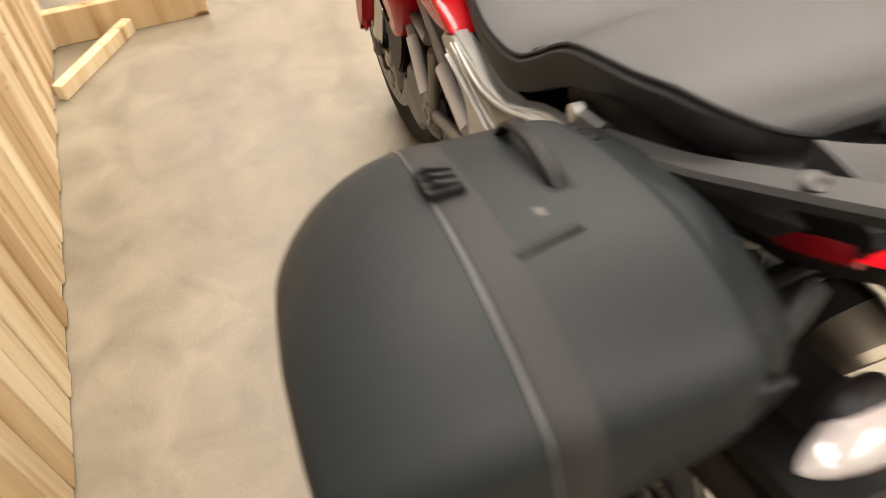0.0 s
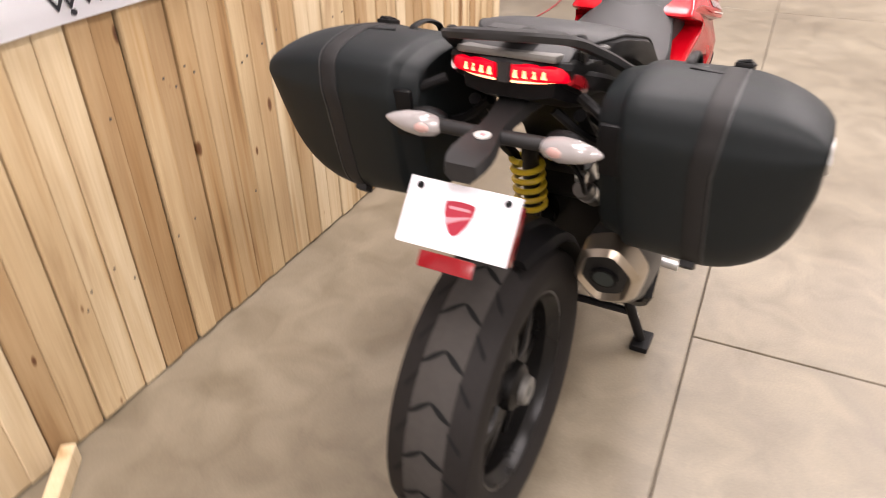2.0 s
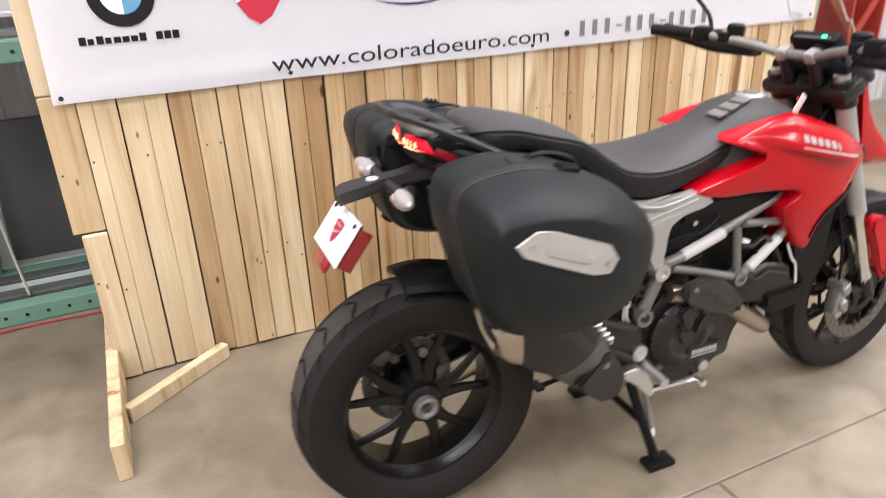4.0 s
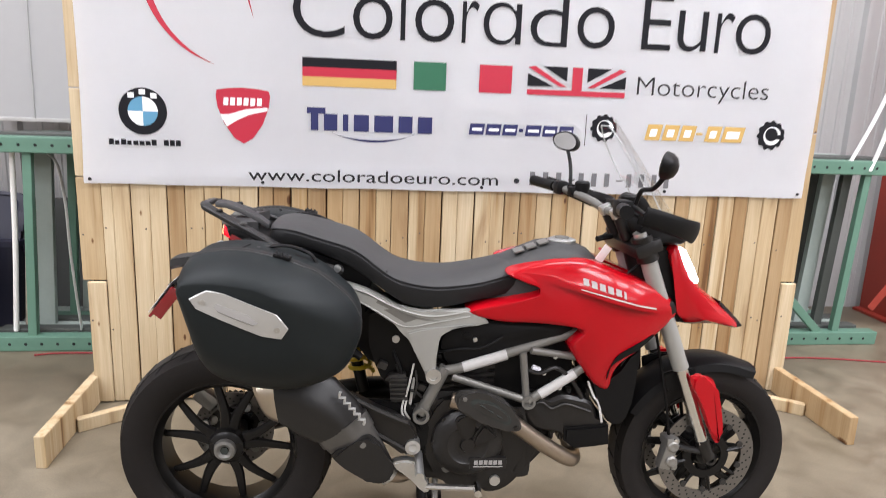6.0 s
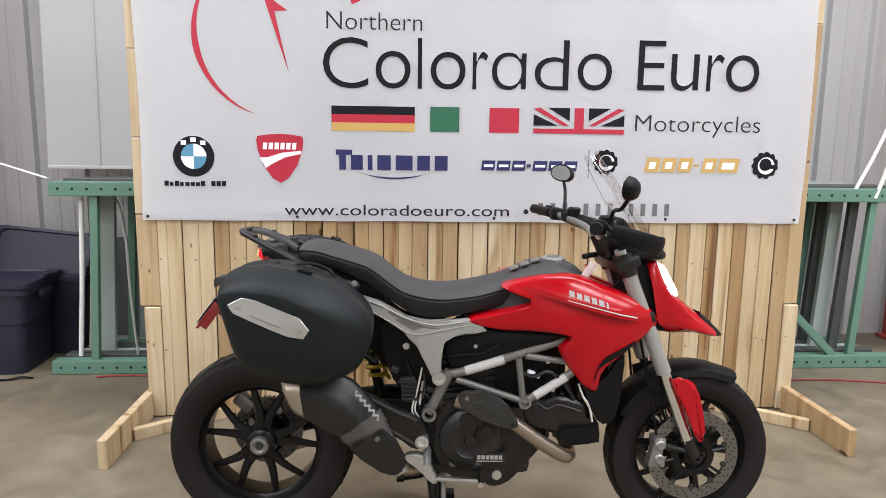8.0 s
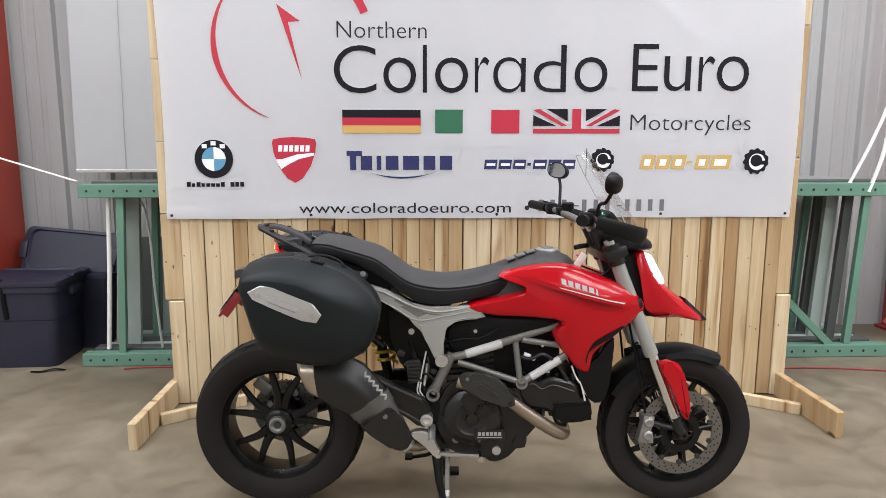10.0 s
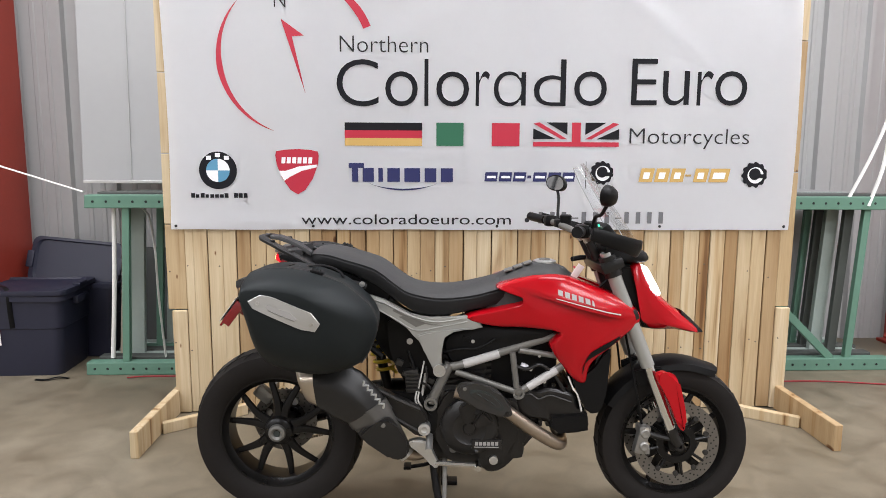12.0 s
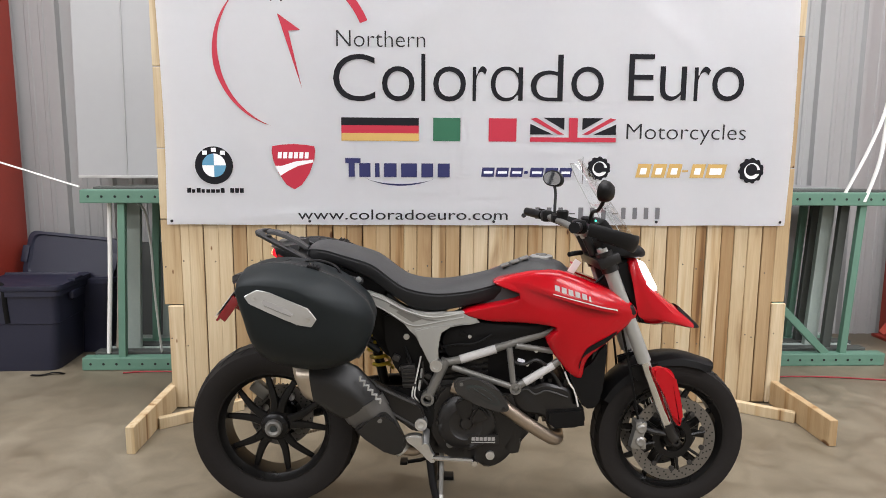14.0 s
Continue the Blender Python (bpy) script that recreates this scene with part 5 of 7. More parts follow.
fixed("shell_bolt", lathe([(0.009, -0.238), (0.009, -0.242), (0, -0.243)], (0.412, 0.012, 0.408), "Y", 10), FRAMEGREY, mf)
wave = [(0.346 + 0.072 * t + 0.0045 * (-1) ** k, -0.2475 + 0.012 * t, 0.568 - 0.092 * t + 0.004 * (-1) ** k) for k, t in ((i, i / 11) for i in range(12))]
fixed("wave_trim", tube(wave, 0.0052, 6, smooth=2, flat=0.8), HANDLESIL, mf, "silver wave-edged trim")
fixed("outlet_clamp", ring_loft([section((0.478, -0.143, 0.276), (0.65, 0, -0.75), 0.031, 0.031), section((0.490, -0.140, 0.263), (0.65, 0, -0.75), 0.031, 0.031)]), ALU, mf, "bright pipe clamp")
fixed("link_pipe", tube([(0.484, -0.140, 0.272), (0.520, -0.125, 0.258), (0.570, -0.09, 0.262), (0.62, -0.05, 0.28)], 0.022, 14, smooth=4), PIPE, mf, "bronzed link pipe")
fixed("hanger_arm", slab([(0.299, 0.545), (0.345, 0.548), (0.45, 0.492), (0.539, 0.452), (0.565, 0.404), (0.548, 0.345), (0.520, 0.350), (0.488, 0.375), (0.398, 0.435), (0.35, 0.485)], -0.168, -0.145, 0.008, 2), ENGINE, None, "black exhaust and footrest hanger")
fixed("hanger_plate", slab([(0.40, 0.50), (0.58, 0.47), (0.60, 0.36), (0.54, 0.33), (0.46, 0.40)], -0.135, -0.115, 0.005, 2), BLACK)
fixed("hanger_rib", tube([(0.345, -0.170, 0.540), (0.45, -0.171, 0.484), (0.535, -0.171, 0.446)], 0.008, 8, smooth=3), GUNMETAL)
fixed("hanger_rib", tube([(0.42, -0.170, 0.430), (0.47, -0.171, 0.40), (0.53, -0.171, 0.365)], 0.006, 8, smooth=3), GUNMETAL)
fixed("hanger_bolt", lathe([(0.022, -0.135), (0.022, -0.176), (0.012, -0.178), (0, -0.172)], (0.552, 0, 0.372), "Y", 16), ALU)
pg = fixed("footrest", tube([(0.57, -0.14, 0.335), (0.57, -0.255, 0.325)], 0.013, 10), ALU, None, "bare aluminium rider footrest")
fixed("footrest_mount", slab([(0.495, 0.322), (0.515, 0.335), (0.560, 0.330), (0.590, 0.275), (0.605, 0.245), (0.588, 0.234), (0.558, 0.268), (0.525, 0.298)], -0.186, -0.150, 0.005, 2), ALU, pg)
fixed("brake_pedal", tube([(0.592, -0.178, 0.252), (0.66, -0.178, 0.248), (0.745, -0.176, 0.243)], 0.0095, 8, smooth=3), CHROME, None, "polished rear brake pedal")
fixed("pedal_tip", tube([(0.742, -0.155, 0.244), (0.742, -0.210, 0.244)], 0.011, 8), CHROME)
fixed("rear_footrest", tube([(0.44, 0.14, 0.40), (0.44, 0.24, 0.39)], 0.012, 10), ALU)
fixed("rider_footrest", tube([(0.57, 0.14, 0.335), (0.57, 0.255, 0.325)], 0.013, 10), ALU)
for sg in (-1, 1):
    ss = fixed("stand_leg", tube([(0.575, sg * 0.10, 0.265), (0.595, sg * 0.15, 0.14), (0.625, sg * 0.185, 0.022)], 0.014, 10), BLACK, None, "black steel centre stand leg")
    fixed("stand_stay", tube([(0.625, sg * 0.095, 0.24), (0.625, sg * 0.14, 0.16), (0.622, sg * 0.172, 0.065)], 0.009, 8), FRAMEGREY, ss)
    fixed("stand_foot", box(0.085, 0.050, 0.018, (0.632, sg * 0.188, 0.008), 0.004), BLACK, ss)
    fixed("stand_sticker", tube([(0.6235, sg * 0.158, 0.105), (0.6225, sg * 0.165, 0.085)], 0.0098, 8), DECALWHITE, ss)
fixed("stand_crossbar", tube([(0.600, -0.155, 0.125), (0.600, 0.155, 0.125)], 0.011, 8), BLACK)
fixed("stand_tang", tube([(0.60, 0.15, 0.115), (0.54, 0.19, 0.075), (0.475, 0.20, 0.060)], 0.008, 8), BLACK)
fixed("tang_pad", box(0.03, 0.05, 0.012, (0.47, 0.20, 0.064), 0.003), BLACK)

# seat and bodywork
def seat_ring(x, top, crease, low, hw):
    pts = [(x, hw * math.cos(math.pi * i / 20), crease + (top - crease) * (1 - abs(math.cos(math.pi * i / 20)) ** 3)) for i in range(21)]
    return pts + [(x, -hw * 0.97, crease - 0.010), (x, hw * 0.97, crease - 0.010)]


def flank_ring(x, top, crease, low, hw):
    z = crease - 0.003
    half = [(hw * 0.99, z), (hw * 1.035, z - 0.006), (hw * 1.04, (z + low) / 2), (hw * 0.97, low + 0.004), (hw * 0.90, low)]
    return [(x, y, zz) for y, zz in half] + [(x, -y, zz) for y, zz in reversed(half)]


SEAT = [(0.144, 0.982, 0.974, 0.945, 0.062), (0.152, 0.992, 0.981, 0.940, 0.090), (0.168, 0.998, 0.986, 0.938, 0.110), (0.195, 1.000, 0.987, 0.938, 0.126), (0.225, 0.997, 0.984, 0.938, 0.134), (0.27, 0.987, 0.972, 0.930, 0.142),
        (0.36, 0.960, 0.946, 0.892, 0.145), (0.40, 0.939, 0.925, 0.868, 0.146), (0.44, 0.908, 0.894, 0.838, 0.147), (0.485, 0.876, 0.863, 0.806, 0.147), (0.53, 0.861, 0.848, 0.783, 0.147),
        (0.59, 0.857, 0.838, 0.774, 0.143), (0.65, 0.860, 0.838, 0.778, 0.136), (0.73, 0.877, 0.846, 0.793, 0.122), (0.80, 0.896, 0.862, 0.806, 0.108), (0.86, 0.914, 0.876, 0.818, 0.098), (0.89, 0.917, 0.882, 0.826, 0.078)]
rows = spline(SEAT, 3)
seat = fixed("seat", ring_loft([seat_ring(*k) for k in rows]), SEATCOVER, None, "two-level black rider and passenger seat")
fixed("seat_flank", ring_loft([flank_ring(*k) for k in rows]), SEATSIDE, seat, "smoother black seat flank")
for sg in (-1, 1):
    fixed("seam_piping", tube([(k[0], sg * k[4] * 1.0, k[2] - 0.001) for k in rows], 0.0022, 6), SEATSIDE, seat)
fixed("seat_step_seam", tube([(0.468, y * 0.14, 0.8765 + 0.004 * (1 - y * y)) for y in (-1, -0.5, 0, 0.5, 1)], 0.002, 6, smooth=3), SEATSIDE, seat)
pad = []
for x, z, hw in ((0.74, 0.872, 0.075), (0.80, 0.897, 0.092), (0.86, 0.923, 0.103), (0.915, 0.945, 0.110), (0.97, 0.953, 0.112), (1.02, 0.945, 0.108), (1.06, 0.928, 0.095), (1.09, 0.90, 0.075)):
    pad.append([(x, hw * math.cos(a) * 1.12, z - 0.12 + 0.12 * abs(math.sin(a)) ** 0.45 if math.sin(a) > 0 else z - 0.16) for a in [math.pi * (i / 20) for i in range(21)]] + [(x, 0, z - 0.18)])
tank = fixed("tank_cover", ring_loft(pad), SEATCOVER, None, "black textured tank cover")
fixed("filler_cap", lathe([(0.042, 0), (0.042, 0.012), (0.034, 0.016), (0, 0.016)], (0.985, 0, 0.940), "Z", 28), ALU, tank, "round metal fuel cap")
fixed("cap_centre", lathe([(0.022, 0.016), (0.02, 0.022), (0, 0.022)], (0.985, 0, 0.938), "Z", 20), FRAMEGREY, tank)
for k in range(3):
    fixed("switch_pad", box(0.03, 0.05, 0.006, (0.85 + 0.035 * k, -0.03, 0.923 + 0.013 * k), 0.002, m=pose(0, 0, 0, 0, -18, 0)), FRAMEGREY, tank)

FAIR = [(0.693, 0.771), (0.80, 0.801), (0.904, 0.832), (0.850, 0.855), (0.802, 0.876), (0.845, 0.895), (0.900, 0.909), (0.955, 0.918), (1.037, 0.916), (1.133, 0.882), (1.245, 0.836), (1.308, 0.790), (1.318, 0.756),
        (1.296, 0.731), (1.234, 0.685), (1.160, 0.632), (1.132, 0.590), (1.122, 0.531), (1.081, 0.545), (1.043, 0.590), (1.008, 0.638), (0.990, 0.682), (1.020, 0.723), (0.90, 0.735), (0.787, 0.740)]


def fair_depth(x, z):
    """Distance of the fairing's skin from the middle plane."""
    line = 0.850 - 0.25 * max(0.0, x - 1.0)
    fall = max(0.0, (z - line) / 0.09)
    low = max(0.0, (line - z) / 0.2)
    bulge = 1 + 0.14 * math.exp(-((x - 1.08) / 0.14) ** 2) * math.exp(-((z - 0.72) / 0.12) ** 2) - 0.26 * fall - 0.10 * low
    return 0.166 * bulge * (1 - 0.30 * max(0.0, (x - 1.18) / 0.13))


SPINES = [[(0.845, 0.883), (0.93, 0.872), (0.99, 0.845)], [(0.75, 0.772), (0.86, 0.79), (1.0, 0.82), (1.12, 0.80), (1.25, 0.765)], [(1.03, 0.80), (1.075, 0.70), (1.082, 0.60)]]


def nearest_spine(p):
    best = None
    for sp in SPINES:
        for a, b in zip(sp, sp[1:]):
            a, b = Vector(a), Vector(b)
            t = max(0, min(1, (p - a).dot(b - a) / (b - a).length_squared))
            q = a + (b - a) * t
            if best is None or (p - q).length < (p - best).length:
                best = q
    return best


def fairing():
    pts = spline([Vector(p) for p in FAIR], 3, True)
    mids = [nearest_spine(p) for p in pts]
    for _ in range(3):
        mids = [(mids[i - 1] + mids[i] * 2 + mids[(i + 1) % len(mids)]) / 4 for i in range(len(mids))]
    rings = []
    for f, sunk in ((0.0, 0.10), (0.0, 0.030), (0.03, 0.016), (0.09, 0.007), (0.2, 0.002), (0.4, 0.0), (0.6, 0.0), (0.8, 0.0), (0.97, 0.0)):
        ring = []
        for p, q in zip(pts, mids):
            r = p + (q - p) * f
            ring.append((r.x, -fair_depth(r.x, r.y) + sunk, r.y))
        rings.append(ring)
    return ring_loft(rings)


fr_bm = fairing()
fl, fr = mirrored(fr_bm), fr_bm
fair = fixed("side_fairing", fr, RED, None, "glossy red tank side fairing")
fixed("side_fairing", fl, RED, None, "glossy red tank side fairing")


def on_fair(x, z, off=0.0025):
    return -fair_depth(x, z) - off


def fair_strip(a, b, w0, w1, n=12):
    bm, prev = bmesh.new(), None
    for i in range(n + 1):
        t = i / n
        x, z, w = a[0] + (b[0] - a[0]) * t, a[1] + (b[1] - a[1]) * t, w0 + (w1 - w0) * t
        q = (bm.verts.new((x, on_fair(x, z - w / 2), z - w / 2)), bm.verts.new((x, on_fair(x, z + w / 2), z + w / 2)))
        if prev:
            bm.faces.new((prev[0], q[0], q[1], prev[1]))
        prev = q
    return bm


for bm in (fair_strip((1.005, 0.845), (1.235, 0.785), 0.003, 0.005),):
    both(fixed, "stripe", bm, DECALWHITE, fair, "white pinstripe")
for k in range(6):
    x, z = 1.012 + 0.0235 * k, 0.866 - 0.0070 * k
    fixed("badge_bar", fair_strip((x, z), (x + (0.0165 if k < 5 else 0.007), z - 0.0050), 0.018, 0.017, 3), BADGE, fair)
GILL = spline([(1.236, 0.704, 0.004), (1.205, 0.686, 0.010), (1.160, 0.662, 0.013), (1.128, 0.640, 0.014), (1.112, 0.612, 0.011), (1.108, 0.575, 0.003)], 4)
both(fixed, "fairing_gill", ring_loft([[(x + 0.3 * w, on_fair(x + 0.3 * w, z + w, 0.0035), z + w), (x - 0.3 * w, on_fair(x - 0.3 * w, z - w, 0.0035), z - w), (x - 0.3 * w, on_fair(x, z, -0.004), z - w), (x + 0.3 * w, on_fair(x, z, -0.004), z + w)] for x, z, w in GILL]), BLACK, fair, "black air gill")
both(fixed, "tail_panel", slab([(0.331, 0.852), (0.413, 0.832), (0.501, 0.783), (0.570, 0.763), (0.695, 0.777), (0.755, 0.738), (0.680, 0.728), (0.630, 0.714), (0.612, 0.688), (0.612, 0.598), (0.598, 0.573), (0.580, 0.590),
                               (0.548, 0.660), (0.515, 0.714), (0.464, 0.752), (0.393, 0.798), (0.350, 0.830)], -0.158, -0.128, 0.006, 2), SILVER, None, "satin silver tail panel")
both(fixed, "tail_panel_rib", tube([(0.350, -0.157, 0.842), (0.413, -0.158, 0.822), (0.480, -0.159, 0.788), (0.540, -0.159, 0.766), (0.600, -0.159, 0.757), (0.680, -0.158, 0.769)], 0.0035, 8, smooth=4, flat=0.8), SILVER)
both(fixed, "tail_panel_rib", tube([(0.385, -0.157, 0.803), (0.450, -0.158, 0.766), (0.521, -0.159, 0.727), (0.612, -0.159, 0.741), (0.700, -0.158, 0.758)], 0.0030, 8, smooth=4, flat=0.8), SILVER)
both(fixed, "tail_panel_slot", slab([(0.462, 0.775), (0.478, 0.778), (0.560, 0.752), (0.522, 0.738)], -0.1595, -0.150, 0.001), FRAMEGREY)
both(fixed, "tail_panel_leg", slab([(0.526, 0.711), (0.612, 0.726), (0.722, 0.737), (0.680, 0.729), (0.630, 0.715), (0.612, 0.688), (0.611, 0.602), (0.598, 0.578), (0.583, 0.594), (0.552, 0.661)], -0.165, -0.150, 0.005, 2), SILVER)
both(fixed, "panel_inset", slab([(0.44, 0.795), (0.52, 0.757), (0.575, 0.745), (0.62, 0.745), (0.56, 0.753), (0.50, 0.772), (0.445, 0.802)], -0.1595, -0.157, 0.001), FRAMEGREY)

# tail, luggage rack, lamps and plate
tail = fixed("tail_cowl", pillow([(0.026, 0.986), (0.034, 0.948), (0.10, 0.908), (0.26, 0.86), (0.40, 0.80), (0.42, 0.85), (0.30, 0.905), (0.12, 0.968)],
                                 [(-0.115, 0.85, 0.8, 0.03, 0), (-0.105, 0.95, 0.95, 0.01, 0), (-0.06, 1, 1, 0, 0), (0.06, 1, 1, 0, 0), (0.105, 0.95, 0.95, 0.01, 0), (0.115, 0.85, 0.8, 0.03, 0)], 3), BLACK, None, "black tail unit")
fixed("tail_top", box(0.09, 0.17, 0.012, (0.062, 0, 0.986), 0.005, m=pose(0, 0, 0, 0, 10, 0)), FRAMEGREY, tail)
for sg in (-1, 1):
    tl = fixed("tail_light", tube([(0.052, sg * 0.099, 0.960), (0.034, sg * 0.088, 0.966), (0.021, sg * 0.055, 0.968), (0.017, sg * 0.014, 0.967)], [0.0066, 0.0085], 8, smooth=5, flat=1.75), TAILRED, None, "lit red tail light")
    fixed("side_lens", tube([(0.108, sg * 0.108, 0.924), (0.080, sg * 0.110, 0.943), (0.048, sg * 0.101, 0.962)], [0.006, 0.0080], 8, smooth=4, flat=1.9), REFLECT, tl, "unlit red side lens")
    for k in range(4):
        yy = sg * (0.022 + 0.015 * k)
        flame = ((-0.0040, -0.006), (0.0040, -0.006), (0.0028, -0.002), (0.0012, 0.0055), (-0.0012, 0.0055), (-0.0028, -0.002))
        fixed("led", ring_loft([[(x + 0.0029 * k, yy + u, 0.9675 + w) for u, w in flame] for x in (0.0068, 0.0110)]), TAILLED, tl)
    fixed("led_strip", tube([(0.036, sg * 0.082, 0.9535), (0.019, sg * 0.050, 0.9535), (0.013, sg * 0.014, 0.953)], 0.0020, 6, smooth=3), TAILLED, tl)
    fixed("rail_bolt", lathe([(0.010, sg * 0.148), (0.010, sg * 0.160), (0, sg * 0.162)], (0.335, 0, 0.888), "Y", 10), ALU)
    fixed("rail_mount", tube([(0.285, sg * 0.150, 0.895), (0.325, sg * 0.149, 0.884), (0.345, sg * 0.140, 0.880)], 0.012, 8, smooth=2), RAILBLACK)
    fixed("rail_foot", slab([(0.062, 1.000), (0.104, 0.985), (0.118, 0.945), (0.086, 0.940)], sg * 0.100, sg * 0.112, 0.004), RAILBLACK)
    # ledge of the tail under the grab bar
    ledge = spline([(0.062, 0.098, 0.962, 0.010), (0.110, 0.113, 0.945, 0.013), (0.170, 0.121, 0.922, 0.014), (0.235, 0.126, 0.894, 0.010)], 3)
    fixed("tail_ledge", ring_loft([[(x, sg * (y - 0.020), z + 0.010), (x, sg * (y + w - 0.006), z + 0.008), (x, sg * (y + w), z), (x, sg * (y + w - 0.008), z - 0.022), (x, sg * (y - 0.020), z - 0.022)] for x, y, z, w in ledge]), RAILBLACK, tail)
    # pannier carrier
    fixed("pannier_bracket", tube([(0.32, sg * 0.15, 0.88), (0.24, sg * 0.19, 0.87), (0.10, sg * 0.195, 0.85), (0.03, sg * 0.18, 0.90), (0.05, sg * 0.12, 0.93)], 0.009, 8, smooth=4), BLACK)
    fixed("pannier_stay", tube([(0.16, sg * 0.185, 0.80), (0.12, sg * 0.12, 0.83), (0.10, sg * 0.06, 0.88)], 0.009, 8, smooth=3), BLACK)
# one flat-topped grab bar runs from flank to flank round the tail
GRAB = spline([(0.300, 0.155, 0.888, 0.010), (0.245, 0.156, 0.914, 0.013), (0.175, 0.150, 0.946, 0.015), (0.110, 0.131, 0.977, 0.016), (0.050, 0.106, 1.003, 0.017), (0.004, 0.088, 1.021, 0.015), (-0.022, 0.062, 1.031, 0.012), (-0.030, 0.020, 1.036, 0.010),
               (-0.029, -0.040, 1.039, 0.010), (-0.026, -0.082, 1.041, 0.012), (-0.006, -0.112, 1.035, 0.015), (0.050, -0.129, 1.008, 0.017), (0.110, -0.141, 0.979, 0.016), (0.175, -0.151, 0.946, 0.015), (0.245, -0.156, 0.914, 0.013), (0.300, -0.155, 0.888, 0.010)], 5)
rings = []
for i, (x, y, z, w) in enumerate(GRAB):
    a, b = GRAB[max(0, i - 1)], GRAB[min(len(GRAB) - 1, i + 1)]
    d = Vector((b[0] - a[0], b[1] - a[1], 0)).normalized()
    out = Vector((-d.y, d.x, 0)) * -1
    rings.append([(x + out.x * u * w, y + out.y * u * w, z + v) for u, v in ((-1, 0.004), (-0.8, 0.0075), (0.75, 0.0075), (1.0, 0.003), (0.85, -0.007), (0.1, -0.010), (-0.8, -0.006))])
grab = fixed("grab_bar", ring_loft(rings), RAILBLACK, None, "flat satin black grab bar round the tail")
fixed("rack_block", ring_loft([[(x, -0.008 + u * w, z + v) for u, v in ((-1, -0.008), (-1, 0.003), (-0.92, 0.006), (0.92, 0.006), (1, 0.003), (1, -0.008))] for x, z, w in ((-0.010, 1.036, 0.026), (0.020, 1.034, 0.029), (0.060, 1.020, 0.029), (0.112, 0.992, 0.024), (0.135, 0.975, 0.020))]), SEATCOVER, grab, "grey middle pad")
for x, y, z in ((0.030, 0.099, 1.016), (0.020, -0.120, 1.028)):
    fixed("rack_lug", lathe([(0.010, 0), (0.010, 0.005), (0.007, 0.008), (0, 0.008)], (x, y, z), "Z", 12), BLACK, grab)
for x, y, z in ((0.085, 0.121, 0.996), (0.085, -0.137, 0.999)):
    fixed("rail_cap", lathe([(0.011, 0), (0.011, 0.003), (0.007, 0.006), (0, 0.006)], (x, y, z), "Z", 12), GUNMETAL, grab)
# cover above and between the tail lights
cowl = []
for i in range(15):
    y = -0.096 + 0.192 * i / 14
    x = 0.014 + 0.036 * (y / 0.099) ** 2
    cowl.append([(x, y, 0.9785), (x + 0.002, y, 0.984), (x + 0.030, y, 0.998), (x + 0.070, y, 1.000), (x + 0.070, y, 0.975), (x + 0.012, y, 0.972)])
fixed("lamp_cover", ring_loft(cowl), SEATCOVER, tail, "dark grey cover over the tail lights")
fixed("lamp_divider", slab([(0.009, 0.983), (0.030, 0.990), (0.034, 0.946), (0.012, 0.950)], -0.011, 0.011, 0.003, 1), SEATCOVER, tail)
fixed("undertray", ring_loft([[(x, u * w, z + v) for u, v in ((-1, 0.020), (1, 0.020), (0.94, -0.012), (0.5, -0.022), (-0.5, -0.022), (-0.94, -0.012))] for x, z, w in ((0.034, 0.940, 0.082), (0.075, 0.920, 0.100), (0.140, 0.893, 0.108), (0.220, 0.862, 0.112), (0.300, 0.835, 0.112))]), BLACK, tail, "black undertray")
arm = fixed("plate_arm", ring_loft([[(x, s * w, z + dz) for s, dz in ((-1, -0.012), (-0.9, 0.008), (0.9, 0.008), (1, -0.012), (0.6, -0.022), (-0.6, -0.022))] for x, z, w in
      ((0.12, 0.905, 0.05), (0.06, 0.895, 0.031), (0.0, 0.886, 0.023), (-0.045, 0.882, 0.024), (-0.080, 0.877, 0.033), (-0.105, 0.874, 0.036), (-0.128, 0.870, 0.034), (-0.142, 0.864, 0.027))]), RAILBLACK, None, "black plate carrier arm")
fixed("arm_badge", lathe([(0.014, 0), (0.014, 0.003), (0, 0.003)], (-0.062, 0, 0.8865), "Z", 20), DECALWHITE, arm)
fixed("badge_core", lathe([(0.004, 0.003), (0.004, 0.0036), (0, 0.0036)], (-0.062, 0, 0.8865), "Z", 12), CRESTPALE, arm)
fixed("signal_bar", tube([(-0.028, -0.105, 0.8755), (-0.034, 0, 0.8770), (-0.028, 0.105, 0.8755)], 0.0125, 10), RAILBLACK, arm)
for sg in (-1, 1):
    lamp_run = [(-0.030, 0.089, 0.8745), (-0.033, 0.101, 0.8745), (-0.036, 0.124, 0.8755), (-0.039, 0.150, 0.8775), (-0.042, 0.172, 0.8795), (-0.0435, 0.184, 0.8805), (-0.044, 0.189, 0.8805)]
    si = fixed("turn_signal", tube([(x, sg * y, z) for x, y, z in lamp_run], [0.010, 0.0180, 0.0218, 0.0190, 0.0125, 0.0065, 0.002], 16), LENS, None, "clear teardrop turn signal")
    fixed("bulb", ellipsoid((-0.053, sg * 0.118, 0.8765), (0.006, 0.016, 0.009), n=12), AMBER, si)
    fixed("signal_back", ellipsoid((-0.018, sg * 0.122, 0.8785), (0.018, 0.036, 0.021), pose(0, 0, 0, 0, 0, sg * 14)), BLACK, si)
PT, PB = Vector((-0.120, 0, 0.825)), Vector((-0.185, 0, 0.739))
pd = (PT - PB).normalized()
pn = Vector((0, 1, 0)).cross(pd).normalized()
pn = -pn if pn.x > 0 else pn
pc = (PT + PB) / 2
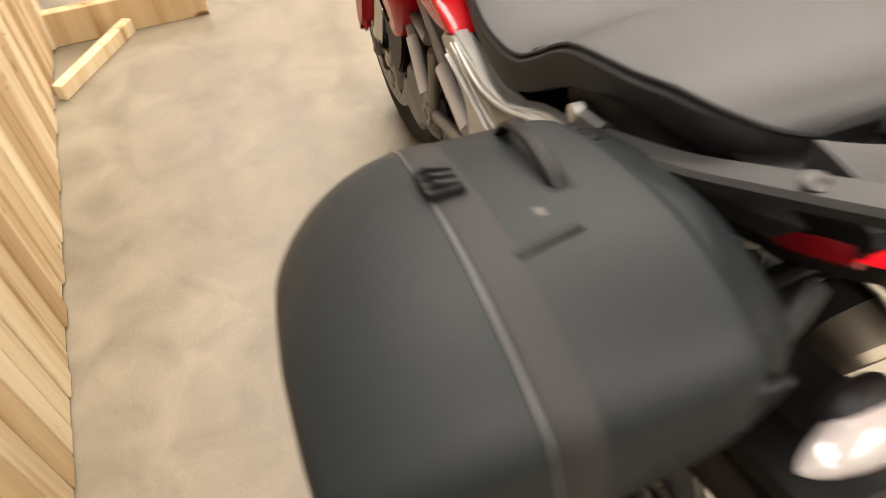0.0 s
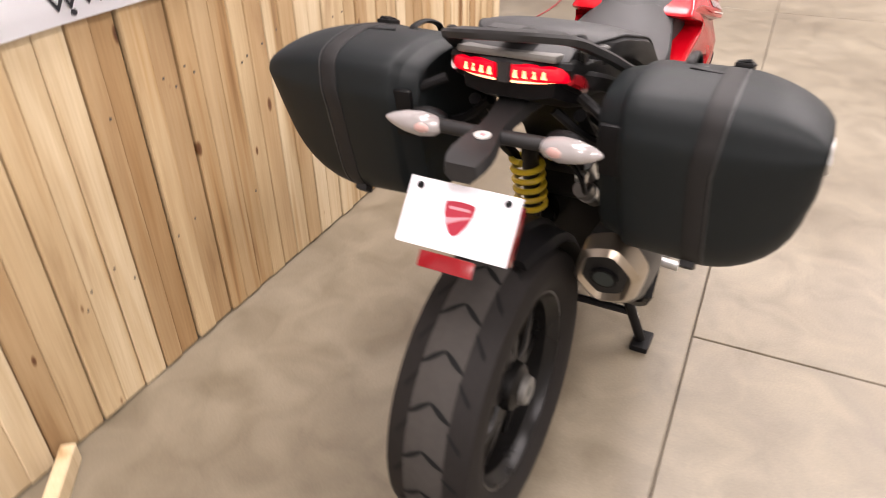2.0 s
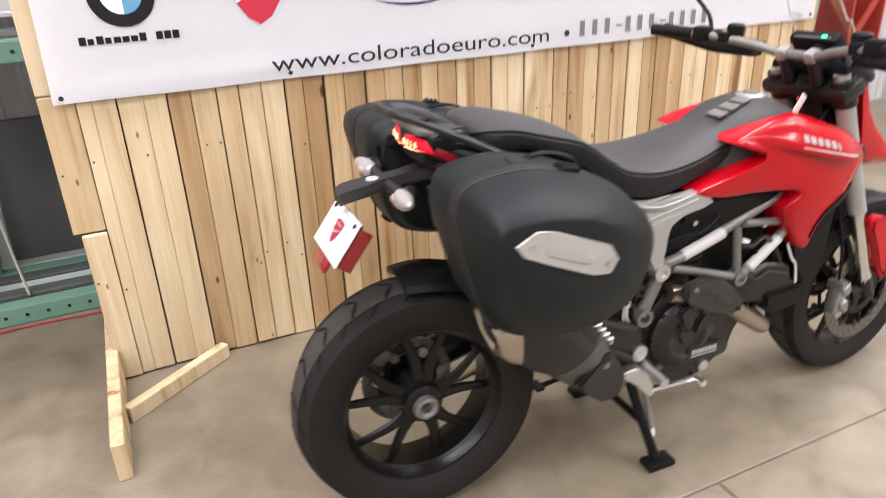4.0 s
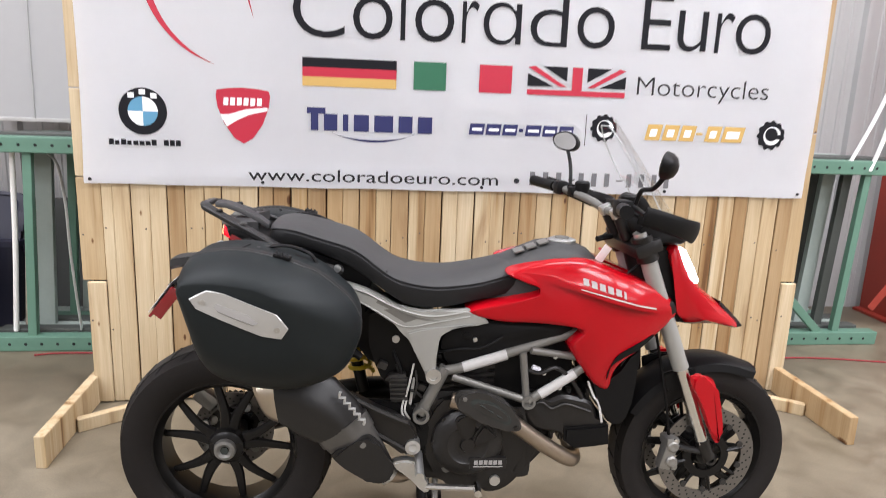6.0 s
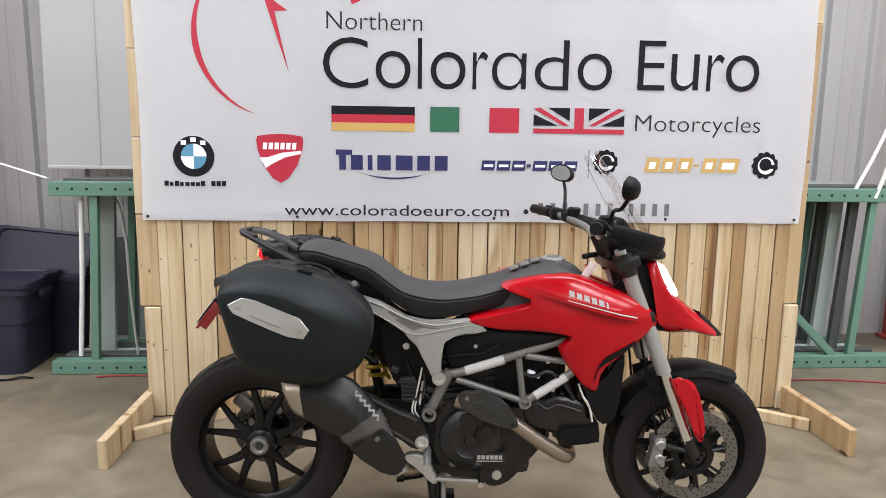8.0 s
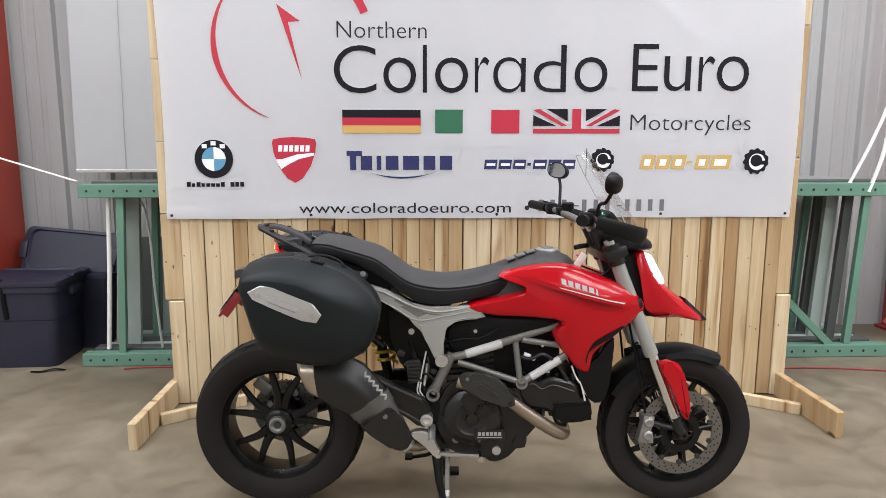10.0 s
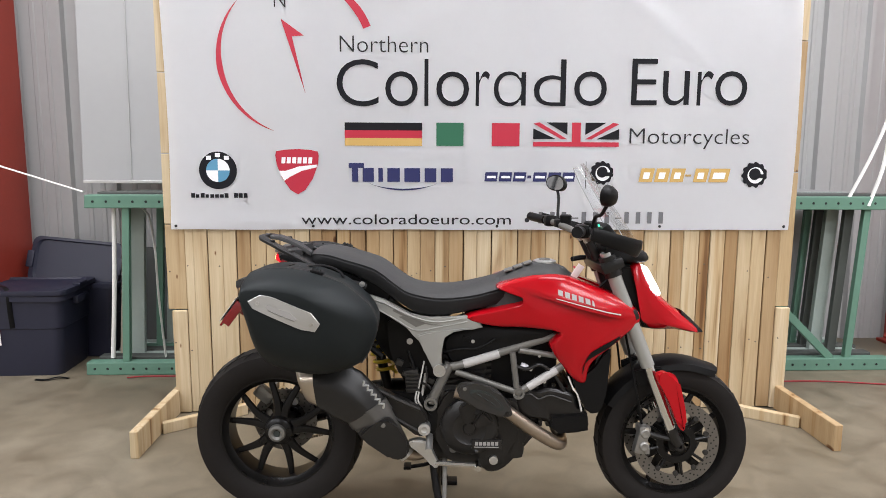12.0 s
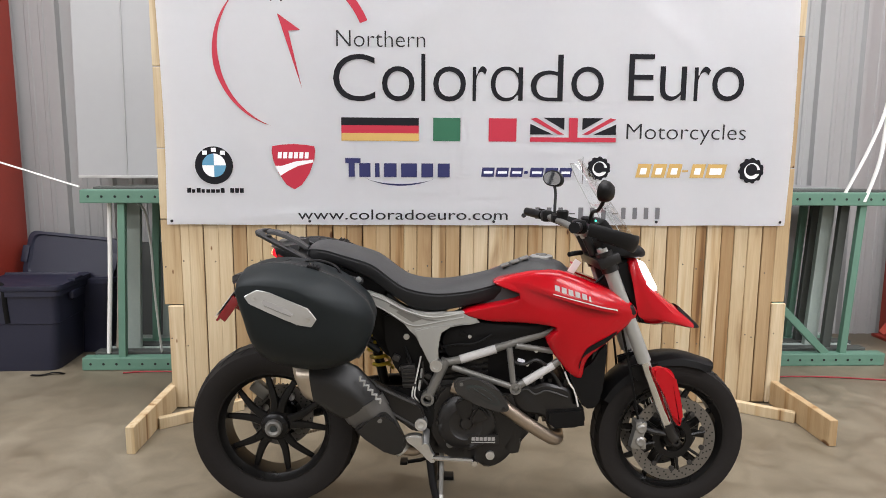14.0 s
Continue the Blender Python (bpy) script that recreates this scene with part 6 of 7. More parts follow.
PLATE = Matrix(((0, pn.x, pd.x, pc.x), (-1, pn.y, pd.y, pc.y), (0, pn.z, pd.z, pc.z), (0, 0, 0, 1)))
pl = part("number_plate", box(0.193, 0.0015, 0.108, (0, 0, 0), 0.0006), WHITE, bike, "blank white dealer plate with red crest", False, PLATE)
part("plate_backing", box(0.17, 0.008, 0.10, (0, -0.008, 0), 0.002), BLACK, pl, "", False, PLATE)
sp, sw = shield(0.0, -0.028, 0.028, 0.026, None, 0)
sw = [(-0.021, 0.000), (-0.010, 0.001), (0.022, 0.008), (0.022, 0.005), (0.004, -0.001), (-0.016, -0.011)]
for nm, pts, mt, off in (("crest", sp, CREST, 0.0016), ("crest_sweep", sw, CRESTPALE, 0.0022)):
    bm = bmesh.new()
    f = bm.faces.new([bm.verts.new((p[0], off, p[1])) for p in pts])
    bmesh.ops.triangulate(bm, faces=[f])
    part(nm, bm, mt, pl, "", False, PLATE)
part("crest_bar", box(0.036, 0.001, 0.0045, (0, 0.0022, 0.0165)), CRESTPALE, pl, "", False, PLATE)
for s in (-1, 1):
    part("plate_bolt", lathe([(0.0058, 0), (0.0058, 0.003), (0, 0.0035)], (s * 0.076, 0.001, 0.041), "Y", 14), BLACK, pl, "", True, PLATE)
part("lower_reflector", box(0.095, 0.008, 0.027, (-0.002, -0.006, -0.072), 0.002), REFLECT, pl, "red reflector under the plate", True, PLATE)
part("side_reflector", box(0.010, 0.032, 0.095, (0.0885, -0.022, -0.004), 0.002), REFLECT, pl, "red side reflector", True, PLATE)
part("side_reflector", box(0.010, 0.032, 0.095, (-0.0885, -0.022, -0.004), 0.002), REFLECT, pl, "red side reflector", True, PLATE)

fixed("rear_reservoir", tube([(0.22, -0.085, 0.74), (0.27, -0.085, 0.69)], 0.022, 14), ALU, None, "small metal reservoir")
fixed("mount_bolt", lathe([(0.012, -0.105), (0.012, -0.085), (0.006, -0.083), (0, -0.085)], (0.184, 0, 0.722), "Y", 12), ALU)
fixed("shock_reservoir", tube([(0.262, -0.075, 0.655), (0.335, -0.085, 0.600)], 0.020, 14), FRAMEGREY, None, "grey shock reservoir")
fixed("reservoir_clamp", tube([(0.288, -0.078, 0.636), (0.300, -0.080, 0.627)], 0.0225, 14), ALU)
fixed("wiring", tube([(0.13, -0.07, 0.80), (0.16, -0.10, 0.73), (0.20, -0.10, 0.68), (0.27, -0.09, 0.66)], 0.005, 6, smooth=4), BLACK)
fixed("wiring", tube([(0.14, -0.05, 0.81), (0.18, -0.08, 0.76), (0.24, -0.09, 0.70), (0.30, -0.10, 0.69)], 0.006, 6, smooth=4), ENGINE)
fixed("mount_bolt", ellipsoid((0.17, -0.075, 0.76), (0.013, 0.013, 0.013), n=10), CHROME)
fixed("subframe_tube", tube([(0.12, -0.10, 0.87), (0.25, -0.11, 0.74), (0.40, -0.115, 0.62)], 0.012, 8, smooth=3), BLACK)
fixed("subframe_tube", tube([(0.12, 0.10, 0.87), (0.25, 0.11, 0.74), (0.40, 0.115, 0.62)], 0.012, 8, smooth=3), BLACK)
fixed("inner_mudguard", pillow([(0.16, 0.89), (0.36, 0.83), (0.50, 0.72), (0.50, 0.60), (0.42, 0.60), (0.33, 0.74), (0.20, 0.84)],
                               [(-0.085, 0.95, 0.95, 0, 0), (-0.08, 1, 1, 0, 0), (0.08, 1, 1, 0, 0), (0.085, 0.95, 0.95, 0, 0)], 3), BLACK, None, "black inner mudguard")
fixed("wiring", tube([(0.20, -0.09, 0.84), (0.26, -0.12, 0.78), (0.30, -0.11, 0.70), (0.38, -0.12, 0.66)], 0.006, 6, smooth=4), ENGINE)

# hard panniers
CASE = [(-0.013, 0.877), (-0.012, 0.918), (-0.001, 0.952), (0.035, 0.969), (0.116, 0.976), (0.204, 0.960), (0.264, 0.939), (0.304, 0.921), (0.351, 0.883), (0.390, 0.841), (0.407, 0.781),
        (0.374, 0.693), (0.325, 0.654), (0.252, 0.632), (0.165, 0.635), (0.078, 0.659), (0.037, 0.699), (0.014, 0.767)]
CASE_AT, LID_AT, SEAM_Y = (0.19, 0.81), (0.032, 0.911), 0.342


def lid_depth(x, z):
    """How far the outer face stands off the seam."""
    return 0.144 + 0.03 * max(0.0, z - 0.86) + 0.211 * max(0.0, 0.80 - z) - 0.076 * max(0.0, x - 0.12) - 0.058 * max(0.0, 0.05 - x)


def inside(x, z, outline):
    hit = False
    for a, b in zip(outline, outline[1:] + outline[:1]):
        if (a[1] > z) != (b[1] > z) and x < a[0] + (b[0] - a[0]) * (z - a[1]) / (b[1] - a[1]):
            hit = not hit
    return hit


def lid_face(x, z):
    """Distance of the lid's skin from the bike's middle plane at a point of the side view."""
    outline, lo, hi = spline(CASE, 5, True), 0.0, 1.0
    for _ in range(14):
        k = (lo + hi) / 2
        if inside(x, z, [(LID_AT[0] + (p[0] - LID_AT[0]) * (0.488 + 0.512 * k), LID_AT[1] + (p[1] - LID_AT[1]) * (0.213 + 0.787 * k)) for p in outline]):
            hi = k
        else:
            lo = k
    g = math.sin(math.acos(min(1.0, hi ** (1 / 1.147)))) ** 1.147
    return SEAM_Y + lid_depth(x, z) * g - 0.042 * (z - 0.80)


def case_ring(sg, y, grow):
    """One outline of the case, square across, at a distance from the bike's middle."""
    bow = 0.13 if y > 0.30 else 0.0      # the seam bows out towards the top
    return [(CASE_AT[0] + (p[0] - CASE_AT[0]) * grow, sg * (y - 0.042 * (p[1] - 0.80) + bow * max(0.0, p[1] - 0.86)), CASE_AT[1] + (p[1] - CASE_AT[1]) * grow) for p in spline(CASE, 5, True)]


def lid_rings(sg):
    """The domed lid, from the seam out."""
    rings = []
    for f in (0.0, 0.05, 0.12, 0.2, 0.3, 0.4, 0.5, 0.6, 0.7, 0.79, 0.87, 0.94, 1.0):
        a = f * math.pi / 2
        k, g = max(0.0, math.cos(a)) ** 1.147, math.sin(a) ** 1.147
        kx, kz = 0.488 + 0.512 * k, 0.213 + 0.787 * k
        ring = []
        for p in spline(CASE, 5, True):
            x, z = LID_AT[0] + (p[0] - LID_AT[0]) * kx, LID_AT[1] + (p[1] - LID_AT[1]) * kz
            ring.append((x, sg * (SEAM_Y + lid_depth(x, z) * g - 0.042 * (z - 0.80)), z))
        rings.append(ring)
    return rings


def pannier(sg):
    body = ring_loft([case_ring(sg, y, g) for y, g in ((0.165, 0.84), (0.170, 0.87), (0.196, 0.905), (0.201, 0.92), (0.207, 0.965), (0.214, 0.978), (0.232, 0.984), (0.306, 0.996), (0.311, 0.990), (0.315, 0.990))])
    case = fixed("pannier", body, CASEBLACK, None, "black textured hard pannier with silver handle plate")
    fixed("lid", ring_loft(lid_rings(sg)), CASEBLACK, case)
    fixed("seam_band", ring_loft([case_ring(sg, y, g) for y, g in ((0.308, 0.97), (0.309, 0.999), (0.312, 1.004), (0.336, 1.004), (0.339, 1.0), (0.340, 0.97))]), CASESEAM, case, "dark rubbery seam band")
    fixed("seam_bead", ring_loft([case_ring(sg, y, g) for y, g in ((0.3405, 0.98), (0.341, 1.006), (0.3425, 1.007), (0.344, 1.005), (0.345, 0.98))]), BEADGREY, case, "thin grey lid bead")
    def tilted(name, bm, mat, parent, label=""):
        for v in bm.verts:
            v.co.y = sg * (lid_face(v.co.x, v.co.z) + abs(v.co.y))
        return fixed(name, bm, mat, parent, label)
    if sg < 0:
        hexa = [(0.032, 0.894), (0.050, 0.904), (0.070, 0.914), (0.090, 0.911), (0.110, 0.906), (0.150, 0.8885), (0.190, 0.871), (0.222, 0.857), (0.234, 0.840), (0.246, 0.822), (0.238, 0.809), (0.230, 0.797),
                (0.210, 0.801), (0.190, 0.805), (0.150, 0.8236), (0.100, 0.8468), (0.046, 0.872), (0.038, 0.884)]
        rings = [[(0.14 + (x - 0.14) * g, y, 0.855 + (z - 0.855) * g) for x, z in hexa] for y, g in ((0.0, 1.0), (0.0015, 1.0), (0.0038, 0.97), (0.0038, 0.5), (0.0038, 0.08))]
        plate = tilted("handle_plate", ring_loft(rings), HANDLESIL, case, "silver pannier handle plate")
        slot = [(0.092, 0.884), (0.126, 0.871), (0.160, 0.858), (0.182, 0.838), (0.172, 0.834), (0.133, 0.850), (0.094, 0.867), (0.086, 0.877)]
        tilted("handle_inset", ring_loft([[(x, y, z) for x, z in slot] for y in (0.0039, 0.0048)]), BADGEGREY, plate)
        tilted("inset_lip", tube([(0.094, 0.0048, 0.867), (0.133, 0.0048, 0.850), (0.172, 0.0048, 0.834)], 0.0014, 6), FRAMEGREY, plate)
        for x, z in ((0.062, 0.888), (0.222, 0.821)):
            tilted("handle_screw", lathe([(0.0065, 0.0038), (0.0065, 0.0055), (0.003, 0.0055), (0.003, 0.0048), (0, 0.0048)], (x, 0, z), "Y", 12), ALU, plate)
    # latch, carry handle and lock on top; a tab under the seam
    lt = fixed("latch", box(0.042, 0.030, 0.011, (0.215, sg * 0.337, 0.960), 0.003, m=pose(0, 0, 0, 0, 14, 0)), BLACK, case, "black lid latch")
    for k in (-0.012, 0.0, 0.012):
        fixed("latch_rib", tube([(0.213 + k, sg * 0.325, 0.966 - 0.25 * k), (0.215 + k, sg * 0.343, 0.969 - 0.25 * k), (0.215 + k, sg * 0.352, 0.961 - 0.25 * k)], 0.0026, 6), BLACK, lt)
    fixed("carry_handle", tube([(0.290, sg * 0.255, 0.924), (0.272, sg * 0.255, 0.950), (0.225, sg * 0.257, 0.968), (0.180, sg * 0.258, 0.968), (0.168, sg * 0.258, 0.960)], 0.008, 8, smooth=4, flat=0.55), BLACK, case, "black strap handle")
    fixed("handle_foot", box(0.020, 0.024, 0.010, (0.166, sg * 0.258, 0.962), 0.003), BLACK, case)
    fixed("lock_slot", box(0.008, 0.056, 0.006, (0.120, sg * 0.294, 0.9735), 0.0015, m=pose(0, 0, 0, 0, 0, sg * 12)), BLACK, case)
    fixed("lock_cap", box(0.010, 0.008, 0.003, (0.150, sg * 0.285, 0.9697), 0.001), GUNMETAL, case)
    fixed("seam_tab", box(0.030, 0.026, 0.016, (0.062, sg * 0.324, 0.664), 0.005, m=pose(0, 0, 0, 0, 38, 0)), CASESEAM, case)
    for x, z in ((0.285, 0.925), (0.255, 0.938)):
        fixed("hinge", box(0.024, 0.022, 0.014, (x, sg * 0.190, z - 0.016), 0.003, m=pose(0, 0, 0, 0, 25, 0)), BLACK, case)
    # moulded pocket at the rear of the inner shell
    fixed("mount_pocket", box(0.012, 0.050, 0.090, (0.010, sg * 0.192, 0.868), 0.005, m=pose(0, 0, 0, 0, -8, 0)), BLACK, case)


pannier(-1)
pannier(1)

# front end, turned with the fork
for sg in (-1, 1):
    y = sg * 0.098
    fk = turned("fork_tube", tube([(1.207, y, 0.925), (1.227, y, 0.874), (1.345, y, 0.585)], 0.0245, 18), SILVER, None, "satin grey upper fork tube")
    turned("fork_slider", tube([(1.340, y, 0.60), (1.4395, y, 0.345)], 0.0205, 16), CHROME, fk)
    turned("fork_clamp", tube([(1.184, y, 0.982), (1.212, y, 0.912)], 0.031, 16), ENGINE, fk)
    turned("fork_cap", tube([(1.179, y, 0.994), (1.184, y, 0.981)], 0.021, 16), ALU, fk)
    turned("fork_foot", tube([(1.437, y, 0.355), (1.452, y, 0.315), (1.468, y, 0.292)], [0.022, 0.019], 12), ENGINE, fk)
    turned("caliper_mount", tube([(1.455, y, 0.31), (1.40, y * 0.95, 0.32), (1.345, y * 0.9, 0.335)], 0.011, 8), ENGINE, fk)
    cl = turned("brake_caliper", join(box(0.042, 0.038, 0.108, (1.333, sg * 0.092, 0.312), 0.012, m=pose(0, 0, 0, 0, 14, 0)), box(0.024, 0.055, 0.030, (1.330, sg * 0.088, 0.350), 0.007), box(0.020, 0.055, 0.026, (1.348, sg * 0.090, 0.275), 0.006)), CALIPER, None, "bare alloy brake caliper")
    for cx_, cz_ in ((1.340, 0.338), (1.338, 0.290)):
        turned("piston_housing", lathe([(0.018, sg * 0.100), (0.018, sg * 0.116), (0.013, sg * 0.120), (0.006, sg * 0.120), (0, sg * 0.117)], (cx_, 0, cz_), "Y", 16), CALIPER, cl)
    turned("caliper_bolt", lathe([(0.008, sg * 0.108), (0.008, sg * 0.116), (0, sg * 0.117)], (1.345, 0, 0.355), "Y", 10), CHROME, cl)
    gd = turned("fork_guard", slab([(1.362, 0.558), (1.385, 0.572), (1.432, 0.560), (1.455, 0.507), (1.475, 0.417), (1.476, 0.358), (1.452, 0.372), (1.409, 0.470)], sg * 0.112, sg * 0.142, 0.012, 3, 3), RED, None, "red fork guard")
    turned("brake_hose", tube([(1.335, sg * 0.088, 0.36), (1.31, sg * 0.095, 0.48), (1.285, sg * 0.075, 0.62), (1.25, sg * 0.06, 0.78), (1.20, sg * 0.05, 0.92)], 0.0045, 8, smooth=5), BLACK)
turned("front_mudguard", ring_loft([[(FC[0] + (r0 + dr) * math.cos(a), yy * wdt, FC[2] + (r0 + dr) * math.sin(a)) for yy, dr in
       ((-0.072, -0.030), (-0.066, -0.008), (-0.045, 0.004), (0, 0.008), (0.045, 0.004), (0.066, -0.008), (0.072, -0.030), (0.066, -0.030), (0.060, -0.010), (0, 0.003), (-0.060, -0.010), (-0.066, -0.030))]
       for a, r0, wdt in [(radians(61 + 6.4 * i), 0.305 + (0.006 if i == 0 else 0), 0.85 if i == 0 else 1.0) for i in range(15)]]), BLACK, None, "black front mudguard")
both(turned, "mudguard_stay", slab([(1.30, 0.56), (1.40, 0.575), (1.40, 0.53), (1.33, 0.50)], -0.082, -0.068, 0.004, 2), BLACK)
turned("triple_clamp", join(box(0.085, 0.265, 0.042, (1.199, 0, 0.950), 0.014, m=pose(0, 0, 0, 0, -22, 0)), box(0.08, 0.25, 0.040, (1.262, 0, 0.765), 0.012, m=pose(0, 0, 0, 0, -22, 0))), ENGINE, None, "black fork clamps")
turned("steering_stem", tube([(1.185, 0, 0.98), (1.262, 0, 0.765)], 0.030, 14), ENGINE)
BAR = [(1.005, 0.405, 1.090), (1.055, 0.26, 1.080), (1.105, 0.13, 1.058), (1.125, 0.06, 1.040), (1.128, 0, 1.038)]
bar = turned("handlebar", tube(BAR + [(x, -y, z) for x, y, z in reversed(BAR[:-1])], 0.0125, 12, smooth=4), FRAMEGREY, None, "grey tapered handlebar")
both(turned, "bar_riser", tube([(1.128, -0.045, 1.04), (1.165, -0.045, 0.965)], 0.017, 12), ENGINE, bar)
both(turned, "riser_clamp", box(0.034, 0.030, 0.030, (1.127, -0.045, 1.040), 0.006, m=pose(0, 0, 0, 0, -25, 0)), ALU, bar)
for sg in (-1, 1):
    turned("grip", tube([(1.000, sg * 0.415, 1.0905), (1.04, sg * 0.295, 1.083)], 0.0175, 14), BLACK, bar, "black rubber grip")
    turned("switchgear", join(box(0.040, 0.050, 0.045, (1.052, sg * 0.265, 1.082), 0.010), box(0.03, 0.05, 0.03, (1.075, sg * 0.21, 1.075), 0.008)), BLACK, bar)
    turned("lever", tube([(1.085, sg * 0.235, 1.085), (1.075, sg * 0.30, 1.085), (1.052, sg * 0.40, 1.083)], [0.009, 0.005], 8, smooth=3), BLACK, bar, "black lever")
    turned("brake_reservoir", lathe([(0.022, 0), (0.024, 0.03), (0.018, 0.036), (0, 0.036)], (1.10, sg * 0.19, 1.075), "Z", 16), BLACK, bar)
    path = spline([(1.045, sg * 0.418, 1.086, 0.030), (1.090, sg * 0.416, 1.074, 0.034), (1.145, sg * 0.405, 1.056, 0.042), (1.203, sg * 0.362, 1.036, 0.058), (1.228, sg * 0.295, 1.030, 0.058),
                   (1.214, sg * 0.215, 1.030, 0.045), (1.155, sg * 0.140, 1.042, 0.030)], 4)
    turned("hand_guard", tube([q[:3] for q in path], [0.075 * q[3] + 0.0035 for q in path], 14, flat=3.6), BLACK, None, "black wraparound hand guard")
    mx, mz = (1.108, 1.224) if sg > 0 else (1.096, 1.196)
    mr = turned("mirror_stem", tube([(1.085, sg * 0.265, 1.09), (1.090, sg * 0.285, 1.13), (mx - 0.004, sg * 0.345, mz - 0.055), (mx, sg * 0.388, mz - 0.025)], 0.006, 8, smooth=4), BLACK, None, "black mirror stem")
    tilt = Matrix.Translation((mx, sg * 0.405, mz)) @ pose(0, 0, 0, sg * -14, 10, sg * 33) @ Matrix(((0, 1, 0, 0), (sg, 0, 0, 0), (0, 0, 1, 0), (0, 0, 0, 1)))
    leaf = [(-0.050, -0.030), (-0.020, -0.036), (0.030, -0.016), (0.052, 0.012), (0.044, 0.036), (0.004, 0.041), (-0.036, 0.024), (-0.056, -0.006)]
    shell = pillow(leaf, [(-0.012, 0.94, 0.93, 0, 0), (-0.010, 1, 1, 0, 0), (0.004, 0.96, 0.95, 0, 0), (0.016, 0.74, 0.70, 0, 0), (0.022, 0.35, 0.30, 0, 0)], 3)
    shell.transform(tilt)
    turned("mirror_shell", shell, BLACK, mr, "black mirror shell")
    glass = pillow(leaf, [(-0.0135, 0.86, 0.84, 0, 0), (-0.0115, 0.86, 0.84, 0, 0)], 3)
    glass.transform(tilt)
    turned("mirror_face", glass, MIRROR, mr, "mirror glass")
dash = turned("instrument", join(box(0.035, 0.145, 0.085, (1.208, 0, 1.052), 0.012, m=pose(0, 0, 0, 0, -38, 0)), box(0.07, 0.10, 0.06, (1.225, 0, 1.0), 0.015)), BLACK, None, "black instrument pod")
turned("screen", box(0.004, 0.11, 0.055, (1.190, 0, 1.060), 0.002, m=pose(0, 0, 0, 0, -38, 0)), FRAMEGREY, dash)
turned("indicator", box(0.005, 0.012, 0.006, (1.168, -0.04, 1.085)), DASHLED, dash, "lit green indicator")
turned("windscreen_base", pillow([(1.18, 1.015), (1.225, 1.045), (1.285, 1.020), (1.343, 0.985), (1.340, 0.955), (1.25, 0.955), (1.19, 0.972)],
                                [(-0.115, 0.55, 0.6, -0.04, 0), (-0.10, 0.8, 0.85, -0.02, 0), (-0.05, 1, 1, 0, 0), (0.05, 1, 1, 0, 0), (0.10, 0.8, 0.85, -0.02, 0), (0.115, 0.55, 0.6, -0.04, 0)], 3), BLACK, None, "black nose cowl")
bm = bmesh.new()
gl = []
for i in range(15):
    u = i / 14
    x0, z0 = 1.338 - 0.130 * u - 0.090 * u * u, 1.000 + 0.19 * u + 0.118 * u * u
    w = 0.105 * (1 - 0.35 * u) * (1 - max(0, (u - 0.75) / 0.25) ** 3 * 0.55)
    gl.append([bm.verts.new((x0 - (0.075 - 0.045 * u) * (v / 6) ** 2, w * v / 6, z0 - 0.02 * (v / 6) ** 2 * (u > 0.5))) for v in range(-6, 7)])
for a, b in zip(gl, gl[1:]):
    for k in range(12):
        bm.faces.new((a[k], a[k + 1], b[k + 1], b[k]))
bmesh.ops.solidify(bm, geom=bm.faces[:], thickness=0.003)
ws = turned("windscreen", bm, GLASS, None, "clear curved touring windscreen")
ws.visible_shadow = False
rim_pts = []
for side in (-1, 1):
    run = []
    for i in range(15):
        u = i / 14
        w = 0.105 * (1 - 0.35 * u) * (1 - max(0, (u - 0.75) / 0.25) ** 3 * 0.55)
        run.append((1.338 - 0.130 * u - 0.090 * u * u - (0.075 - 0.045 * u), side * w, 1.000 + 0.19 * u + 0.118 * u * u - 0.02 * (u > 0.5)))
    rim_pts += run if side < 0 else run[::-1]
# edge glow of the screen drawn as a pale line
turned("screen_edge", tube(rim_pts, 0.0017, 6), SCREENEDGE, ws)
beak = turned("front_beak", pillow([(1.278, 0.950), (1.316, 0.962), (1.350, 0.90), (1.372, 0.868), (1.425, 0.812), (1.512, 0.744), (1.560, 0.694), (1.467, 0.708), (1.372, 0.710), (1.345, 0.755), (1.31, 0.86)],
             [(-0.098, 0.45, 0.75, -0.06, 0.01), (-0.090, 0.70, 0.85, -0.035, 0.006), (-0.060, 0.92, 0.97, -0.012, 0), (-0.02, 1, 1, 0, 0), (0.02, 1, 1, 0, 0), (0.060, 0.92, 0.97, -0.012, 0), (0.090, 0.70, 0.85, -0.035, 0.006), (0.098, 0.45, 0.75, -0.06, 0.01)], 3), RED, None, "red pointed front beak")
turned("beak_tip", pillow([(1.49, 0.772), (1.555, 0.712), (1.572, 0.690), (1.54, 0.700), (1.51, 0.742)], [(-0.045, 0.8, 0.9, -0.02, 0), (-0.025, 1, 1, 0, 0), (0.025, 1, 1, 0, 0), (0.045, 0.8, 0.9, -0.02, 0)], 2), BLACK, beak)
turned("headlight_lens", pillow([(1.330, 0.938), (1.345, 0.935), (1.366, 0.900), (1.392, 0.853), (1.396, 0.838), (1.386, 0.838), (1.350, 0.900)],
                                [(-0.066, 0.7, 0.9, -0.012, 0), (-0.054, 1, 1, 0, 0), (0.054, 1, 1, 0, 0), (0.066, 0.7, 0.9, -0.012, 0)], 2), HEADLED, beak, "lit white headlight")
turned("nose_inner", slab([(1.215, 0.945), (1.30, 0.95), (1.315, 0.86), (1.352, 0.765), (1.368, 0.715), (1.33, 0.72), (1.275, 0.84)], -0.082, 0.082, 0.01), BLACK, None, "black headlight bracket")
turned("key_tag", join(box(0.027, 0.003, 0.052, (1.092, -0.055, 0.922), 0.001, m=pose(0, 0, 0, 8, 32, 12))), TAG, None, "pinkish white key tag")
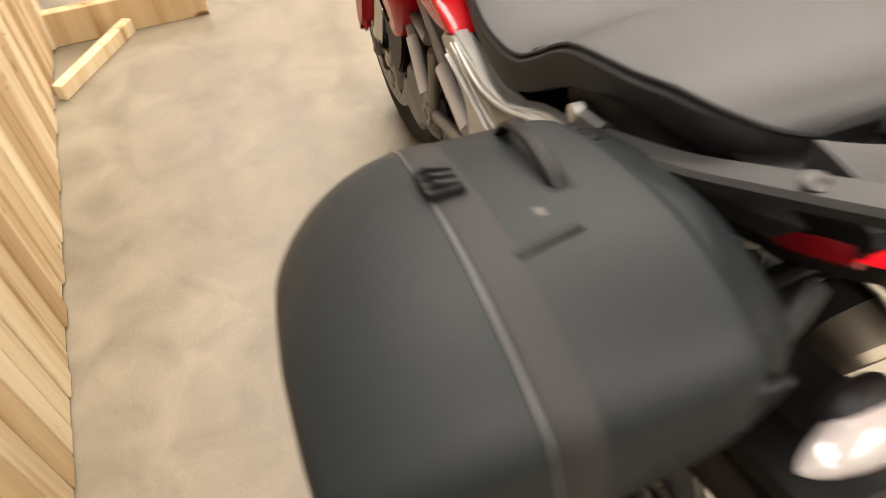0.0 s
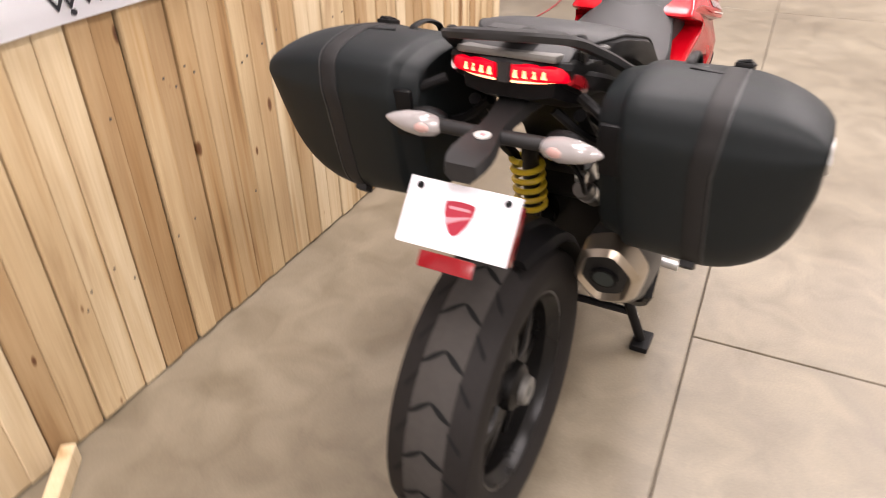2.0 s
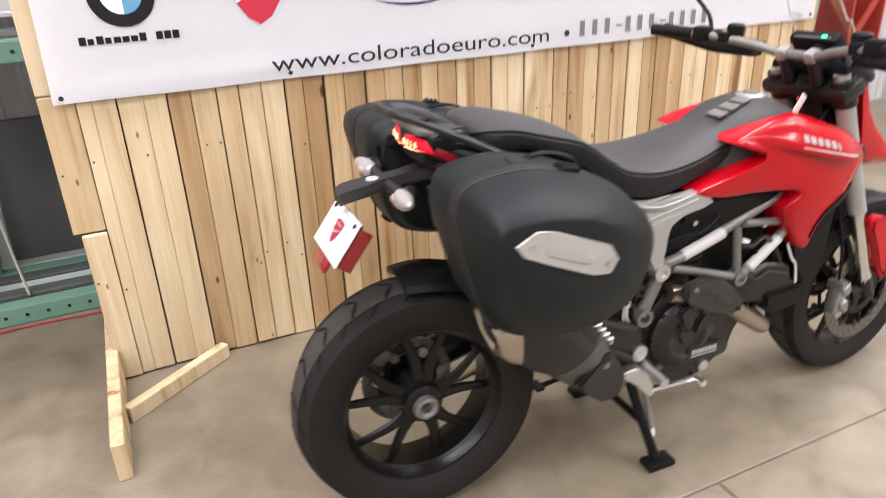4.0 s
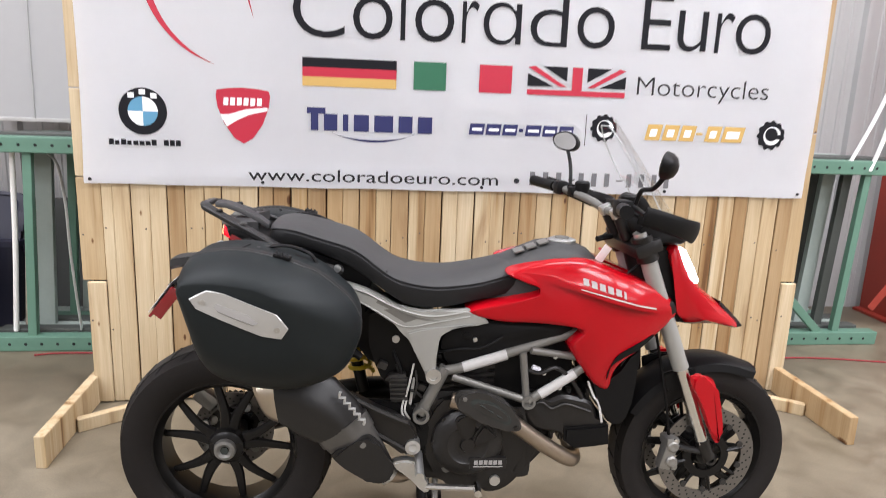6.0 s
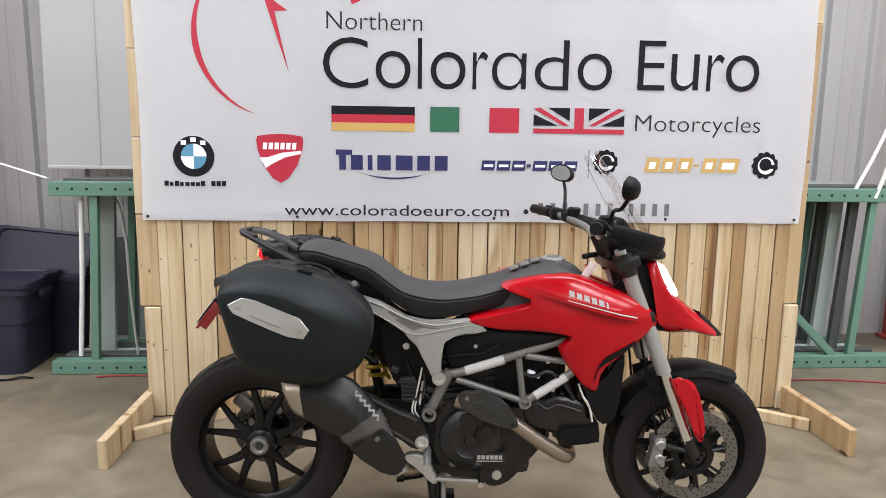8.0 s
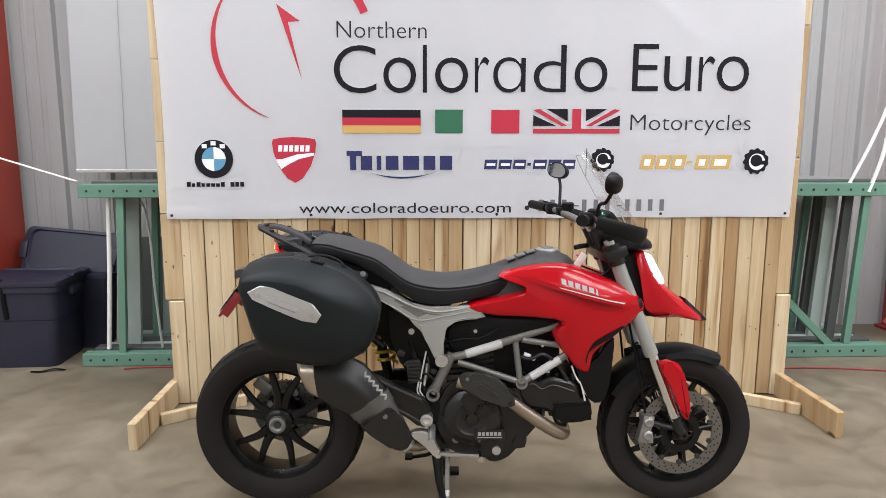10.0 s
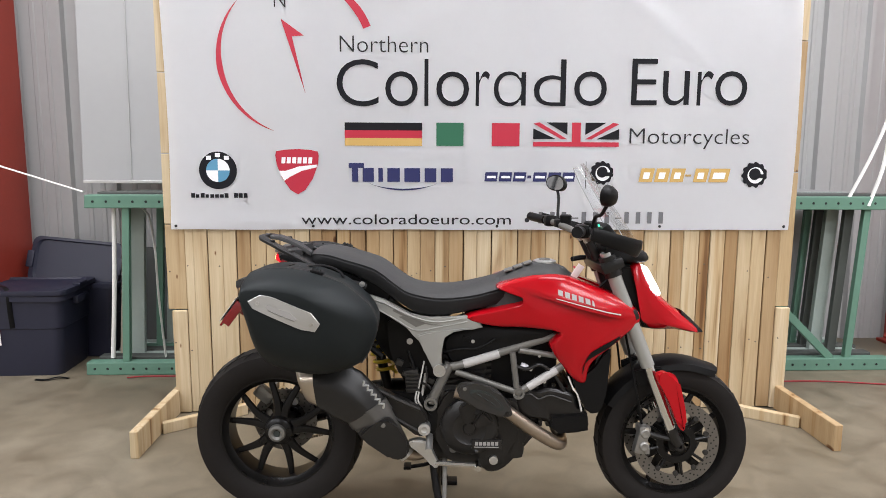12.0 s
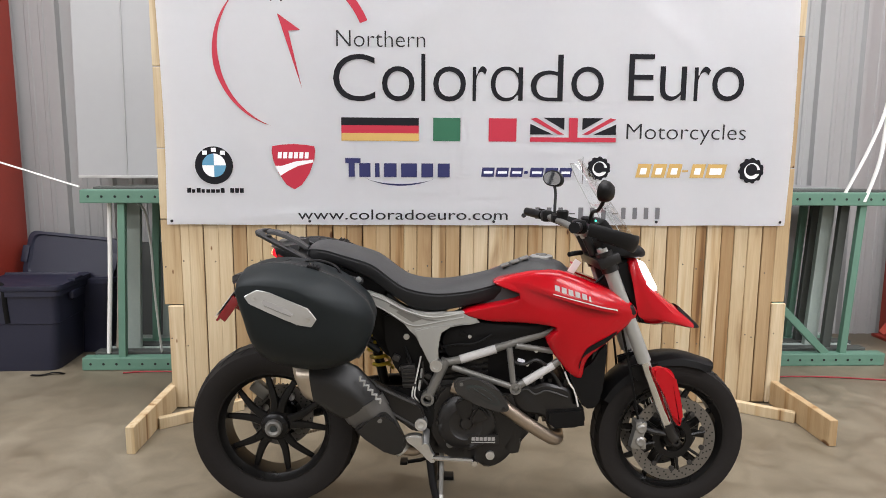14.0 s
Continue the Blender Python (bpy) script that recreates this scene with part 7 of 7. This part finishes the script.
turned("tag_band", box(0.0275, 0.0036, 0.006, (1.088, -0.0545, 0.932), m=pose(0, 0, 0, 8, 32, 12)), PRINT_RED)
turned("key", tube([(1.072, -0.052, 0.965), (1.095, -0.04, 0.968), (1.125, -0.02, 0.968)], 0.009, 8), BLACK, None, "black key fob")
for k in range(3):
    fixed("control_cable", tube([(1.12, -0.16 + 0.05 * k, 1.07), (1.22 + 0.02 * k, -0.10 + 0.03 * k, 1.0), (1.21, -0.06, 0.90), (1.12, -0.07, 0.83)], 0.0045, 6, smooth=5), BLACK)

# ---- loose straps and cords ----


def cord(name, label, pts, r, mat, flat=1.0):
    return tagged(link(name, tube(pts, r, 8, smooth=6, flat=flat), mat), label, "strap" if "strap" in name else "cord")


cord("packing_strap", "white plastic strap hanging from the rack frames", [(-1.115, 1.745, 1.0), (-1.075, 1.745, 0.94), (-1.052, 1.745, 0.75), (-1.046, 1.745, 0.5), (-1.032, 1.745, 0.25), (-1.02, 1.745, 0.09)], 0.016, WEBBING, 0.25)
cord("packing_strap", "white strap tied from the rack to the column", [(-1.42, 1.68, 1.10), (-1.75, 1.75, 1.19), (-2.02, 1.84, 1.26), (-2.10, 1.90, 1.30)], 0.012, WEBBING, 0.4)
cord("packing_strap", "white strap tied from the rack to the column", [(3.13, 1.68, 1.08), (3.28, 1.72, 1.35), (3.42, 1.80, 1.62), (3.55, 1.95, 2.0)], 0.014, WEBBING, 0.4)
cord("packing_strap", "white strap tied from the rack to the column", [(3.24, 1.66, 1.03), (3.34, 1.70, 1.28), (3.43, 1.80, 1.60), (3.56, 1.95, 2.02)], 0.014, WEBBING, 0.4)
cord("extension_cord", "red extension cord lying on the concrete floor", [(-1.2, 1.60, 0.006), (-0.9, 1.62, 0.006), (0.5, 1.5, 0.006), (2.3, 1.45, 0.006), (2.9, 1.45, 0.006), (3.4, 1.36, 0.006), (4.2, 1.25, 0.006), (5.5, 1.4, 0.006)], 0.0045, REDCORD)
cord("strap_end", "black strap end lying beside the tote", [(-1.72, 1.58, 0.004), (-1.66, 1.57, 0.006), (-1.60, 1.60, 0.012), (-1.54, 1.60, 0.004)], 0.012, BLACK, 0.2)
cord("luggage_strap", "black webbing strap hanging over the closed tote", [(-2.10, 1.78, 0.535), (-1.98, 1.72, 0.540), (-1.90, 1.66, 0.536), (-1.87, 1.632, 0.50), (-1.865, 1.630, 0.40), (-1.86, 1.634, 0.30)], 0.014, BLACK, 0.2)
